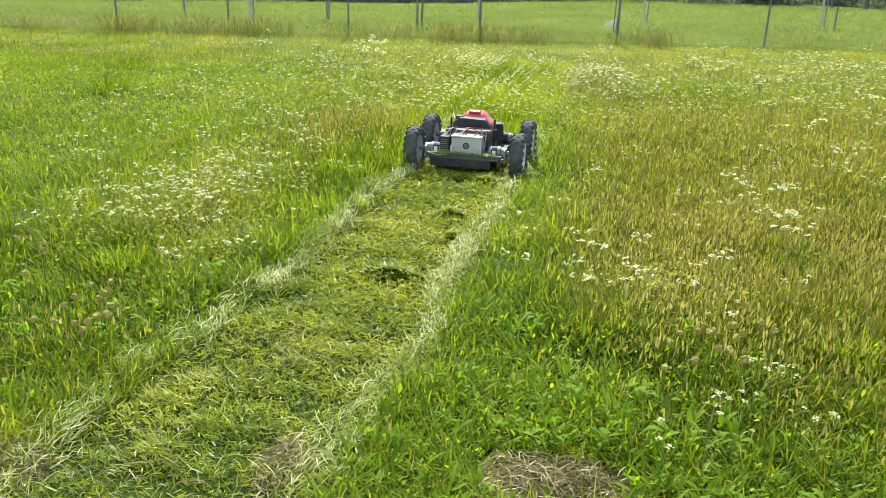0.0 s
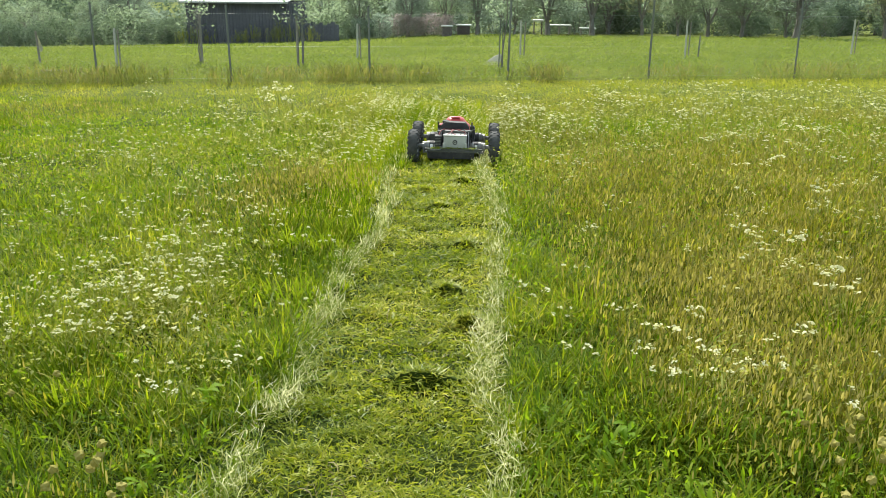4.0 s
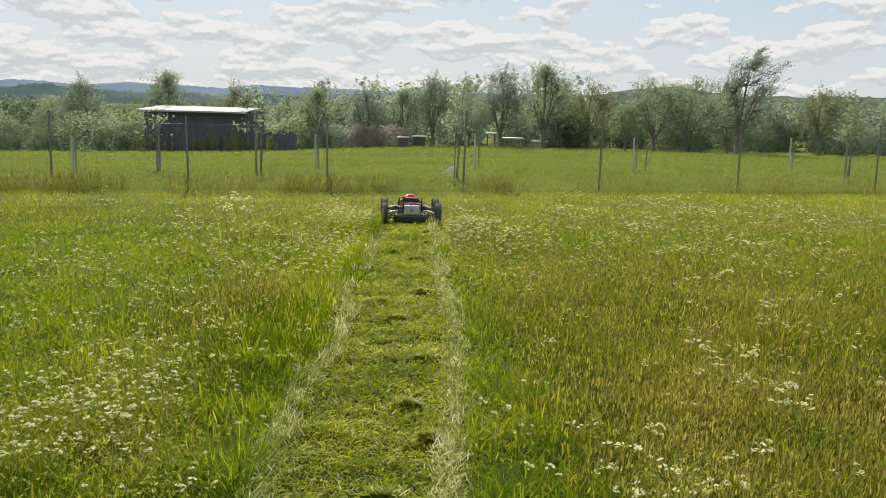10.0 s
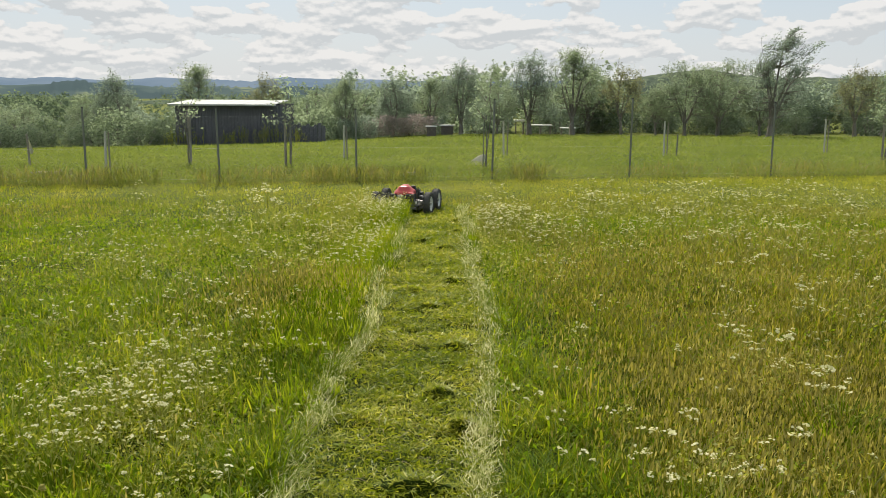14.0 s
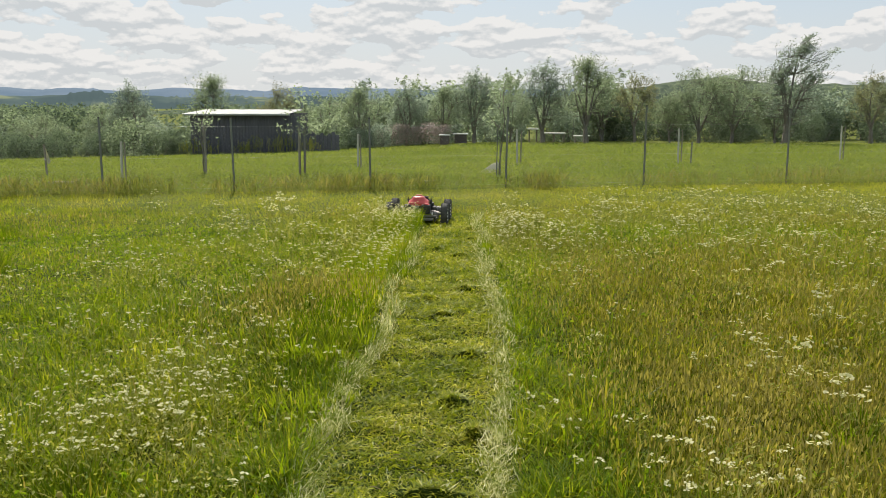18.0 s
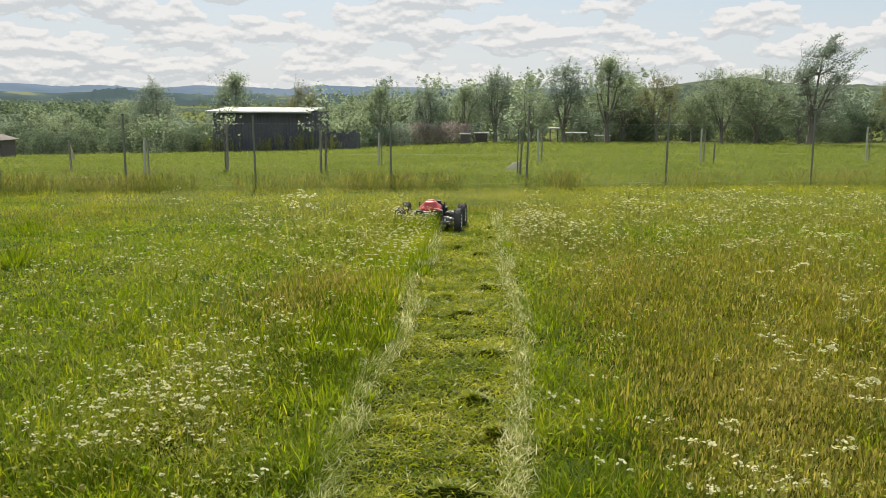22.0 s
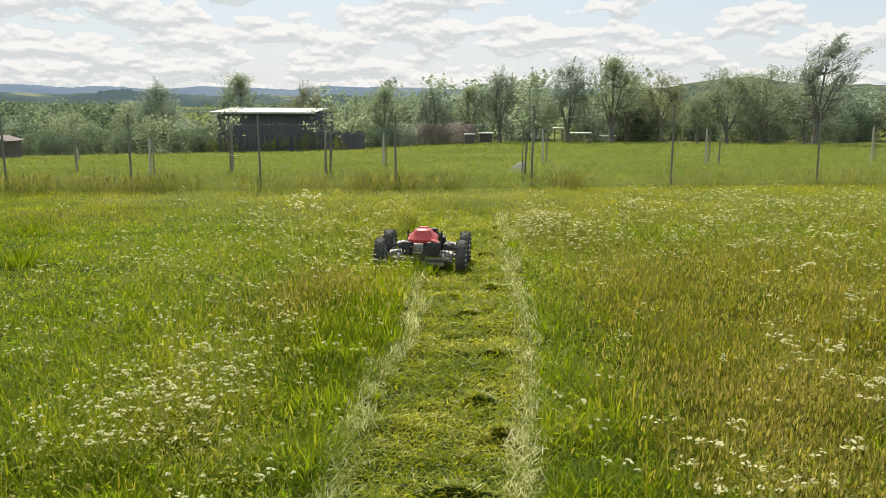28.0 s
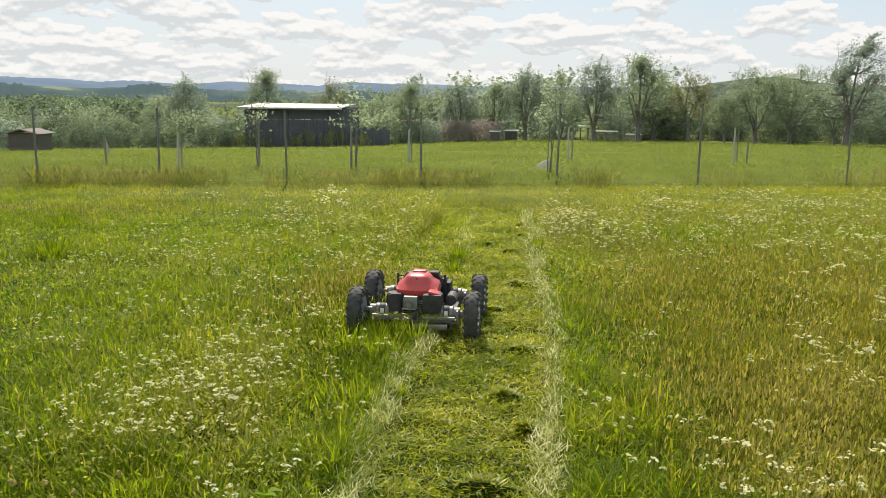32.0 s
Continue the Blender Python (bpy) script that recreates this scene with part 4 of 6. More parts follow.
    D = out * 0.55 + np.array([wind, 0, 0.95]) + rng.normal(size=(m, 3)) * 0.38
    D /= np.linalg.norm(D, axis=1)[:, None]
    D *= np.where(small, 0.22, rng.uniform(0.18, 0.60, (m, 1))) * twig
    s = rng.uniform(0, 1, (m, per, 1)) ** 0.8
    Q = B[:, None] + D[:, None] * s + np.array([wind, 0, -0.25]) * 0.25 * twig * s * s
    Q = Q.reshape(-1, 3) + rng.normal(size=(m * per, 3)) * 0.045
    raw("trunk", np.array(V), np.array(F), np.full(len(F) // 4, 4), M["bark"], tree, "bare dark trunk and limbs", smooth=True)
    if leaf_size < 0.1:
        side = np.cross(D, rng.normal(size=(m, 3)))
        side *= 0.007 / (np.linalg.norm(side, axis=1)[:, None] + 1e-9)
        tips = B + D + np.array([wind, 0, -0.25]) * 0.25 * twig
        T = np.stack((B - side, B + side, tips), 1).reshape(-1, 3)
        tagged(raw("twigwork", T, np.arange(m * 3), np.full(m, 3), M["bark"], tree), kind="stuff")
    Q = Q[Q[:, 2] > height * 0.06]
    V2, F2, S2 = leaf_cards(Q, leaf_size, rng, plain=True, droop=0.15)
    raw("crown", V2, F2, S2, material, tree)
    return tree, float(np.percentile(Q[:, 2], 99.6))


def plant_trees():
    kinds = [
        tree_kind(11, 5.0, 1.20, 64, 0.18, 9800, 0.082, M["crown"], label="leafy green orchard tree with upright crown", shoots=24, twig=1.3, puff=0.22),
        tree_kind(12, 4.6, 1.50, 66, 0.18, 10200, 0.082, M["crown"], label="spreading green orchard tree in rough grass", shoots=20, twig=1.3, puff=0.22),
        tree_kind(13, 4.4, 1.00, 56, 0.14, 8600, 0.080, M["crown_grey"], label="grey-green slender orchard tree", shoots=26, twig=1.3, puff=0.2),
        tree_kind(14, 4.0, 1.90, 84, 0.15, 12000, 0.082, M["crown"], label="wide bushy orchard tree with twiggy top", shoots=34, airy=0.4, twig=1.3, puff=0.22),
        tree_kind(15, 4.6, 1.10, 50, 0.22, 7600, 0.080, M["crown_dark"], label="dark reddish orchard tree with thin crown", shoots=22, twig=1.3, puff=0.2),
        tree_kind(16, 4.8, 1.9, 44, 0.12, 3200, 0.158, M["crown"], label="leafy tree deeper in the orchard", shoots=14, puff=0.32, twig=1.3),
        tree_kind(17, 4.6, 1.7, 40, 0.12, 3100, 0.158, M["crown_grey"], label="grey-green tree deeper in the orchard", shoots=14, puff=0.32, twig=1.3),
    ]
    tops = [k[1] for k in kinds]
    # (x, y, height, kind, turn)
    spots = [(-20.6, 44, 3.0, 1, 10), (-18.2, 42.5, 3.9, 2, 200), (-14.4, 44, 4.3, 0, 60), (-10.8, 44, 3.6, 4, 120), (-9.4, 44, 3.2, 1, 300),
             (-6.65, 45, 3.95, 0, 40), (-4.1, 46, 3.75, 2, 150), (-2.0, 46.5, 3.85, 0, 250), (-0.35, 46, 4.45, 2, 330), (1.7, 47, 4.5, 1, 80),
             (3.6, 48, 5.1, 2, 20), (6.1, 48, 5.75, 0, 200), (9.0, 48.5, 5.35, 4, 70), (11.1, 49, 4.3, 1, 190), (12.8, 49, 4.2, 3, 310),
             (14.9, 49.5, 4.5, 3, 100), (17.2, 49, 4.3, 1, 270), (21.8, 47, 5.2, 4, 40), (24.3, 47.5, 3.5, 1, 140), (27.0, 47, 4.9, 0, 330), (30.5, 48, 4.6, 3, 30), (-24.5, 45, 2.7, 3, 90), (-28.6, 44, 3.2, 1, 230)]
    rng = random.Random(8)
    used = set()
    for x, y, h, k, turn in spots + [(rng.uniform(-9, 38), 0, rng.uniform(3.9, 4.9), rng.choice((5, 6)), rng.uniform(0, 360)) for _ in range(34)] + [(-10 - 1.25 * i + rng.uniform(-1.5, 1.5), 54 + rng.uniform(0, 16), rng.uniform(3.3, 4.3), rng.choice((5, 6)), rng.uniform(0, 360)) for i in range(34)]:
        if y == 0:
            y = rng.uniform(53, 66)
        s = h / tops[k]
        m = pose(x, y, float(ground_z(x, y)), 0, 0, turn) @ Matrix.Diagonal((s * 1.1, s * 1.1, s, 1))
        if k in used:
            t = copy_thing(kinds[k][0], m)
        else:
            t = kinds[k][0]
            t.matrix_basis = m
            used.add(k)
        tagged(t, group="orchard trees")
    # the tall wind-bent tree
    t, top = tree_kind(21, 5.6, 1.35, 110, 0.10, 10500, 0.085, M["crown_grey"], label="tall wind-swept tree leaning over the orchard edge", lean=0.24, shoots=90, puff=0.13, trunk_r=1.1, wind=0.40, twig=1.3, airy=0.5)
    s = 5.75 / top
    t.matrix_basis = pose(16.45, 45.5, float(ground_z(16.45, 45.5)), 0, 0, 4) @ Matrix.Diagonal((s * 1.25, s * 1.1, s, 1))


plant_trees()


def make_bushes():
    """Hedge and scrub that close the view under and behind the trees: leaf masses on twigs."""
    rng = np.random.RandomState(31)
    kinds = []
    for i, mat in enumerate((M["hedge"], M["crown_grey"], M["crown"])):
        n = 2700
        P = rng.normal(size=(n, 3))
        P /= np.linalg.norm(P, axis=1)[:, None]
        P *= rng.uniform(0.35, 1.0, (n, 1)) ** 0.5
        lump = 0.75 + 0.5 * value_noise(P[:, 0] * 3 + i * 9, P[:, 1] * 3 + P[:, 2] * 2, 1.0, 40 + i)
        P = P * lump[:, None] * np.array([1.25, 0.8, 1.0]) + np.array([0, 0, 0.75])
        P = P[P[:, 2] > 0.02]
        V, F, S = leaf_cards(P, 0.118, rng, plain=True)
        bush = empty("bush")
        tagged(bush, "dense green hedge bush at the orchard edge" if mat is not M["crown_grey"] else "grey-green hedge bush at the orchard edge", "bush", "hedge bushes")
        raw("foliage", V, F, S, mat, bush)
        bm = bmesh.new()
        r2 = random.Random(i)
        for _ in range(9):
            a = r2.uniform(0, 6.28)
            rod(bm, (0.15 * math.cos(a), 0.15 * math.sin(a), -0.1), (0.8 * math.cos(a), 0.6 * math.sin(a), r2.uniform(0.7, 1.4)), 0.02, 0.008, 5)
        part("branchwork", bm, M["bark"], bush)
        kinds.append(bush)
    spots = []
    r = random.Random(9)
    for x in np.arange(-34, -12.5, 1.25):
        spots.append((x + r.uniform(-.4, .4), 38.5 + 0.03 * x + r.uniform(-1, 1.5), r.uniform(0.75, 1.15)))
        spots.append((x + r.uniform(-.4, .4), 41.5 + r.uniform(-1, 1.5), r.uniform(1.0, 1.4)))
    for x in np.arange(-8.0, 40, 1.7):
        spots.append((x + r.uniform(-.5, .5), r.uniform(51, 56), r.uniform(1.1, 1.9)))
    for x in np.arange(-12, -5, 1.1):
        spots.append((x, r.uniform(42.5, 44), r.uniform(0.7, 1.1)))
    for x in np.arange(7, 40, 2.6):
        spots.append((x + r.uniform(-.8, .8), r.uniform(56, 62), r.uniform(1.8, 2.5)))
    used = set()
    for x, y, s in spots:
        k = 0 if (x < -12 and r.random() < 0.8) or (x > 8 and r.random() < 0.95) else r.choice((1, 2))
        m = pose(x, y, float(ground_z(x, y)) - 0.05, 0, 0, r.uniform(0, 360)) @ Matrix.Diagonal((s, s, s, 1))
        if k in used:
            copy_thing(kinds[k], m)
        else:
            kinds[k].matrix_basis = m
            used.add(k)


make_bushes()


def make_far_wood():
    """Woods down the slope behind the orchard: many leaf clumps, too far to tell apart."""
    rng = np.random.RandomState(90)
    P = []
    for k in range(230):
        y = rng.uniform(78, 150)
        x = rng.uniform(-0.78, 0.62) * (y + 10)
        g = float(ground_z(x, y))
        h = max(3.0, 1.43 - g + y * (0.004 if x < -8 else 0.017) * rng.uniform(0.3, 1.0))
        n = 380
        q = rng.normal(size=(n, 3))
        q /= np.linalg.norm(q, axis=1)[:, None]
        q = q * rng.uniform(0.5, 1, (n, 1)) * np.array([h * 0.45, h * 0.45, h * 0.5]) + np.array([x, y, float(ground_z(x, y)) + h * 0.48])
        P.append(q)
    V, F, S = leaf_cards(np.concatenate(P), 0.42, rng, aspect=0.7, plain=True)
    tagged(raw("far_wood", V, F, S, M["hedge"]), "grey-green woods down the slope, haze painted into the leaves", "woods", kind="stuff")


make_far_wood()


# ---------------------------------------------------------------- shed, hut and orchard odds and ends
def make_shed():
    x0, x1, y0, y1 = -13.38, -8.55, 37.6, 40.6
    z = float(ground_z(-10.7, 37.6)) - 0.02
    shed = empty("field_shed", ((x0 + x1) / 2, y0, z))
    tagged(shed, "low dark boarded field shed with pale corrugated roof", "shed")
    w, d, hf, hb = x1 - x0, y1 - y0, 1.88, 1.91
    n = 32
    for k in range(n):
        bm = bmesh.new()
        u = -w / 2 + (k + 0.5) * w / n
        box(bm, (u, 0.0 + (0.006 if k % 2 else 0), hf / 2 - 0.1), (w / n - 0.008, 0.03, hf + 0.2), 0.003)
        part("wall_board", bm, M["shedwall"], shed)
    for x, name in ((-w / 2, "side_wall"), (w / 2, "side_wall")):
        bm = bmesh.new()
        vs = [bm.verts.new(p) for p in ((x - 0.02, 0.02, -0.2), (x - 0.02, d, -0.2), (x - 0.02, d, hb), (x - 0.02, 0.02, hf))]
        ws = [bm.verts.new((v.co.x + 0.04, v.co.y, v.co.z)) for v in vs]
        bm.faces.new(vs)
        bm.faces.new(ws[::-1])
        for i in range(4):
            bm.faces.new((vs[i], ws[i], ws[(i + 1) % 4], vs[(i + 1) % 4]))
        part(name, bm, M["shedwall"], shed)
    bm = bmesh.new()
    box(bm, (0, d, hb / 2 - 0.1), (w, 0.04, hb + 0.2))
    part("back_wall", bm, M["shedwall"], shed)
    # corrugated roof, pitched towards the field
    xs = np.linspace(-w / 2 - 0.28, w / 2 - 0.25, 150)
    V, F = [], []
    for zoff in (0, -0.015):
        for y, zz in ((-0.30, hf + 0.02), (d + 0.2, hb + 0.16)):
            for x in xs:
                V.append((x, y, zz + zoff + 0.012 * math.sin(x * 60)))
    m = len(xs)
    for a, b in ((0, m), (2 * m, 3 * m), (0, 2 * m), (m, 3 * m)):
        for i in range(m - 1):
            F += [a + i, a + i + 1, b + i + 1, b + i]
    raw("roof", np.array(V), np.array(F), np.full(len(F) // 4, 4), M["shedroof"], shed, "pale corrugated metal roof")
    bm = bmesh.new()
    box(bm, (-0.13, -0.31, hf - 0.02), (w + 0.05, 0.025, 0.07), 0.004)
    part("eave_board", bm, M["shedroof"], shed, "pale eave board")
    return shed


make_shed()


def make_shed_side():
    """Dark boards leaning together beside the shed."""
    x0, y0 = -7.46, 38.5
    stack = empty("board_stack", (x0, y0, float(ground_z(x0, y0)) - 0.04))
    tagged(stack, "low dark stack of weathered boards beside the shed", "boards")
    for k in range(9):
        bm = bmesh.new()
        box(bm, ((k - 4) * 0.185, 0.02 * (k % 2), 0.40 + 0.02 * (k * 7 % 5)), (0.175, 0.03, 0.86 + 0.04 * (k * 7 % 5)), 0.004, Matrix.Rotation(radians(-6), 4, "X"))
        part("board", bm, M["shedwall"], stack)
    for h in (0.2, 0.7):
        bm = bmesh.new()
        box(bm, (0, 0.06, h), (1.68, 0.05, 0.08), 0.004)
        part("rail", bm, M["shedwall"], stack)
    # tall dry weeds along the shed's front
    rng = np.random.RandomState(64)
    V, F = [], []
    for cx, n, h in ((-12.4, 16, 0.75), (-11.0, 14, 0.60), (-10.35, 22, 0.80), (-9.3, 20, 0.75), (-8.75, 18, 1.0), (-13.3, 20, 0.8), (-7.6, 18, 0.7)):
        for _ in range(n):
            x, y = cx + rng.normal() * 0.22, 37.05 + rng.normal() * 0.16
            z, t = float(ground_z(x, y)) - 0.02, h * rng.uniform(0.45, 1.1)
            tip = Vector((x + rng.normal() * 0.10, y, z + t))
            stalk(V, F, Vector((x, y, z)), tip, 0.006)
            for s in np.linspace(0.5, 1.0, 7):
                p = Vector((x, y, z)).lerp(tip, s) + Vector(rng.normal(size=3)) * 0.025
                stalk(V, F, p, p + Vector((rng.normal() * 0.04, rng.normal() * 0.04, 0.07)), 0.011)
    tagged(raw("dry_weeds", np.array([tuple(v) for v in V]), *flat(F), M["herb"]), "tall pale dry weeds along the shed", "weeds", kind="stuff")


def make_hut():
    hut = empty("hen_hut", (-17.3, 26.8, float(ground_z(-17.3, 26.8))))
    hut.scale = (0.8, 0.8, 0.66)
    tagged(hut, "small brown boarded hut with shallow gable roof", "hut")
    for k in range(7):
        bm = bmesh.new()
        box(bm, (0, -0.5 + (0.006 if k % 2 else 0), 0.12 + k * 0.135), (1.35, 0.03, 0.130), 0.004)
        part("board", bm, M["hut"], hut)
    bm = bmesh.new()
    box(bm, (0, 0.05, 0.5), (1.32, 1.05, 0.98))
    part("body", bm, M["hut"], hut)
    for s in (-1, 1):
        bm = bmesh.new()
        box(bm, (s * 0.40, 0, 1.12), (0.90, 1.35, 0.035), 0.005, Matrix.Rotation(radians(s * 17), 4, "Y"))
        part("roof_slope", bm, M["hut"], hut, "brown felted roof")
        bm = bmesh.new()
        box(bm, (s * 0.40, -0.69, 1.11), (0.88, 0.02, 0.07), 0.003, Matrix.Rotation(radians(s * 17), 4, "Y"))
        part("barge_board", bm, M["stake"], hut, "pale barge board")


make_hut()


def make_hives():
    for x, y, w in ((-1.9, 44.2, 0.60), (-1.1, 46.6, 0.85)):
        h = empty("beehive", (x, y, float(ground_z(x, y))))
        tagged(h, "low wooden beehive with white lid under trees", "beehive", "beehives")
        bm = bmesh.new()
        box(bm, (0, 0, 0.32), (w * 0.8, 0.5, 0.48), 0.01)
        part("box", bm, M["hut"], h)
        bm = bmesh.new()
        box(bm, (0, 0, 0.59), (w, 0.6, 0.06), 0.012)
        part("lid", bm, M["white"], h, "white sheet lid")
        for sx in (-1, 1):
            bm = bmesh.new()
            box(bm, (sx * w * 0.3, 0, 0.04), (0.06, 0.5, 0.10))
            part("leg", bm, M["stake"], h)
    x, y = 4.4, 49.5
    t = empty("garden_table", (x, y, float(ground_z(x, y))))
    tagged(t, "white covered table and bench under orchard trees", "table")
    bm = bmesh.new()
    box(bm, (0, 0, 0.55), (1.35, 0.7, 0.05), 0.01)
    part("top", bm, M["white"], t, "white table top")
    for sx in (-0.58, 0, 0.58):
        bm = bmesh.new()
        box(bm, (sx, 0, 0.26), (0.08, 0.6, 0.52))
        part("leg", bm, M["stake"], t)
    b = empty("bench", (6.0, 49.2, float(ground_z(6.0, 49.2))))
    tagged(b, "low pale bench beside the white table", "bench")
    bm = bmesh.new()
    box(bm, (0, 0, 0.40), (0.95, 0.35, 0.05), 0.01)
    part("seat", bm, M["white"], b)
    for sx in (-0.38, 0.38):
        bm = bmesh.new()
        box(bm, (sx, 0, 0.19), (0.06, 0.3, 0.38))
        part("leg", bm, M["stake"], b)
    c = empty("white_crate", (3.15, 49.6, float(ground_z(3.15, 49.6))))
    tagged(c, "raised white crate on dark legs under trees", "crate")
    bm = bmesh.new()
    box(bm, (0, 0, 0.80), (0.62, 0.45, 0.10), 0.02)
    part("tray", bm, M["white"], c)
    for sx in (-0.22, 0.22):
        bm = bmesh.new()
        box(bm, (sx, 0, 0.37), (0.06, 0.3, 0.74))
        part("leg", bm, M["hut"], c)


make_hives()


def make_slab():
    bm = bmesh.new()
    vs = [bm.verts.new(p) for p in ((-0.42, -0.2, -0.05), (0.26, -0.2, -0.05), (0.30, 0.14, 0.31), (0.12, 0.12, 0.27), (-0.38, -0.16, 0.01))]
    ws = [bm.verts.new((v.co.x + 0.03, v.co.y + 0.22, v.co.z - 0.02)) for v in vs]
    bm.faces.new(vs)
    bm.faces.new(ws[::-1])
    for i in range(5):
        bm.faces.new((vs[i], ws[i], ws[(i + 1) % 5], vs[(i + 1) % 5]))
    bmesh.ops.bevel(bm, geom=bm.edges[:], offset=0.03, segments=2, affect="EDGES")
    ob = part("stone_slab", bm, M["stone"])
    ob.matrix_basis = pose(0.26, 18.6, float(ground_z(0.26, 18.6)) - 0.03) @ Matrix.Diagonal((0.72, 0.9, 0.85, 1))
    tagged(ob, "pale sloping stone slab in the meadow", "stone")


make_slab()


def make_stakes():
    """Young orchard trees: pairs of stakes, pale guards, small crowns."""
    rng = np.random.RandomState(77)

    def sapling(x, y, h, guard, stakes, leaves, label, crown_h=0.5, name="young_tree"):
        z = float(ground_z(x, y))
        t = empty(name, (x, y, z))
        tagged(t, label, "young tree" if leaves else "stake", "staked young trees")
        for dx, sh, mat, r in stakes:
            bm = bmesh.new()
            rod(bm, (dx, 0, -0.2), (dx + rng.uniform(-.03, .03), 0.02, sh), r, r * 0.9, 9)
            part("stake", bm, mat, t)
        if guard:
            bm = bmesh.new()
            rod(bm, (0.035, -0.03, 0), (0.045, -0.03, guard), 0.045, 0.043, 12)
            part("tree_guard", bm, M["tube"], t, "pale plastic tree guard")
        if leaves:
            bm = bmesh.new()
            p = Vector((0.02, 0, 0))
            for k in range(6):
                q = p + Vector((rng.uniform(-.04, .04), rng.uniform(-.04, .04), h / 6))
                rod(bm, p, q, 0.018 - k * 0.002, 0.016 - k * 0.002, 6)
                p = q
            ends = []
            for k in range(11):
                a, b = rng.uniform(0, 6.28), rng.uniform(h * (1 - crown_h), h)
                e = Vector((math.cos(a) * rng.uniform(.15, .42), math.sin(a) * rng.uniform(.15, .42), b + rng.uniform(.0, .3)))
                rod(bm, (0.02, 0, b - 0.1), e, 0.008, 0.004, 5)
                ends += [e, e * 0.6 + Vector((0, 0, b * 0.4))]
            part("stem", bm, M["bark"], t)
            E = np.array([tuple(e) for e in ends])
            P = E[rng.randint(0, len(E), leaves)] + rng.normal(size=(leaves, 3)) * 0.10
            V, F, S = leaf_cards(P, 0.070, rng)
            raw("crown", V, F, S, M["crown"], t)

    W, S, G = M["tube"], M["stake"], M["post"]
    for x, y, g in ((-7.22, 16.0, 0.80), (-2.99, 20.0, 0.85), (1.04, 21.8, 0.95), (5.53, 22.8, 0.98), (10.86, 25.0, 1.05), (15.6, 26.5, 1.0)):
        sapling(x, y, 0.9, 0, ((0.0, g, W, 0.027), (0.085, g * 0.97, S, 0.018)), 0, "pair of pale stakes set for a young tree", name="stake_pair")
    sapling(5.80, 22.5, 0.6, 0, ((0, 0.62, G, 0.022),), 0, "short dark metal stake in the meadow", name="metal_stake")
    sapling(-6.07, 17.6, 1.45, 0, ((0.05, 1.05, S, 0.030),), 170, "staked young tree with thin leafy crown", 0.45)
    sapling(-3.75, 17.2, 1.55, 0, ((-0.08, 1.02, S, 0.028), (0.02, 0.96, G, 0.022)), 330, "staked young fruit tree with small crown", 0.45)
    sapling(0.44, 17.4, 1.75, 0, ((-0.04, 1.15, G, 0.012), (0.05, 1.12, G, 0.012)), 330, "staked young fruit tree with small crown", 0.45)
    sapling(11.12, 21.9, 1.7, 0, ((-0.04, 1.25, S, 0.030), (0.06, 1.2, G, 0.026)), 380, "staked young fruit tree with small crown", 0.45)
    # stake with a pale rag
    t = empty("rag_stake", (-9.3, 17.0, float(ground_z(-9.3, 17.0))))
    tagged(t, "wooden stake with a pale rag tied to it", "stake")
    bm = bmesh.new()
    rod(bm, (0, 0, -0.2), (-0.02, 0, 0.68), 0.025, 0.023, 8)
    part("stake", bm, S, t)
    bm = bmesh.new()
    vs = [bm.verts.new(p) for p in ((0.02, -0.03, 0.62), (0.09, -0.05, 0.44), (0.11, -0.02, 0.31), (0.07, -0.06, 0.25), (0.03, -0.03, 0.32))]
    bm.faces.new(vs)
    bmesh.ops.solidify(bm, geom=bm.faces[:], thickness=0.015)
    part("rag", bm, M["stone"], t, "pale cloth rag")
    # pale planks lying by the fence
    for x, y, l in ((-7.95, 15.0, 0.50), (-1.0, 15.5, 0.34)):
        bm = bmesh.new()
        box(bm, (0, 0, 0.05), (l, 0.14, 0.05), 0.006)
        ob = part("plank", bm, M["stake"])
        ob.matrix_basis = pose(x, y, float(ground_z(x, y)), 0, 0, 8)
        tagged(ob, "pale weathered plank lying by the fence", "plank")


make_stakes()


def make_bloom_row():
    """A row of faded purple shrubs before the orchard."""
    rng = np.random.RandomState(5)
    P = []
    for k in range(9):
        c = np.array([-5.3 + k * 0.42 + rng.uniform(-.1, .1), 44.6 + rng.uniform(-.3, .3), 0])
        h = rng.uniform(0.95, 1.25)
        n = 420
        q = rng.normal(size=(n, 3)) * np.array([0.20, 0.2, 0]) + c
        q[:, 2] = rng.uniform(0.05, 1, n) ** 0.7 * h
        P.append(q)
    for q in P:
        c = q.mean(0)
        sh = empty("flowering_shrub", (c[0], c[1], float(ground_z(c[0], c[1]))))
        tagged(sh, "faded purple flowering shrub below the orchard trees", "shrub", "flowering shrubs")
        V, F, S = leaf_cards(q - np.array([c[0], c[1], 0]), 0.13, rng, droop=-0.9, aspect=0.28)
        tagged(raw("bloom", V, F, S, M["lilac"], sh), kind="stuff")


make_bloom_row()

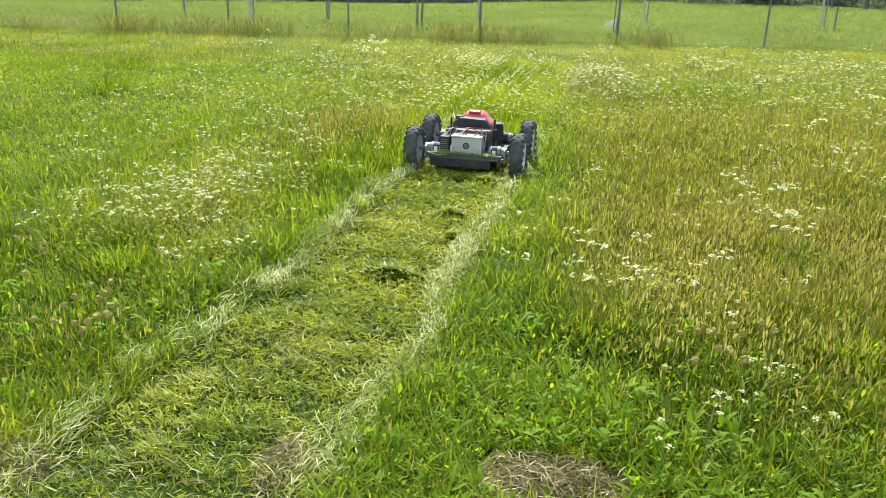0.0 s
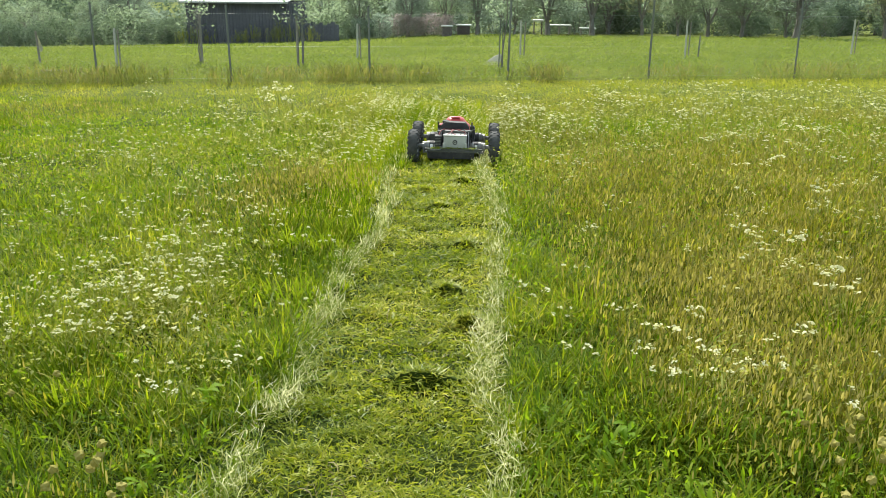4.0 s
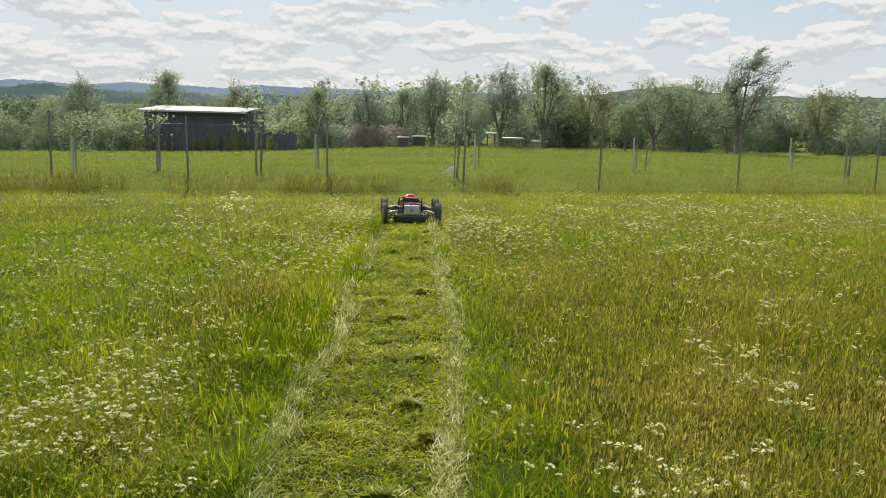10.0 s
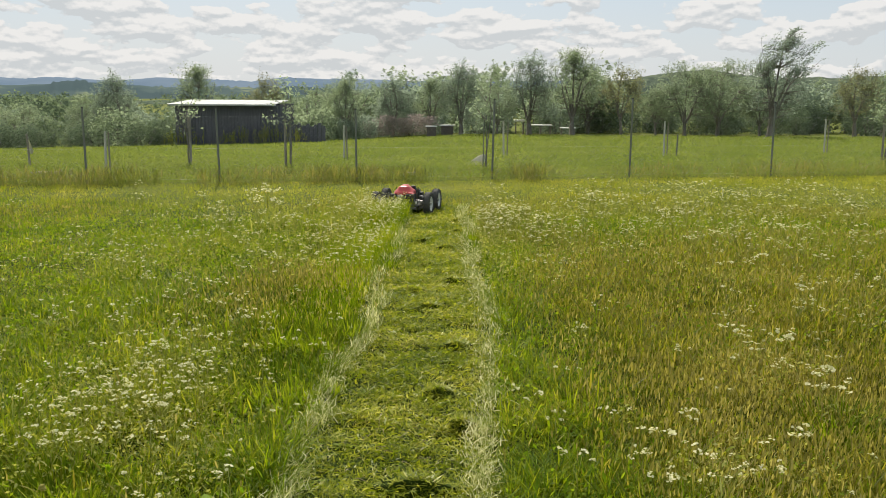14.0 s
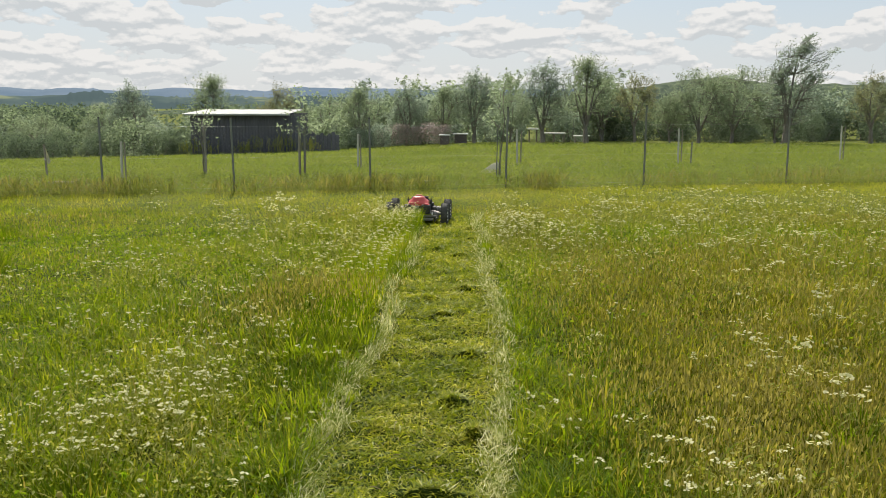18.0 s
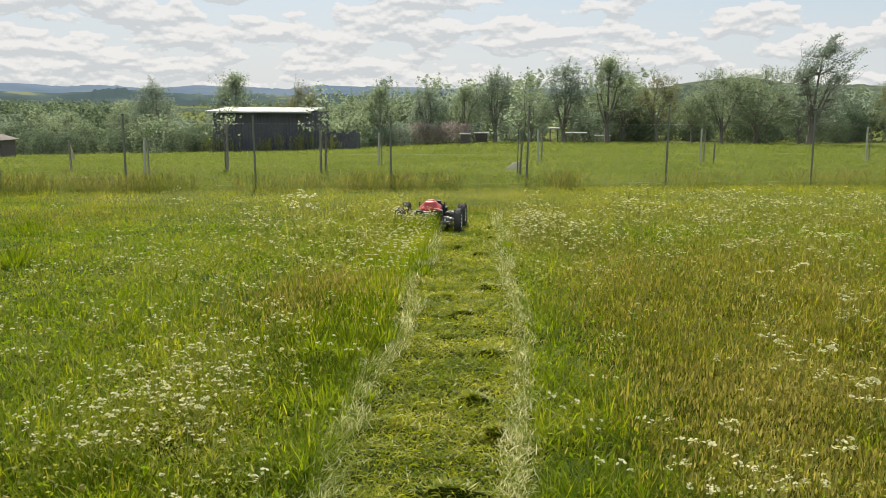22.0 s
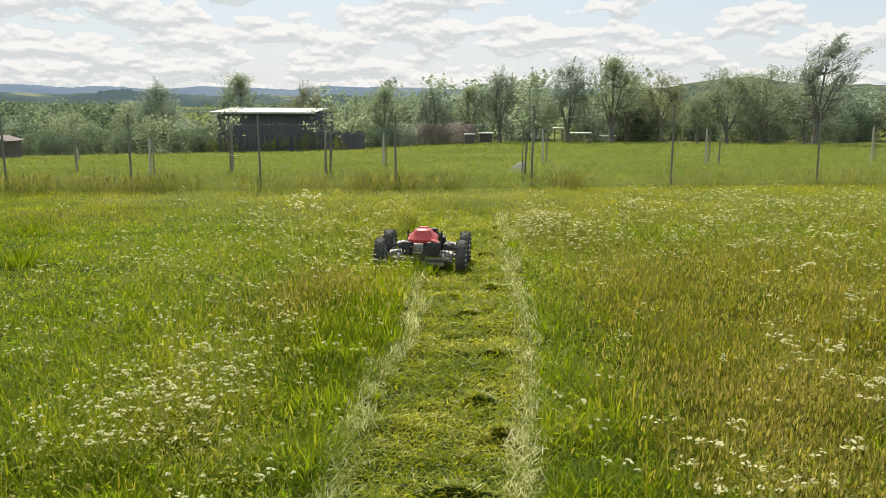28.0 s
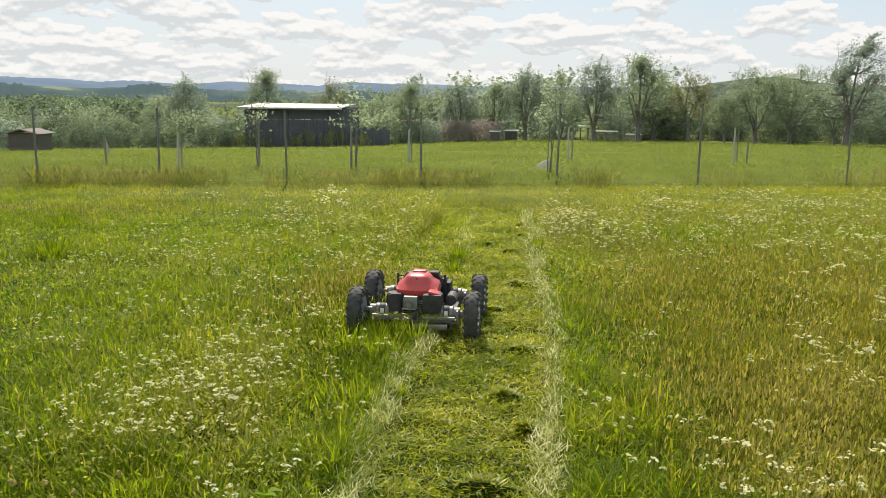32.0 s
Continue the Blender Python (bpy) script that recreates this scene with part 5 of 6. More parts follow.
# ---------------------------------------------------------------- grass
def blade_mesh(x, y, z, h, w, yaw, lean, bow, prof, face=None):
    """Blades as tapering ribbons. prof: (height share, width share) below the tip. lean, bow: sideways run of the tip and extra droop."""
    n, k = len(x), len(prof)
    dx, dy = np.cos(yaw), np.sin(yaw)
    fa = yaw + np.pi / 2 if face is None else face
    sx, sy = np.cos(fa), np.sin(fa)
    V = np.empty((n, 2 * k + 1, 3), np.float32)
    for i, (t, ww) in enumerate(list(prof) + [(1.0, 0.0)]):
        run = h * (lean * t + bow * t * t)
        up = h * t * np.sqrt(np.clip(1 - (lean * 0.8 + bow * 0.6 * t) ** 2, 0.05, 1))
        cx, cy, cz = x + dx * run, y + dy * run, z + up
        if i < k:
            for j, s in ((0, -0.5), (1, 0.5)):
                V[:, 2 * i + j, 0] = cx + sx * w * ww * s
                V[:, 2 * i + j, 1] = cy + sy * w * ww * s
                V[:, 2 * i + j, 2] = cz
        else:
            V[:, 2 * k, 0], V[:, 2 * k, 1], V[:, 2 * k, 2] = cx, cy, cz
    one, sizes = [], []
    for i in range(k - 1):
        one += [2 * i, 2 * i + 1, 2 * i + 3, 2 * i + 2]
        sizes.append(4)
    one += [2 * k - 2, 2 * k - 1, 2 * k]
    sizes.append(3)
    F = (np.array(one)[None] + (np.arange(n) * (2 * k + 1))[:, None]).ravel()
    return V.reshape(-1, 3), F, np.tile(sizes, n)


def joined(meshes):
    V, F, S, o = [], [], [], 0
    for v, f, s in meshes:
        V.append(v)
        F.append(f + o)
        S.append(s)
        o += len(v)
    return np.concatenate(V), np.concatenate(F), np.concatenate(S)


BLADE3, BLADE2, BLADE1 = ((0, 0.7), (0.35, 1.0), (0.72, 0.7)), ((0, 0.8), (0.5, 0.9)), ((0, 1.0),)
EAR = ((0, 0.35), (0.3, 1.0), (0.75, 0.85))
SPIKE = ((0, 0.22), (0.62, 0.25), (0.70, 1.0), (0.90, 0.85))
LANE_Y0, LANE_Y1, LANE2_Y0 = 4.92, 11.00, 4.35


def lane_mid(y):
    return np.interp(y, [-1, 0.5, 1.2, 2.2, 3.2, 4.5, 8, 11.0], [-0.27, -0.25, -0.225, -0.178, -0.172, -0.17, -0.21, -0.32])


def meadow_height(x, y):
    n = value_noise(x, y, 0.9, 1) * 0.5 + value_noise(x, y, 2.7, 2) * 0.5
    h = np.full_like(x, 0.17)
    h = np.where((x > 0.3) & (y < 8), 0.23, h)
    h = np.where((np.abs(x + 0.3) < 2.4) & (y < 10.2), 0.20, h)
    left = np.clip((-2.0 - x - 0.18 * (7 - y)) / 1.2, 0, 1)
    h = h * (1 - 0.45 * left)
    far = np.clip((y - 10.4 + 0.15 * x) / 1.5, 0, 1)
    h = h * (1 - far) + 0.105 * far
    # a taller herb patch along the uncut edge
    h = h * (1 + 0.95 * np.exp(-(((x + 1.40) / 0.45) ** 2 + ((y - 9.3) / 0.75) ** 2)))
    return h * (0.36 + 0.62 * n)


def goldness(x, y):
    n = value_noise(x, y, 0.7, 5) - 0.5
    right = np.clip((x - 0.28 - 0.35 * np.clip(2.0 - y, 0, 2)) / 0.7, 0, 1) * np.clip((y - 1.0) / 1.6, 0, 1) * np.clip((8.8 - y) / 2.5, 0, 1)
    band = 0.70 * np.clip((x + 4.0) / 3.5, 0.08, 1) * np.clip((y - 9.6) / 1.6, 0, 1) * np.clip((15.5 - y) / 2.0, 0, 1)
    brown = 0.75 * np.exp(-(((x + 1.15) / 0.55) ** 2 + ((y - 5.2) / 0.8) ** 2))
    brown = np.maximum(brown, 0.25 * np.exp(-(((x + 1.0) / 0.35) ** 2 + ((y - 1.35) / 0.3) ** 2)))
    west = np.where((x < 0) & (y < 8.5), 0.25, 1.0)
    return np.clip(np.maximum(np.maximum(right * 0.95, band), brown) + (n * 0.7 + 0.06) * west, 0, 1)


def wedge_sides(y):
    return 0.5 - 0.88 * (y + 0.9), np.maximum(0.2 + 0.57 * (y + 0.5), 0.95 + 0.40 * (y + 0.9))


def wedge(rng, n, y0, y1):
    """Random places in the strip of meadow y0..y1 that widens away from the path."""
    y = rng.uniform(y0, y1, n)
    lo, hi = wedge_sides(y)
    a, b = wedge_sides(y1)
    keep = rng.rand(n) < (hi - lo) / (b - a)
    y, lo, hi = y[keep], lo[keep], hi[keep]
    x = rng.uniform(0, 1, len(y)) * (hi - lo) + lo
    # the dense growth thins out unevenly towards its sides
    stray = rng.rand(len(x)) < 0.22
    x = np.where(stray, x + rng.normal(0, 0.55, len(x)), x)
    return x, y


def in_cut(x, y):
    d = np.abs(x - lane_mid(y))
    lane1 = (d < 0.40) & (y < LANE_Y1) & (y > -1.1)
    lane2 = (x > -1.10) & (x < -0.5) & (y > LANE2_Y0) & (y < 11.0)
    hayp = ((x - 0.75) ** 2 / 0.045 + (y - 0.98) ** 2 / 0.025 < 1)
    return lane1 | lane2 | hayp


def fence_line(x):
    return 14.75 + 0.2 * x


def make_meadow():
    rng = np.random.RandomState(42)
    greens, golds, fars, lawns = [], [], [], []
    # (y range, blades a square metre, width, profile)
    for y0, y1, dens, w, prof in ((-0.2, 0.6, 6600, 0.0048, BLADE3), (0.6, 2.6, 8600, 0.0048, BLADE3), (2.6, 5.2, 5400, 0.0058, BLADE2), (5.2, 9.0, 2900, 0.0066, BLADE2), (9.0, 16.6, 2900, 0.0078, BLADE1)):
        area = (y1 - y0) * float(np.subtract(*wedge_sides(y1)[::-1]))
        x, y = wedge(rng, int(area * dens), y0, y1)
        clump = value_noise(x, y, 7.0, 8) * 0.6 + value_noise(x, y, 2.2, 9) * 0.4
        leafy = np.exp(-((x - 0.9) / 0.5) ** 2 - ((y - 1.1) / 0.45) ** 2)
        keep = ~in_cut(x, y) & (rng.rand(len(x)) < (0.35 + 1.0 * clump) * (1 - 0.25 * leafy)) & (y < fence_line(x) - 0.1)
        x, y, clump = x[keep], y[keep], clump[keep]
        near = np.clip((9.5 - y) / 2, 0, 1)
        h = meadow_height(x, y) * rng.uniform(0.4, 1.35, len(x)) * (1 + near * (1.1 * clump - 0.55)) * (1 - 0.25 * np.clip((2.6 - y) / 1.2, 0, 1))
        yaw = rng.uniform(0, 6.28, len(x))
        lean, bow = rng.uniform(0.05, 0.75, len(x)), rng.uniform(0.0, 1.0, len(x)) ** 1.2 * 1.3
        w = w * rng.uniform(0.6, 1.5, len(x)) * np.where(goldness(x, y) > 0.5, 0.75, 1.0)
        z = ground_z(x, y) - 0.01
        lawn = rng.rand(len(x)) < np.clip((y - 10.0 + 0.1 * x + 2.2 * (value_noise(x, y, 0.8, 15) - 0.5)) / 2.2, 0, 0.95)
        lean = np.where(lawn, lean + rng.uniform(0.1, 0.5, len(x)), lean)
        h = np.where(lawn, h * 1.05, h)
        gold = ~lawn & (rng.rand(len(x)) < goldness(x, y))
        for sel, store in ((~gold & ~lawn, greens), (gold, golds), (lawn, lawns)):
            spike = sel & (rng.rand(len(x)) < (0.16 if store is golds else 0.02)) & (y < 9)
            for s, pf, ww, hh in ((sel & ~spike, prof, 1.0, 1.0), (spike, SPIKE, 1.25, 1.15)):
                if s.any():
                    stiff = 0.55 if pf is SPIKE else 0.7 if store is golds else 1.0
                    store.append(blade_mesh(x[s], y[s], z[s], h[s] * hh, w[s] * ww, yaw[s], lean[s] * stiff, bow[s] * stiff, pf))
    # the meadow goes on, coarser, on both sides and behind
    n = 420000
    x, y = rng.uniform(-19, 17, n), rng.uniform(-7, 17.0, n)
    lo, hi = wedge_sides(y)
    keep = ((x < lo + rng.uniform(0, 0.4, n)) | (x > hi - rng.uniform(0, 0.4, n)) | (y < -0.2 + rng.uniform(0, 0.3, n))) & ~in_cut(x, y) & (y < fence_line(x) - 0.1)
    x, y = x[keep], y[keep]
    n = len(x)
    h = np.maximum(meadow_height(x, y), 0.06) * rng.uniform(0.6, 1.4, n)
    gold = rng.rand(n) < goldness(x, y)
    for sel, store in ((~gold, greens), (gold, golds)):
        m = int(sel.sum())
        store.append(blade_mesh(x[sel], y[sel], ground_z(x[sel], y[sel]) - 0.01, h[sel], 0.019 * rng.uniform(0.6, 1.5, m), rng.uniform(0, 6.28, m), rng.uniform(0.15, 0.75, m), rng.uniform(0, 0.6, m), BLADE1))
    tagged(raw("meadow_grass", *joined(greens), M["green"]), "fresh green unmown meadow grass", "grass", kind="stuff")
    tagged(raw("ripe_meadow_grass", *joined(golds), M["gold"]), "yellowing unmown grass with ripe seed spikes", "grass", kind="stuff")
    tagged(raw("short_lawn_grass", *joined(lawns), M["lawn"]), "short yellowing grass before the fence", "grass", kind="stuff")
    # past the fence: fine leafy turf
    for y0, y1, dens, w in ((10.6, 19, 900, 0.046), (19, 30, 240, 0.068), (30, 46, 90, 0.105)):
        area = (y1 - y0) * float(np.subtract(*wedge_sides(y1)[::-1]))
        x, y = wedge(rng, int(area * dens), y0, y1)
        k = y > fence_line(x) - 0.2 * rng.rand(len(x))
        x, y = x[k], y[k]
        P = np.stack((x, y, ground_z(x, y) + rng.uniform(0, 0.07, len(x)) * (0.5 + value_noise(x, y, 0.9, 13))), -1)
        fars.append(leaf_cards(P, w, rng, droop=-0.45, aspect=0.30, plain=True))
    tagged(raw("far_meadow_grass", *joined(fars), M["far"]), "green pasture grass beyond the fence", "grass", kind="stuff")
    # rank strip along the fence
    n = 30000
    x = rng.uniform(-17, 18, n)
    y = 14.75 + 0.2 * x + rng.normal(0, 0.30, n)
    tuft = 0.6 * value_noise(x, y, 1.6, 14) + 0.4 * value_noise(x, y, 4.5, 17)
    keep = rng.rand(n) < np.clip(3.0 * (tuft - 0.36), 0.03, 1) * np.where(x > 1.5, 0.35, 1)
    x, y, tuft = x[keep], y[keep], tuft[keep]
    h = (0.10 + 0.34 * tuft) * rng.uniform(0.4, 1.2, len(x))
    tagged(raw("fence_grass", *blade_mesh(x, y, ground_z(x, y) - 0.01, h, 0.012 * rng.uniform(0.6, 1.4, len(x)), rng.uniform(0, 6.28, len(x)), rng.uniform(0.05, 0.5, len(x)), rng.uniform(0, 0.6, len(x)), SPIKE), M["rank"]), "tall brownish rank grass along the fence", "grass", kind="stuff")


make_meadow()


# x, y, width and height of the clods of torn turf
CLODS = ((-0.10, 2.36, 0.32, 0.055), (0.02, 4.06, 0.24, 0.05), (0.07, 2.95, 0.15, 0.045), (-0.05, 3.35, 0.18, 0.04), (-0.18, 5.0, 0.20, 0.035), (-0.30, 5.5, 0.16, 0.030), (-0.04, 5.8, 0.28, 0.045), (-0.26, 6.5, 0.18, 0.035), (-0.12, 7.4, 0.26, 0.045), (-0.38, 7.9, 0.16, 0.035), (-0.02, 8.5, 0.24, 0.050), (-0.05, 9.4, 0.22, 0.050))
STRIP, overrun = 0.40, []


def make_lane():
    """Mown lane: stubble and clippings, with flattened pale tracks on both sides."""
    rng = np.random.RandomState(7)
    ms = []
    n = 30000
    y = -1.0 + 12.0 * rng.rand(n) ** 1.35
    x = lane_mid(y) + rng.uniform(-0.40, 0.40, n)
    second = rng.rand(n) < 0.20
    y = np.where(second, rng.uniform(LANE2_Y0, 11.0, n), y)
    x = np.where(second, rng.uniform(-1.11, -0.5, n), x)
    far = np.clip((y + 1) / 11, 0, 1)
    h = rng.uniform(0.012, 0.034, n)
    ms.append(blade_mesh(x, y, ground_z(x, y) - 0.005, h, (0.0035 + 0.006 * far) * rng.uniform(0.7, 1.3, n), rng.uniform(0, 6.28, n), rng.uniform(0.3, 1.0, n), rng.uniform(0, 0.3, n), ((0, 1.0),)))
    # clippings lie crumpled and matted in rows across the lane
    n = 140000
    y = -1.0 + 12.0 * rng.rand(n) ** 1.55
    x = lane_mid(y) + rng.uniform(-0.38, 0.38, n)
    second = rng.rand(n) < 0.18
    y = np.where(second, rng.uniform(LANE2_Y0, 11.0, n), y)
    x = np.where(second, rng.uniform(-1.11, -0.5, n), x)
    far = np.clip((y + 1) / 11, 0, 1)
    mat = np.clip(value_noise(x * 1.4, y * 4.0, 2.6, 20) * 1.7 - 0.45, 0, 1) * 0.6 + 0.4 * value_noise(x, y * 1.6, 15.0, 21)
    keep = rng.rand(n) < np.maximum(0.20 + 0.80 * mat, 0.60 * far) * np.clip(0.35 + 0.6 * (y - 0.4), 0.35, 1)
    for cx, cy, w, hgt in CLODS:
        keep &= ~((((x - cx) / (0.42 * w)) ** 2 + ((y - cy + 0.02) / 0.075) ** 2 < rng.uniform(0.2, 1.3, n)) & (rng.rand(n) < (0.6 if w > 0.3 else 0.4)))
    x, y, far, mat = x[keep], y[keep], far[keep], mat[keep]
    n = len(x)
    z = ground_z(x, y) + 0.004 + 0.060 * mat * rng.rand(n)
    curl = rng.rand(n) < 0.55
    k = curl & (rng.rand(n) < np.where(y > 6, 0.5, 0.75))
    m, g = int(k.sum()), far[k]
    ms.append(strand_mesh(x[k], y[k], z[k] + 0.004, rng.uniform(0.014, 0.036, m) * (1 + 0.9 * g), (0.0028 + 0.0056 * g) * rng.uniform(0.7, 1.3, m), rng.normal(0.1, 0.9, m) + np.pi * (rng.rand(m) < 0.5), rng.normal(0, 1.6, m), rng))
    x, y, z, far, n = x[~curl], y[~curl], z[~curl], far[~curl], int((~curl).sum())
    l = rng.uniform(0.012, 0.030, n) * (1 + 0.8 * far)
    yaw = rng.normal(0.15, 0.85, n) + np.pi * (rng.rand(n) < 0.5)
    ms.append(blade_mesh(x, y, z, l, (0.0042 + 0.0060 * far) * rng.uniform(0.6, 1.4, n), yaw, rng.uniform(0.75, 1.28, n), rng.uniform(-0.75, 0.25, n), ((0, 0.8), (0.5, 1.0))))
    # small matted heaps of clippings, long side across the lane
    for k in range(260):
        cy = -0.5 + 11.3 * rng.rand() ** 1.3
        cx = float(lane_mid(cy)) + rng.uniform(-0.30, 0.28)
        n, top = 80, rng.uniform(0.025, 0.06)
        a, r = rng.uniform(0, 6.28, n), rng.rand(n) ** 0.5
        x, y = cx + rng.uniform(0.07, 0.15) * r * np.cos(a), cy + 0.035 * (1 + 0.1 * cy) * r * np.sin(a)
        ms.append(blade_mesh(x, y, ground_z(x, y) + top * (1 - r * r) * rng.uniform(0.5, 1, n), rng.uniform(0.02, 0.06, n), (0.0030 + 0.0005 * cy) * rng.uniform(0.7, 1.4, n), rng.normal(0, 0.8, n) + np.pi * (rng.rand(n) < 0.5), rng.uniform(0.95, 1.25, n), rng.uniform(-0.5, 0.2, n), BLADE2))
    tagged(raw("mown_grass", *joined(ms), M["mown"]), "short mown stubble covered with fresh clippings", "grass", kind="stuff")
    # pale flattened tracks, their sheen painted into the whitish blade colour
    ms, strips = [], []
    for off, wide, n in ((-0.40, 0.062, 21000), (0.35, 0.060, 14500)):
        y = -1.0 + 11.9 * rng.rand(n) ** 1.15
        x = lane_mid(y) + off + rng.normal(0, wide * 0.6, n) + 0.16 * (value_noise(y, y * 0 + off, 1.3, 25) - 0.5) + 0.07 * (value_noise(y, y * 0 + off, 4.1, 26) - 0.5)
        keep = rng.rand(n) < np.clip(3.6 * value_noise(x * 2.0, y, 6.5, 23) - 1.15, 0.06, 1) * np.clip(0.30 + 0.33 * (y - 0.4), 0.3, 1)
        x, y = x[keep], y[keep]
        n = len(y)
        far = np.clip((y + 1) / 11, 0, 1)
        if off < 0:
            for k in range(int((10.9 - LANE2_Y0) / STRIP)):
                s = (y >= LANE2_Y0 + k * STRIP) & (y < LANE2_Y0 + (k + 1) * STRIP)
                m, g = int(s.sum()), far[s]
                strips.append(blade_mesh(x[s], y[s], ground_z(x[s], y[s]) + rng.uniform(0.0, 0.10, m), rng.uniform(0.015, 0.060, m), (0.0022 + 0.0060 * g) * rng.uniform(0.6, 1.4, m), np.pi / 2 + rng.normal(0, 1.0, m) + np.pi * (rng.rand(m) < 0.4), rng.uniform(0.4, 1.25, m), rng.uniform(-0.35, 0.2, m), BLADE2))
            s = y < LANE2_Y0
            x, y, far, n = x[s], y[s], far[s], int(s.sum())
        ms.append(blade_mesh(x, y, ground_z(x, y) + rng.uniform(0.008, 0.06 + 0.05 * far, n), rng.uniform(0.015, 0.060, n), (0.0018 + 0.0052 * far) * rng.uniform(0.6, 1.4, n), np.pi / 2 + rng.normal(0, 0.9, n) + np.pi * (rng.rand(n) < 0.4), rng.uniform(0.95 - 0.5 * far, 1.25, n), rng.uniform(-0.35, 0.2, n), BLADE2))
    for off, n in ((-0.42, 8200), (0.35, 7600)):
        y = -0.8 + 11.6 * rng.rand(n) ** 1.2
        if off < 0:
            y = y[y < LANE2_Y0 - 0.1]
            n = len(y)
        x = lane_mid(y) + off + rng.normal(0, 0.050, n) + 0.16 * (value_noise(y, y * 0 + off, 1.3, 25) - 0.5)
        k = rng.rand(n) < np.clip(3.0 * value_noise(x * 2.0, y, 5.0, 27) - 0.9, 0.1, 1)
        x, y, n = x[k], y[k], int(k.sum())
        ms.append(strand_mesh(x, y, ground_z(x, y) + rng.uniform(0.010, 0.075, n), rng.uniform(0.03, 0.09, n), (0.0018 + 0.0004 * np.clip(y, 0, 9)) * rng.uniform(0.7, 1.4, n), np.pi / 2 + rng.normal(0, 0.45, n) + np.pi * (rng.rand(n) < 0.4), rng.normal(0, 0.9, n), rng, 0.10, 0.15))
    tagged(raw("flattened_grass", *joined(ms), M["pale"]), "pale grass flattened by wheels beside the mown lane, its sheen painted white", "grass", kind="stuff")
    # the stretch of track that the mower runs over again on its way back
    for k, q in enumerate(strips):
        y0 = LANE2_Y0 + (k + 0.5) * STRIP
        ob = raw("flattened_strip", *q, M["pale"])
        tagged(ob, "strip of pale flattened grass along the mown lane", "grass", "strips of flattened grass", kind="stuff")
        overrun.append((ob, y0))
    # dry hay left from an older cut
    ms = []
    for cx, cy, rx, ry, n in ((0.76, 0.99, 0.24, 0.14, 1700), (0.00, 0.92, 0.075, 0.14, 340), (-0.76, 0.72, 0.15, 0.11, 800), (-0.40, 0.70, 0.42, 0.34, 260), (-0.25, 1.5, 0.25, 0.4, 160), (-0.2, 2.6, 0.25, 0.6, 120)):
        a, r = rng.uniform(0, 6.28, n), rng.rand(n) ** 0.6
        x, y = cx + rx * r * np.cos(a), cy + ry * r * np.sin(a)
        z = 0.012 + 0.075 * (1 - r) * rng.rand(n)
        ms.append(strand_mesh(x, y, z, rng.uniform(0.03, 0.10, n) * (1.0 if cx > 0.5 else 0.7), 0.0036 * rng.uniform(0.6, 1.3, n), rng.uniform(0, 6.28, n), rng.normal(0, 0.8, n), rng))
    tagged(raw("dry_hay", *joined(ms), M["hay"]), "loose dry brown hay lying on the ground", "hay", kind="stuff")
    # torn turf: clods standing up from the cut, steep towards the near side
    r3 = random.Random(12)
    for cx, cy, w, hgt in CLODS:
        turf = empty("torn_turf", (cx, cy, float(ground_z(cx, cy))))
        tagged(turf, "dark clod of torn turf in the mown lane", "turf", "torn turf clods")
        bm = bmesh.new()
        bmesh.ops.create_icosphere(bm, subdivisions=4, radius=1.0)
        for v in bm.verts:
            x, y, z = v.co
            k = 1 + 0.45 * noise.noise(v.co * 2.2 + Vector((cx * 9, cy * 3, 0))) + 0.16 * noise.noise(v.co * 7.0 + Vector((cy * 9, 0, cx)))
            front = 0.45 if y < 0 else 1.5
            v.co = Vector((x * w * 0.5 * k, y * 0.055 * front * k, max(z, -0.2) * hgt * 1.1 * k))
        part("clod", bm, M["soil"], turf, "dark earthy clod")
        n = 620
        a, r = rng.uniform(0, 6.28, n), rng.uniform(0.1, 1.15, n)
        x, y = w / 2 * r * np.cos(a), r * np.where(rng.rand(n) < 0.62, 0.065, -0.045) * np.abs(np.sin(a)) + 0.008
        tagged(raw("tuft", *blade_mesh(x, y, hgt * 1.3 * np.clip(1 - r * r, 0.05, 1) * rng.uniform(0.6, 1.1, n), rng.uniform(0.02, 0.055, n), (0.004 + 0.0006 * cy) * rng.uniform(0.7, 1.5, n), rng.uniform(0, 6.28, n), rng.uniform(1.0, 1.28, n), rng.uniform(-0.3, 0.1, n), BLADE2), M["mown"], turf), kind="stuff")


make_lane()


# ---------------------------------------------------------------- flowers and weeds
def umbel(V, F, c, r, rng, dome=0.5):
    """A flat flower head: a cluster of little faceted florets."""
    n = max(8, int(r / 0.0026))
    for k in range(n):
        a, q = rng.uniform(0, 6.28), r * math.sqrt(rng.uniform(0, 1))
        p = (c[0] + q * math.cos(a), c[1] + q * math.sin(a), c[2] - dome * q * q / r + rng.uniform(-.003, .003))
        s = r * rng.uniform(0.28, 0.46)
        i = len(V)
        m = 5
        u = Vector((rng.gauss(0, 0.4), rng.gauss(0, 0.4), 1.0)).normalized()
        e = u.orthogonal().normalized()
        f = u.cross(e)
        V.append(tuple(Vector(p) + u * (s * 0.15)))
        for j in range(m):
            t = 2 * math.pi * j / m + a
            V.append(tuple(Vector(p) + e * (s * math.cos(t)) + f * (s * math.sin(t))))
        for j in range(m):
            F.append((i, i + 1 + j, i + 1 + (j + 1) % m))


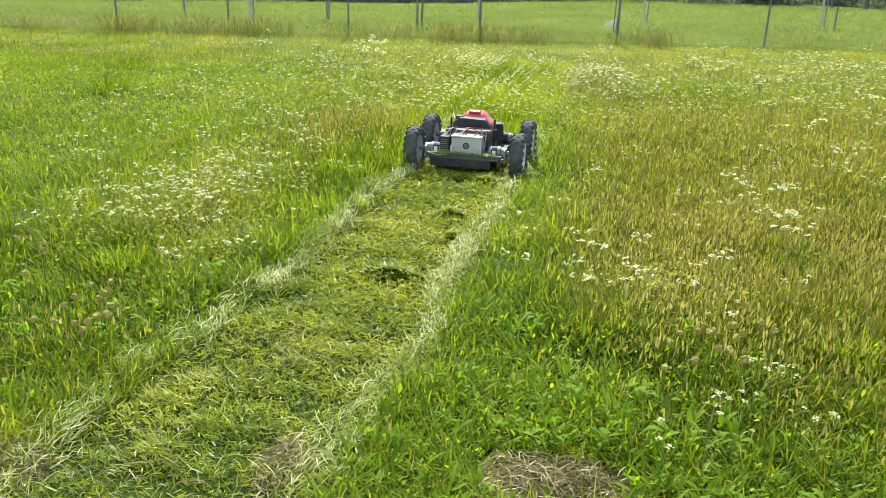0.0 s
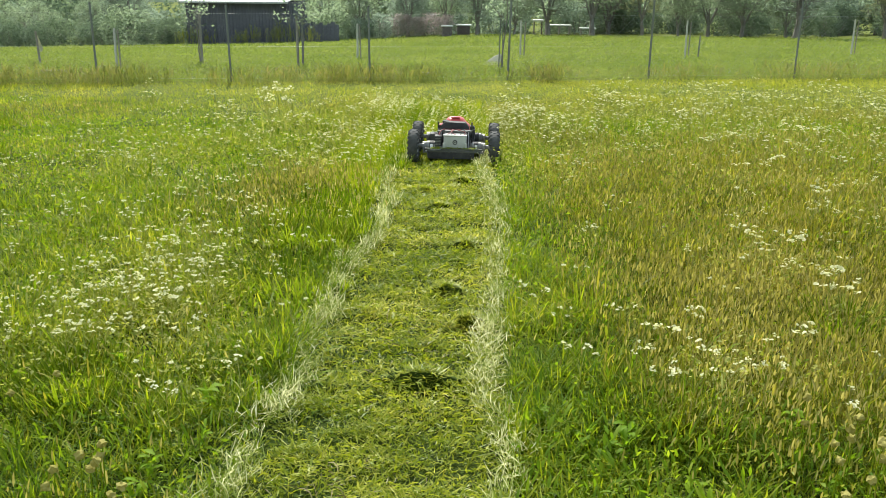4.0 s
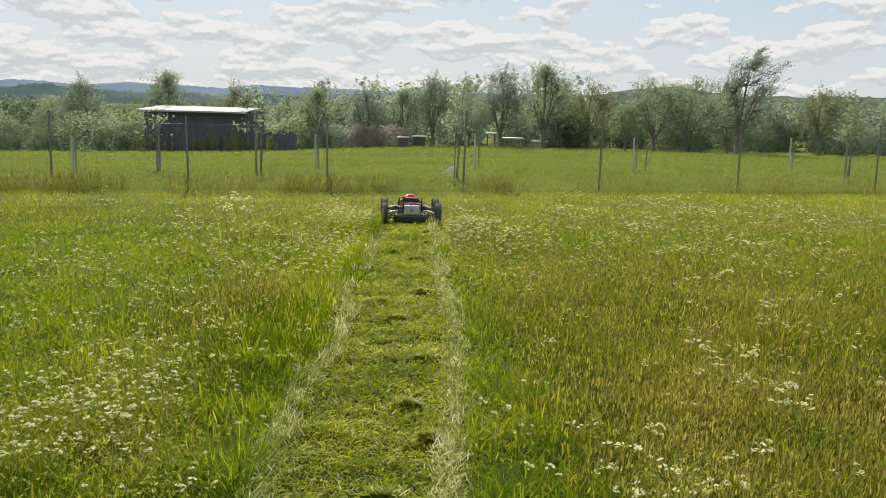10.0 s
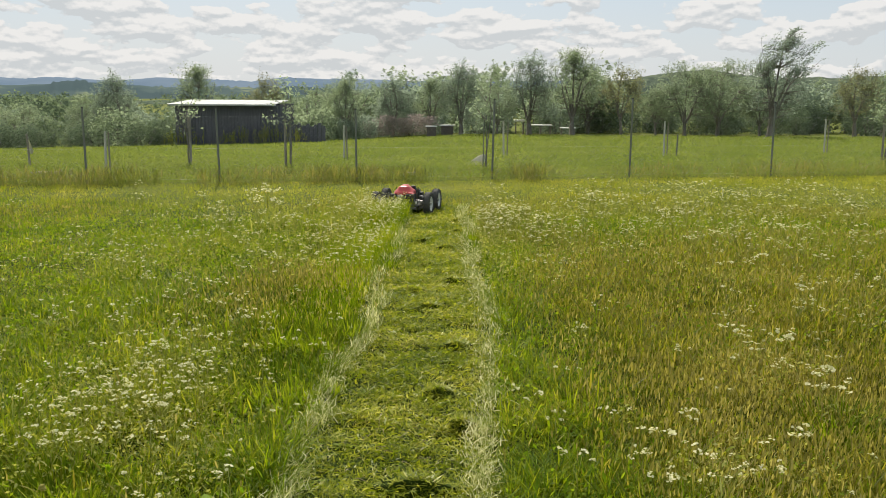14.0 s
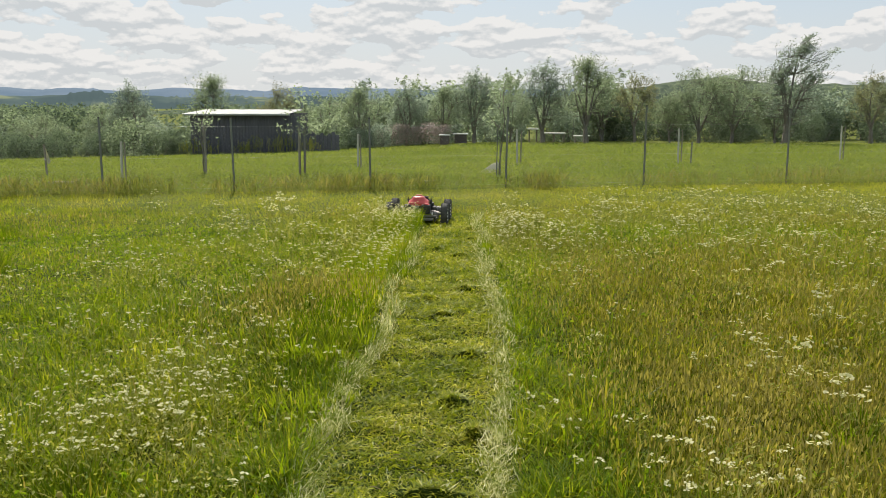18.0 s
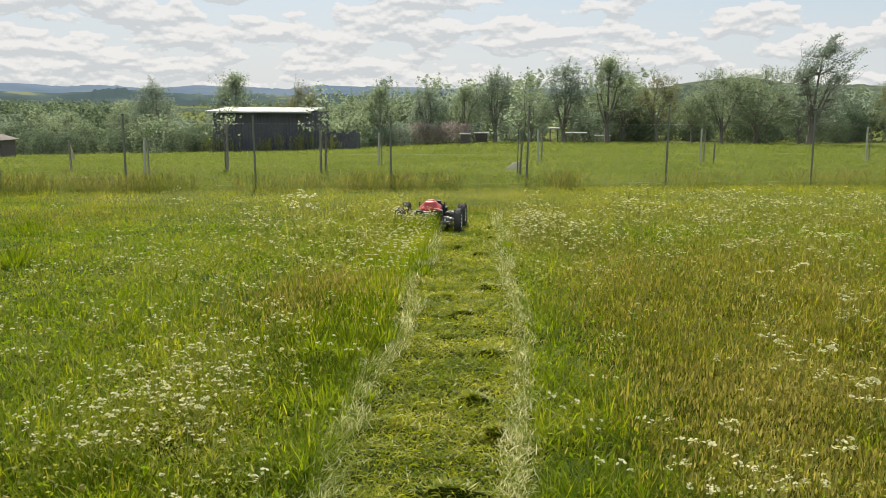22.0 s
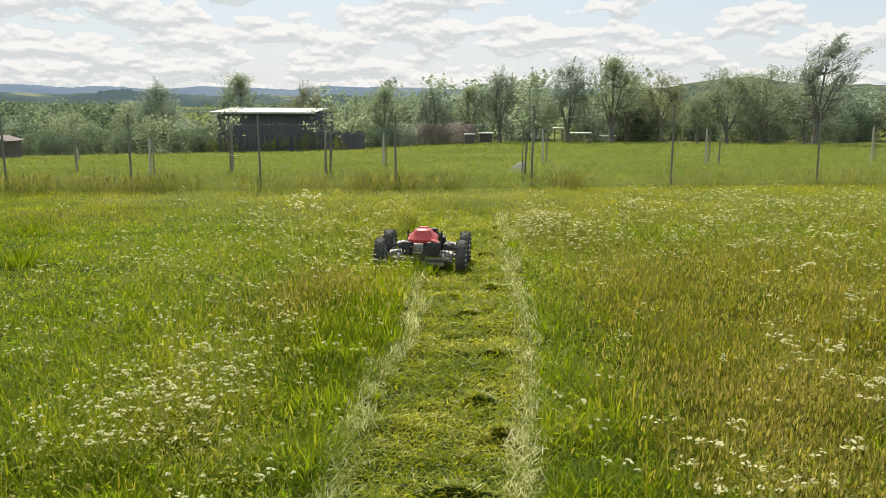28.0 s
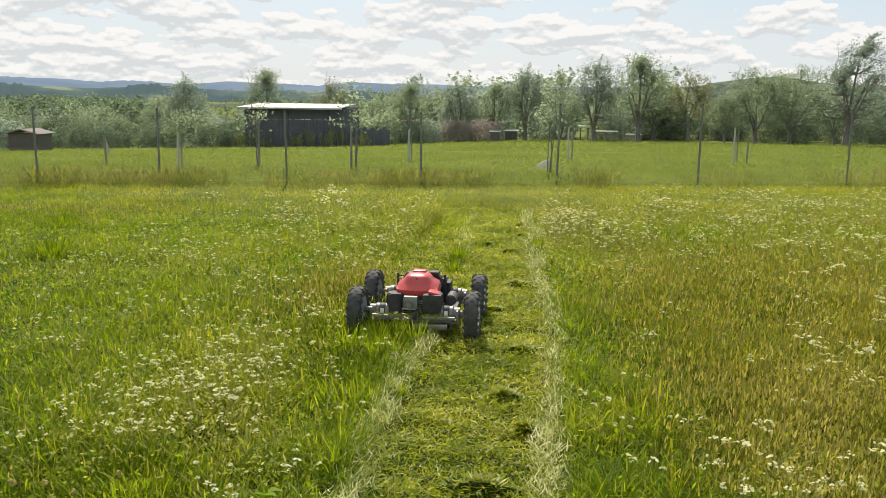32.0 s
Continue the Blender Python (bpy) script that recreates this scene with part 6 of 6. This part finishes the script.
def stalk(V, F, a, b, r):
    i = len(V)
    for p, q in ((a, r), (b, r * 0.7)):
        for j in range(3):
            t = 2.094 * j
            V.append((p[0] + q * math.cos(t), p[1] + q * math.sin(t), p[2]))
    for j in range(3):
        F.append((i + j, i + (j + 1) % 3, i + 3 + (j + 1) % 3, i + 3 + j))


def flat(F):
    return np.array([i for f in F for i in f]), np.array([len(f) for f in F])


def yarrow_kind(seed, h, heads, r, thick=1.0):
    rng = random.Random(seed)
    pl = empty("yarrow_plant")
    tagged(pl, "white flat-topped yarrow in flower among meadow grass", "wildflower", "yarrow plants")
    sv, sf, uv, uf = [], [], [], []
    fork = (rng.uniform(-.02, .02), rng.uniform(-.02, .02), h * 0.62)
    stalk(sv, sf, (0, 0, -0.02), fork, 0.0019 * thick)
    for k in range(heads):
        a = rng.uniform(0, 6.28)
        tip = (fork[0] + rng.uniform(.01, .075) * math.cos(a), fork[1] + rng.uniform(.01, .075) * math.sin(a), h * rng.uniform(0.86, 1.06))
        stalk(sv, sf, fork, tip, 0.0013 * thick)
        hv, hf = [], []
        umbel(hv, hf, tip, r * rng.uniform(0.65, 1.15), rng)
        f, s = flat(hf)
        raw("flower_head", np.array(hv), f, s, M["petal"], pl)
        uf += [tuple(i + len(uv) for i in q) for q in hf]
        uv += hv
    for k in range(7):
        a, z = rng.uniform(0, 6.28), h * rng.uniform(0.1, 0.6)
        b = (0.06 * math.cos(a), 0.06 * math.sin(a), z + 0.04)
        i = len(sv)
        sv += [(0, 0, z), (b[0] * .5 - .0032 * math.sin(a), b[1] * .5 + .0032 * math.cos(a), z + .028), b, (b[0] * .5 + .0032 * math.sin(a), b[1] * .5 - .0032 * math.cos(a), z + .028)]
        sf.append((i, i + 1, i + 2, i + 3))
    f, s = flat(sf)
    raw("stem", np.array(sv), f, s, M["herb"], pl)
    return pl, (np.array(sv), sf, np.array(uv), uf)


# x, y, spread x, spread y, heads
SMALL_BLOOMS = [
    (-1.48, 2.64, 0.18, 0.20, 80), (-1.17, 2.81, 0.18, 0.22, 100), (-1.18, 3.57, 0.15, 0.18, 80), (-1.45, 3.24, 0.22, 0.20, 70), (-1.52, 2.24, 0.12, 0.14, 32), (-0.90, 2.27, 0.14, 0.14, 24),
    (-2.25, 3.57, 0.35, 0.35, 34), (-2.63, 5.75, 0.25, 0.50, 64), (-2.51, 7.12, 0.30, 0.55, 50), (-2.02, 7.55, 0.25, 0.60, 60), (-3.3, 9.4, 0.8, 1.0, 50), (-1.36, 6.49, 0.25, 0.60, 80),
    (-1.05, 7.2, 0.16, 0.74, 110), (-1.15, 9.39, 0.16, 0.55, 90), (-1.85, 4.35, 0.32, 0.35, 50)]
EAST_BLOOMS = [
    (1.73, 9.83, 0.35, 0.45, 70), (3.01, 10.2, 0.60, 0.64, 110), (4.7, 10.2, 0.60, 0.60, 110), (1.28, 7.34, 0.35, 0.45, 40), (2.36, 7.81, 0.55, 0.55, 80), (3.3, 7.1, 0.50, 0.55, 90),
    (0.62, 7.5, 0.22, 0.60, 60), (0.26, 7.68, 0.07, 0.61, 60), (0.45, 8.75, 0.16, 0.55, 80), (5.6, 8.6, 1.0, 0.9, 90), (-3.6, 5.2, 0.7, 0.9, 30), (1.15, 1.3, 0.22, 0.2, 10)]
BROAD_BLOOMS = [
    (2.45, 6.5, 0.30, 0.30, 24), (2.02, 5.64, 0.16, 0.10, 22), (2.76, 5.37, 0.12, 0.14, 18), (2.31, 4.42, 0.14, 0.10, 16), (0.69, 4.03, 0.06, 0.05, 10), (1.35, 3.64, 0.07, 0.06, 16),
    (1.62, 3.72, 0.08, 0.07, 18), (1.52, 3.32, 0.07, 0.07, 14), (1.80, 3.57, 0.10, 0.08, 24), (1.72, 2.92, 0.05, 0.05, 12), (0.77, 2.80, 0.05, 0.07, 12), (1.11, 2.62, 0.06, 0.05, 10),
    (0.88, 2.40, 0.08, 0.05, 14), (1.05, 2.40, 0.09, 0.06, 20), (0.93, 2.20, 0.10, 0.06, 14), (1.32, 2.24, 0.06, 0.05, 9), (-2.02, 8.93, 0.12, 0.40, 40), (1.7, 1.5, 0.3, 0.25, 10)]


def make_flowers():
    small = [yarrow_kind(100 + i, h, n, r) for i, (h, n, r) in enumerate(((0.22, 4, 0.0135), (0.25, 5, 0.015), (0.20, 3, 0.013), (0.27, 6, 0.012)))]
    broad = [yarrow_kind(110 + i, h, n, r) for i, (h, n, r) in enumerate(((0.25, 4, 0.0155), (0.28, 6, 0.016), (0.24, 4, 0.018)))]
    kinds = small + broad
    rng = random.Random(55)
    used, single = set(), 0
    sv, sf, uv, uf = [], [], [], []
    so = uo = 0
    spots = []
    for patches, first, last, share in ((SMALL_BLOOMS, 0, 3, 3.6), (EAST_BLOOMS, 0, 3, 1.8), (BROAD_BLOOMS, 4, 6, 5.2)):
        for cx, cy, sx, sy, n in patches:
            for _ in range(max(1, int(n / share))):
                wide = 1.5 if first else 1.15
                spots.append((cx + rng.gauss(0, sx * wide), cy + rng.gauss(0, sy * wide), rng.randint(first, last)))
    for _ in range(150):
        spots.append((rng.uniform(-3.4, 3.2), rng.uniform(1.6, 9.5), rng.randint(0, 3)))
    spots = [q for q in spots if q[1] > -0.3 and not bool(in_cut(np.array([q[0]]), np.array([q[1]]))[0])]
    spots.sort(key=lambda q: q[1])
    for x, y, k in spots:
        s = rng.uniform(0.8, 1.15) * (1 + 0.085 * max(0, y - 4.5)) * (1.45 if k > 3 and y > 8 else 1.0)
        m = pose(x, y, float(ground_z(x, y)), rng.uniform(-8, 8), rng.uniform(-8, 8), rng.uniform(0, 360)) @ Matrix.Diagonal((s, s, s, 1))
        if single < 290:
            if k in used:
                copy_thing(kinds[k][0], m)
            else:
                kinds[k][0].matrix_basis = m
                used.add(k)
            single += 1
            continue
        a, af, b, bf = kinds[k][1]
        R, T = np.array(m.to_3x3()), np.array(m.translation)
        sv.append(a @ R.T + T)
        sf += [tuple(i + so for i in f) for f in af]
        so += len(a)
        uv.append(b @ R.T + T)
        uf += [tuple(i + uo for i in f) for f in bf]
        uo += len(b)
    f, s = flat(sf)
    tagged(raw("wildflower_stems", np.concatenate(sv), f, s, M["herb"]), "green stems of distant meadow flowers", "wildflowers", kind="stuff")
    f, s = flat(uf)
    tagged(raw("wildflower_heads", np.concatenate(uv), f, s, M["petal"]), "white flower heads scattered over the meadow", "wildflowers", kind="stuff")


make_flowers()


def make_weeds():
    """Dock, clover seed heads and leafy tufts between the blades."""
    rng = np.random.RandomState(19)
    # broad leaves near the path's start
    ms = []
    for cx, cy, sx, sy, n in ((0.85, 1.6, 0.5, 0.4, 1300), (0.55, 1.05, 0.25, 0.25, 900), (0.95, 0.75, 0.35, 0.25, 900), (1.4, 2.2, 0.5, 0.4, 700), (-1.0, 1.5, 0.35, 0.35, 260), (-0.75, 1.2, 0.2, 0.2, 120), (0.35, 0.75, 0.1, 0.25, 150), (1.6, 1.0, 0.4, 0.3, 260), (-1.6, 2.6, 0.6, 0.6, 160), (0.45, 1.9, 0.12, 0.5, 150)):
        x, y = cx + rng.normal(0, sx, n), cy + rng.normal(0, sy, n)
        k = ~in_cut(x, y)
        x, y = x[k], y[k]
        n = len(x)
        ms.append(blade_mesh(x, y, np.full(n, 0.0) + rng.uniform(0, 0.12, n), rng.uniform(0.022, 0.058, n), rng.uniform(0.006, 0.013, n), rng.uniform(0, 6.28, n), rng.uniform(0.3, 0.8, n), rng.uniform(0, 0.5, n), ((0, 0.25), (0.35, 1.0), (0.7, 0.75))))
    tagged(raw("broad_weeds", *joined(ms), M["weed"]), "broad-leaved green weeds low in the grass", "weeds", kind="stuff")
    # round brown seed heads
    r2 = random.Random(4)
    for gx, gy, n in ((1.13, 1.60, 20), (-0.86, 1.18, 8), (-0.98, 1.34, 9), (-1.35, 1.75, 6)):
        for _ in range(n):
            x, y, h = gx + r2.gauss(0, 0.11), gy + r2.gauss(0, 0.11), r2.uniform(0.21, 0.31)
            pl = empty("clover_head", (x, y, 0))
            tagged(pl, "round brown dried clover seed head on a stem", "seed head", "dried clover heads")
            V, F = [], []
            stalk(V, F, (0, 0, -0.02), (0.01, 0, h), 0.0022)
            f, s = flat(F)
            raw("stem", np.array(V), f, s, M["green"], pl)
            bm = bmesh.new()
            bmesh.ops.create_icosphere(bm, subdivisions=2, radius=0.0120)
            for v in bm.verts:
                v.co *= r2.uniform(0.5, 1.35)
                v.co.z = v.co.z * 1.05 + h
                v.co.x += 0.01
            part("head", bm, M["seedhead"], pl, smooth=False)
    # small leaves of clover and herbs, and seed tufts, between the blades
    x, y = wedge(rng, 120000, -0.2, 9.5)
    keep = ~in_cut(x, y) & (rng.rand(len(x)) < 0.3 + value_noise(x, y, 2.0, 33))
    x, y = x[keep], y[keep]
    P = np.stack((x, y, ground_z(x, y) + rng.uniform(0.25, 0.95, len(x)) * meadow_height(x, y)), -1)
    tagged(raw("meadow_herbs", *leaf_cards(P, (0.020 + 0.0016 * y)[:, None], rng, droop=0.05, aspect=0.42), M["weed"]), "small herb leaves among the meadow grass", "herbs", kind="stuff")
    # ripe ears standing over the yellowing grass
    x, y = wedge(rng, 220000, 0.2, 10.5)
    keep = ~in_cut(x, y) & (rng.rand(len(x)) < goldness(x, y) * np.where(y < 4, 1.0, 0.6) + 0.02)
    xn, yn = wedge(rng, 60000, 0.9, 3.8)
    kn = ~in_cut(xn, yn) & (rng.rand(len(xn)) < goldness(xn, yn) - 0.15)
    x = np.concatenate((x[keep], xn[kn], rng.normal(-1.18, 0.30, 1500)))
    y = np.concatenate((y[keep], yn[kn], rng.normal(5.2, 0.42, 1500)))
    n = len(x)
    tagged(raw("grass_ears", *blade_mesh(x, y, ground_z(x, y) + rng.uniform(0.55, 1.15, n) * meadow_height(x, y), rng.uniform(0.020, 0.044, n), (0.0046 + 0.0007 * y) * rng.uniform(0.7, 1.3, n), rng.uniform(0, 6.28, n), rng.uniform(0.0, 0.35, n), rng.uniform(0, 0.3, n), EAR), M["ear"]), "ripe brownish grass ears over the meadow", "grass", kind="stuff")
    spots = []
    for cx, cy, sx, sy, n in SMALL_BLOOMS + EAST_BLOOMS + BROAD_BLOOMS:
        k = n * (12 if cy > 5 else 10)
        spots.append(np.stack((cx + rng.normal(0, sx * 1.15, k), cy + rng.normal(0, sy * 1.15, k)), -1))
    spots.append(np.stack((rng.normal(-0.45, 1.25, 16000), rng.uniform(5.4, 10.4, 16000)), -1))
    x, y = np.concatenate(spots).T
    keep = ~in_cut(x, y) & (y > -0.2)
    x, y = x[keep], y[keep]
    P = np.stack((x, y, ground_z(x, y) + rng.uniform(0.35, 1.45, len(x)) * meadow_height(x, y)), -1)
    tagged(raw("yarrow_foliage", *leaf_cards(P, (0.015 + 0.0014 * y)[:, None], rng, droop=0.0, aspect=0.5), M["herb"]), "feathery pale green yarrow foliage", "herbs", kind="stuff")
    # tall herbs beside the turning place
    ms = []
    for cx, cy, sx, sy, n in ((-1.30, 8.9, 0.12, 0.40, 300), (-1.16, 9.75, 0.08, 0.28, 420), (-1.35, 9.6, 0.16, 0.55, 300), (-1.3, 8.4, 0.14, 0.6, 300), (-2.0, 8.8, 0.20, 0.40, 160), (0.6, 9.0, 0.22, 0.8, 240)):
        x, y = cx + rng.normal(0, sx, n), cy + rng.normal(0, sy, n)
        k = ~in_cut(x, y)
        x, y = x[k], y[k]
        n = len(x)
        ms.append(blade_mesh(x, y, ground_z(x, y), rng.uniform(0.10, 0.33, n), 0.007 * rng.uniform(0.6, 1.4, n), rng.uniform(0, 6.28, n), rng.uniform(0, 0.4, n), rng.uniform(0, 0.6, n), BLADE2))
        P = np.stack((x, y, ground_z(x, y) + rng.uniform(0.05, 0.29, n)), -1)
        ms.append(leaf_cards(P, 0.032, rng, droop=0.0, aspect=0.5))
    tagged(raw("tall_herbs", *joined(ms), M["herb"]), "tall pale herbs beside the mown lane", "herbs", kind="stuff")
    # taller green clumps
    ms = []
    for cx, cy, r, n, h in ((-0.80, 3.40, 0.30, 420, 0.15), (-4.25, 6.5, 0.18, 320, 0.17), (-4.6, 5.0, 0.15, 260, 0.15), (-0.85, 4.5, 0.16, 220, 0.15), (1.66, 2.92, 0.16, 300, 0.17), (-5.3, 8.5, 0.2, 260, 0.16), (-0.98, 4.10, 0.20, 300, 0.18), (-0.75, 4.02, 0.14, 200, 0.17), (-0.60, 4.22, 0.07, 200, 0.18), (-0.72, 4.28, 0.08, 160, 0.16), (0.13, 7.7, 0.06, 150, 0.17), (0.15, 7.2, 0.05, 110, 0.14), (-0.58, 6.95, 0.05, 130, 0.17), (-0.57, 6.3, 0.05, 110, 0.15), (1.75, 2.15, 0.22, 500, 0.17), (-1.35, 2.2, 0.2, 400, 0.16), (-1.9, 1.75, 0.25, 500, 0.15)):
        a, q = rng.uniform(0, 6.28, n), r * rng.rand(n) ** 0.5
        x, y = cx + q * np.cos(a), cy + q * np.sin(a)
        ms.append(blade_mesh(x, y, ground_z(x, y), h * rng.uniform(0.5, 1.2, n), 0.0065 * rng.uniform(0.6, 1.4, n), a + rng.normal(0, 0.4, n), 0.04 + 0.2 * q / r + rng.uniform(0, 0.2, n), rng.uniform(0.05, 0.5, n), BLADE3))
    tagged(raw("grass_clumps", *joined(ms), M["clump"]), "taller dark green grass clumps", "grass", kind="stuff")


make_weeds()


def make_docks():
    """Leafy broad-leaved plants in the near grass, leaf by leaf."""
    rng = random.Random(71)

    def leaf(length, wide, arch):
        V, F, n = [], [], 6
        for i in range(n + 1):
            t = i / n
            w = wide * math.sin(math.pi * min(1, 0.06 + 0.94 * t) ** 0.8) * (1 + 0.18 * (-1) ** i)
            y, z = length * (t - 0.25 * arch * t * t), length * (0.75 * t - arch * t * t)
            V += [(-w / 2, y, z + 0.18 * w), (0, y, z), (w / 2, y, z + 0.18 * w)]
            if i:
                a = 3 * i
                F += [(a - 3, a - 2, a + 1, a), (a - 2, a - 1, a + 2, a + 1)]
        f, s = flat(F)
        return np.array(V), f, s

    kinds = []
    for k in range(4):
        pl = empty("broad_leaved_weed")
        tagged(pl, "low broad-leaved green weed in the meadow grass", "weed", "broad-leaved weeds")
        for i in range(11):
            L = rng.uniform(0.045, 0.085)
            V, f, s = leaf(L, L * rng.uniform(0.26, 0.40), rng.uniform(0.2, 0.8))
            ob = raw("leaf", V, f, s, M["dock"], pl, smooth=True)
            ob.matrix_basis = pose(rng.uniform(-.02, .02), rng.uniform(-.02, .02), rng.uniform(0.03, 0.15), rng.uniform(-20, 35), 0, i * 33 + rng.uniform(-20, 20))
        kinds.append(pl)
    used = set()
    for cx, cy, sx, sy, n in ((0.70, 1.25, 0.26, 0.16, 30), (1.05, 1.05, 0.26, 0.16, 26), (1.30, 1.5, 0.28, 0.20, 14), (0.75, 1.75, 0.25, 0.2, 10), (-1.0, 1.45, 0.20, 0.22, 14), (-1.5, 1.8, 0.35, 0.25, 12)):
        for _ in range(n):
            x, y = cx + rng.gauss(0, sx), cy + rng.gauss(0, sy)
            if bool(in_cut(np.array([x]), np.array([y]))[0]):
                continue
            s = rng.uniform(0.6, 1.0)
            k = rng.randrange(4)
            m = pose(x, y, 0, 0, 0, rng.uniform(0, 360)) @ Matrix.Diagonal((s, s, s, 1))
            if k in used:
                copy_thing(kinds[k], m)
            else:
                kinds[k].matrix_basis = m
                used.add(k)


make_docks()
make_shed_side()


# ---------------------------------------------------------------- grass that the mower fells
ROWS_STEP = 0.12
fell = []


def make_felled_rows():
    rng = np.random.RandomState(61)
    r2 = random.Random(62)

    def row(width, name, tall, dens, herbs, blooms):
        n = int(width * dens)
        x, y = rng.uniform(-width / 2, width / 2, n), rng.uniform(-ROWS_STEP * 0.6, ROWS_STEP * 0.6, n)
        top = empty("grass_row")
        tagged(top, "row of uncut meadow grass before the mower", "grass", name)
        h = rng.uniform(0.05, 0.17, n) * tall * (0.6 + 0.8 * value_noise(x + 5 * rng.rand(), y, 7.0, 8))
        gm = blade_mesh(x, y, np.full(n, -0.005), h, 0.0064 * rng.uniform(0.6, 1.5, n), rng.uniform(0, 6.28, n), rng.uniform(0.05, 0.32, n), rng.uniform(0, 0.42, n), BLADE2)
        tagged(raw("standing_grass", *gm, M["green"], top), kind="stuff")
        k = int(width * dens * herbs)
        P = np.stack((rng.uniform(-width / 2, width / 2, k), rng.uniform(-0.08, 0.08, k), rng.uniform(0.03, 0.15, k) * tall), -1)
        tagged(raw("leafage", *leaf_cards(P, 0.024, rng, droop=0.0, aspect=0.45), M["herb"], top), kind="stuff")
        V, F = [], []
        for _ in range(max(1, int(width * blooms))):
            umbel(V, F, (r2.uniform(-width / 2, width / 2), r2.uniform(-0.07, 0.07), r2.uniform(0.12, 0.21) * tall), r2.uniform(0.010, 0.017), r2)
        f, s = flat(F)
        tagged(raw("bloom", np.array(V), f, s, M["petal"], top, "white flower heads"), kind="stuff")
        return top

    for lane, width, y0, y1 in ((1, 0.78, LANE_Y0, LANE_Y1), (2, 0.52, LANE2_Y0, 10.15)):
        plain = [row(width, "grass rows before the mower", 1.0, 520, 0.10, 3) for _ in range(3)]
        herby = [row(width, "grass rows before the mower", 1.15, 600, 0.36, 16 if lane == 1 else 24) for _ in range(4)]
        tall = [row(width, "grass rows before the mower", 1.6, 640, 0.85, 60) for _ in range(3)] if lane == 2 else herby
        used = set()
        for i in range(int((y1 - y0) / ROWS_STEP)):
            y = y0 + (i + 0.5) * ROWS_STEP
            x = (float(lane_mid(y)) if lane == 1 else -0.92) + r2.uniform(-0.03, 0.03)
            k = r2.choice(plain if r2.random() > (y - 5.0) / 1.8 else tall if y > 8.65 else herby)
            if k in used:
                ob = copy_thing(k, pose(x, y, 0))
            else:
                ob = k
                used.add(k)
            fell.append((ob, lane, x, y))


make_felled_rows()


# ---------------------------------------------------------------- movement
def motions():
    rng = random.Random(3)
    # the mower sways a little on the turf
    rows, t = [], 0.0
    times = sorted({r[0] for r in DRIVE} | {k * 0.5 for k in range(65)})
    for t in times:
        x, y, a = drive_at(t)
        rows.append((t, pose(x, y, float(ground_z(x, y)), rng.uniform(-0.8, 0.8), rng.uniform(-0.8, 0.8), a)))
    walk(mower, rows)
    # wheels roll with the ground that passes under each side
    steps = [k * 0.2 for k in range(161)]
    for w in wheels:
        wx, wy = w.location.x, w.location.y
        ang, out, last = 0.0, [], None
        for t in steps:
            x, y, a = drive_at(t)
            c, s = math.cos(radians(a)), math.sin(radians(a))
            px, py = x + c * wx - s * wy, y + s * wx + c * wy
            if last:
                ang -= ((px - last[0]) * -s + (py - last[1]) * c) / WHEEL_R
            last = (px, py)
            out.append((t, pose(wx, wy, WHEEL_R, math.degrees(ang))))
        walk(w, out)
    # the old track is pressed into the turf where the mower comes back over it
    for ob, y in overrun:
        hit = next((float(t) for t in np.arange(16, 32, 0.05) if drive_at(t)[1] - 0.30 <= y), None)
        if hit is None or hit > 31.2:
            continue
        walk(ob, [(0, pose(0, 0, 0)), (hit - 0.1, pose(0, 0, 0)), (hit + 0.5, pose(0, 0, -0.065)), (32, pose(0, 0, -0.065))])
    # grass goes down as the deck reaches it
    for ob, lane, x, y in fell:
        ts = np.arange(0, 32.01, 0.05)
        hit = 31.9
        for t in ts:
            px, py, a = drive_at(t)
            if (lane == 1 and t < 10.6 and py + 0.26 >= y) or (lane == 2 and t > 13.5 and py - 0.26 <= y):
                hit = float(t)
                break
        else:
            hit = None
        g = float(ground_z(x, y))
        up = pose(x, y, g)
        down = pose(x, y, g - 0.070, -89 if lane == 1 else 89, 0, rng.uniform(-25, 25))
        if hit is None or hit > 31.2:
            walk(ob, [(0, up), (32, up)])
        elif hit < 0.1:
            walk(ob, [(0, down), (32, down)])
        else:
            walk(ob, [(0, up), (max(0.0, hit - 0.12), up), (hit + 0.25, down), (32, down)] if hit > 0.2 else [(0, up), (hit + 0.25, down), (32, down)])


motions()
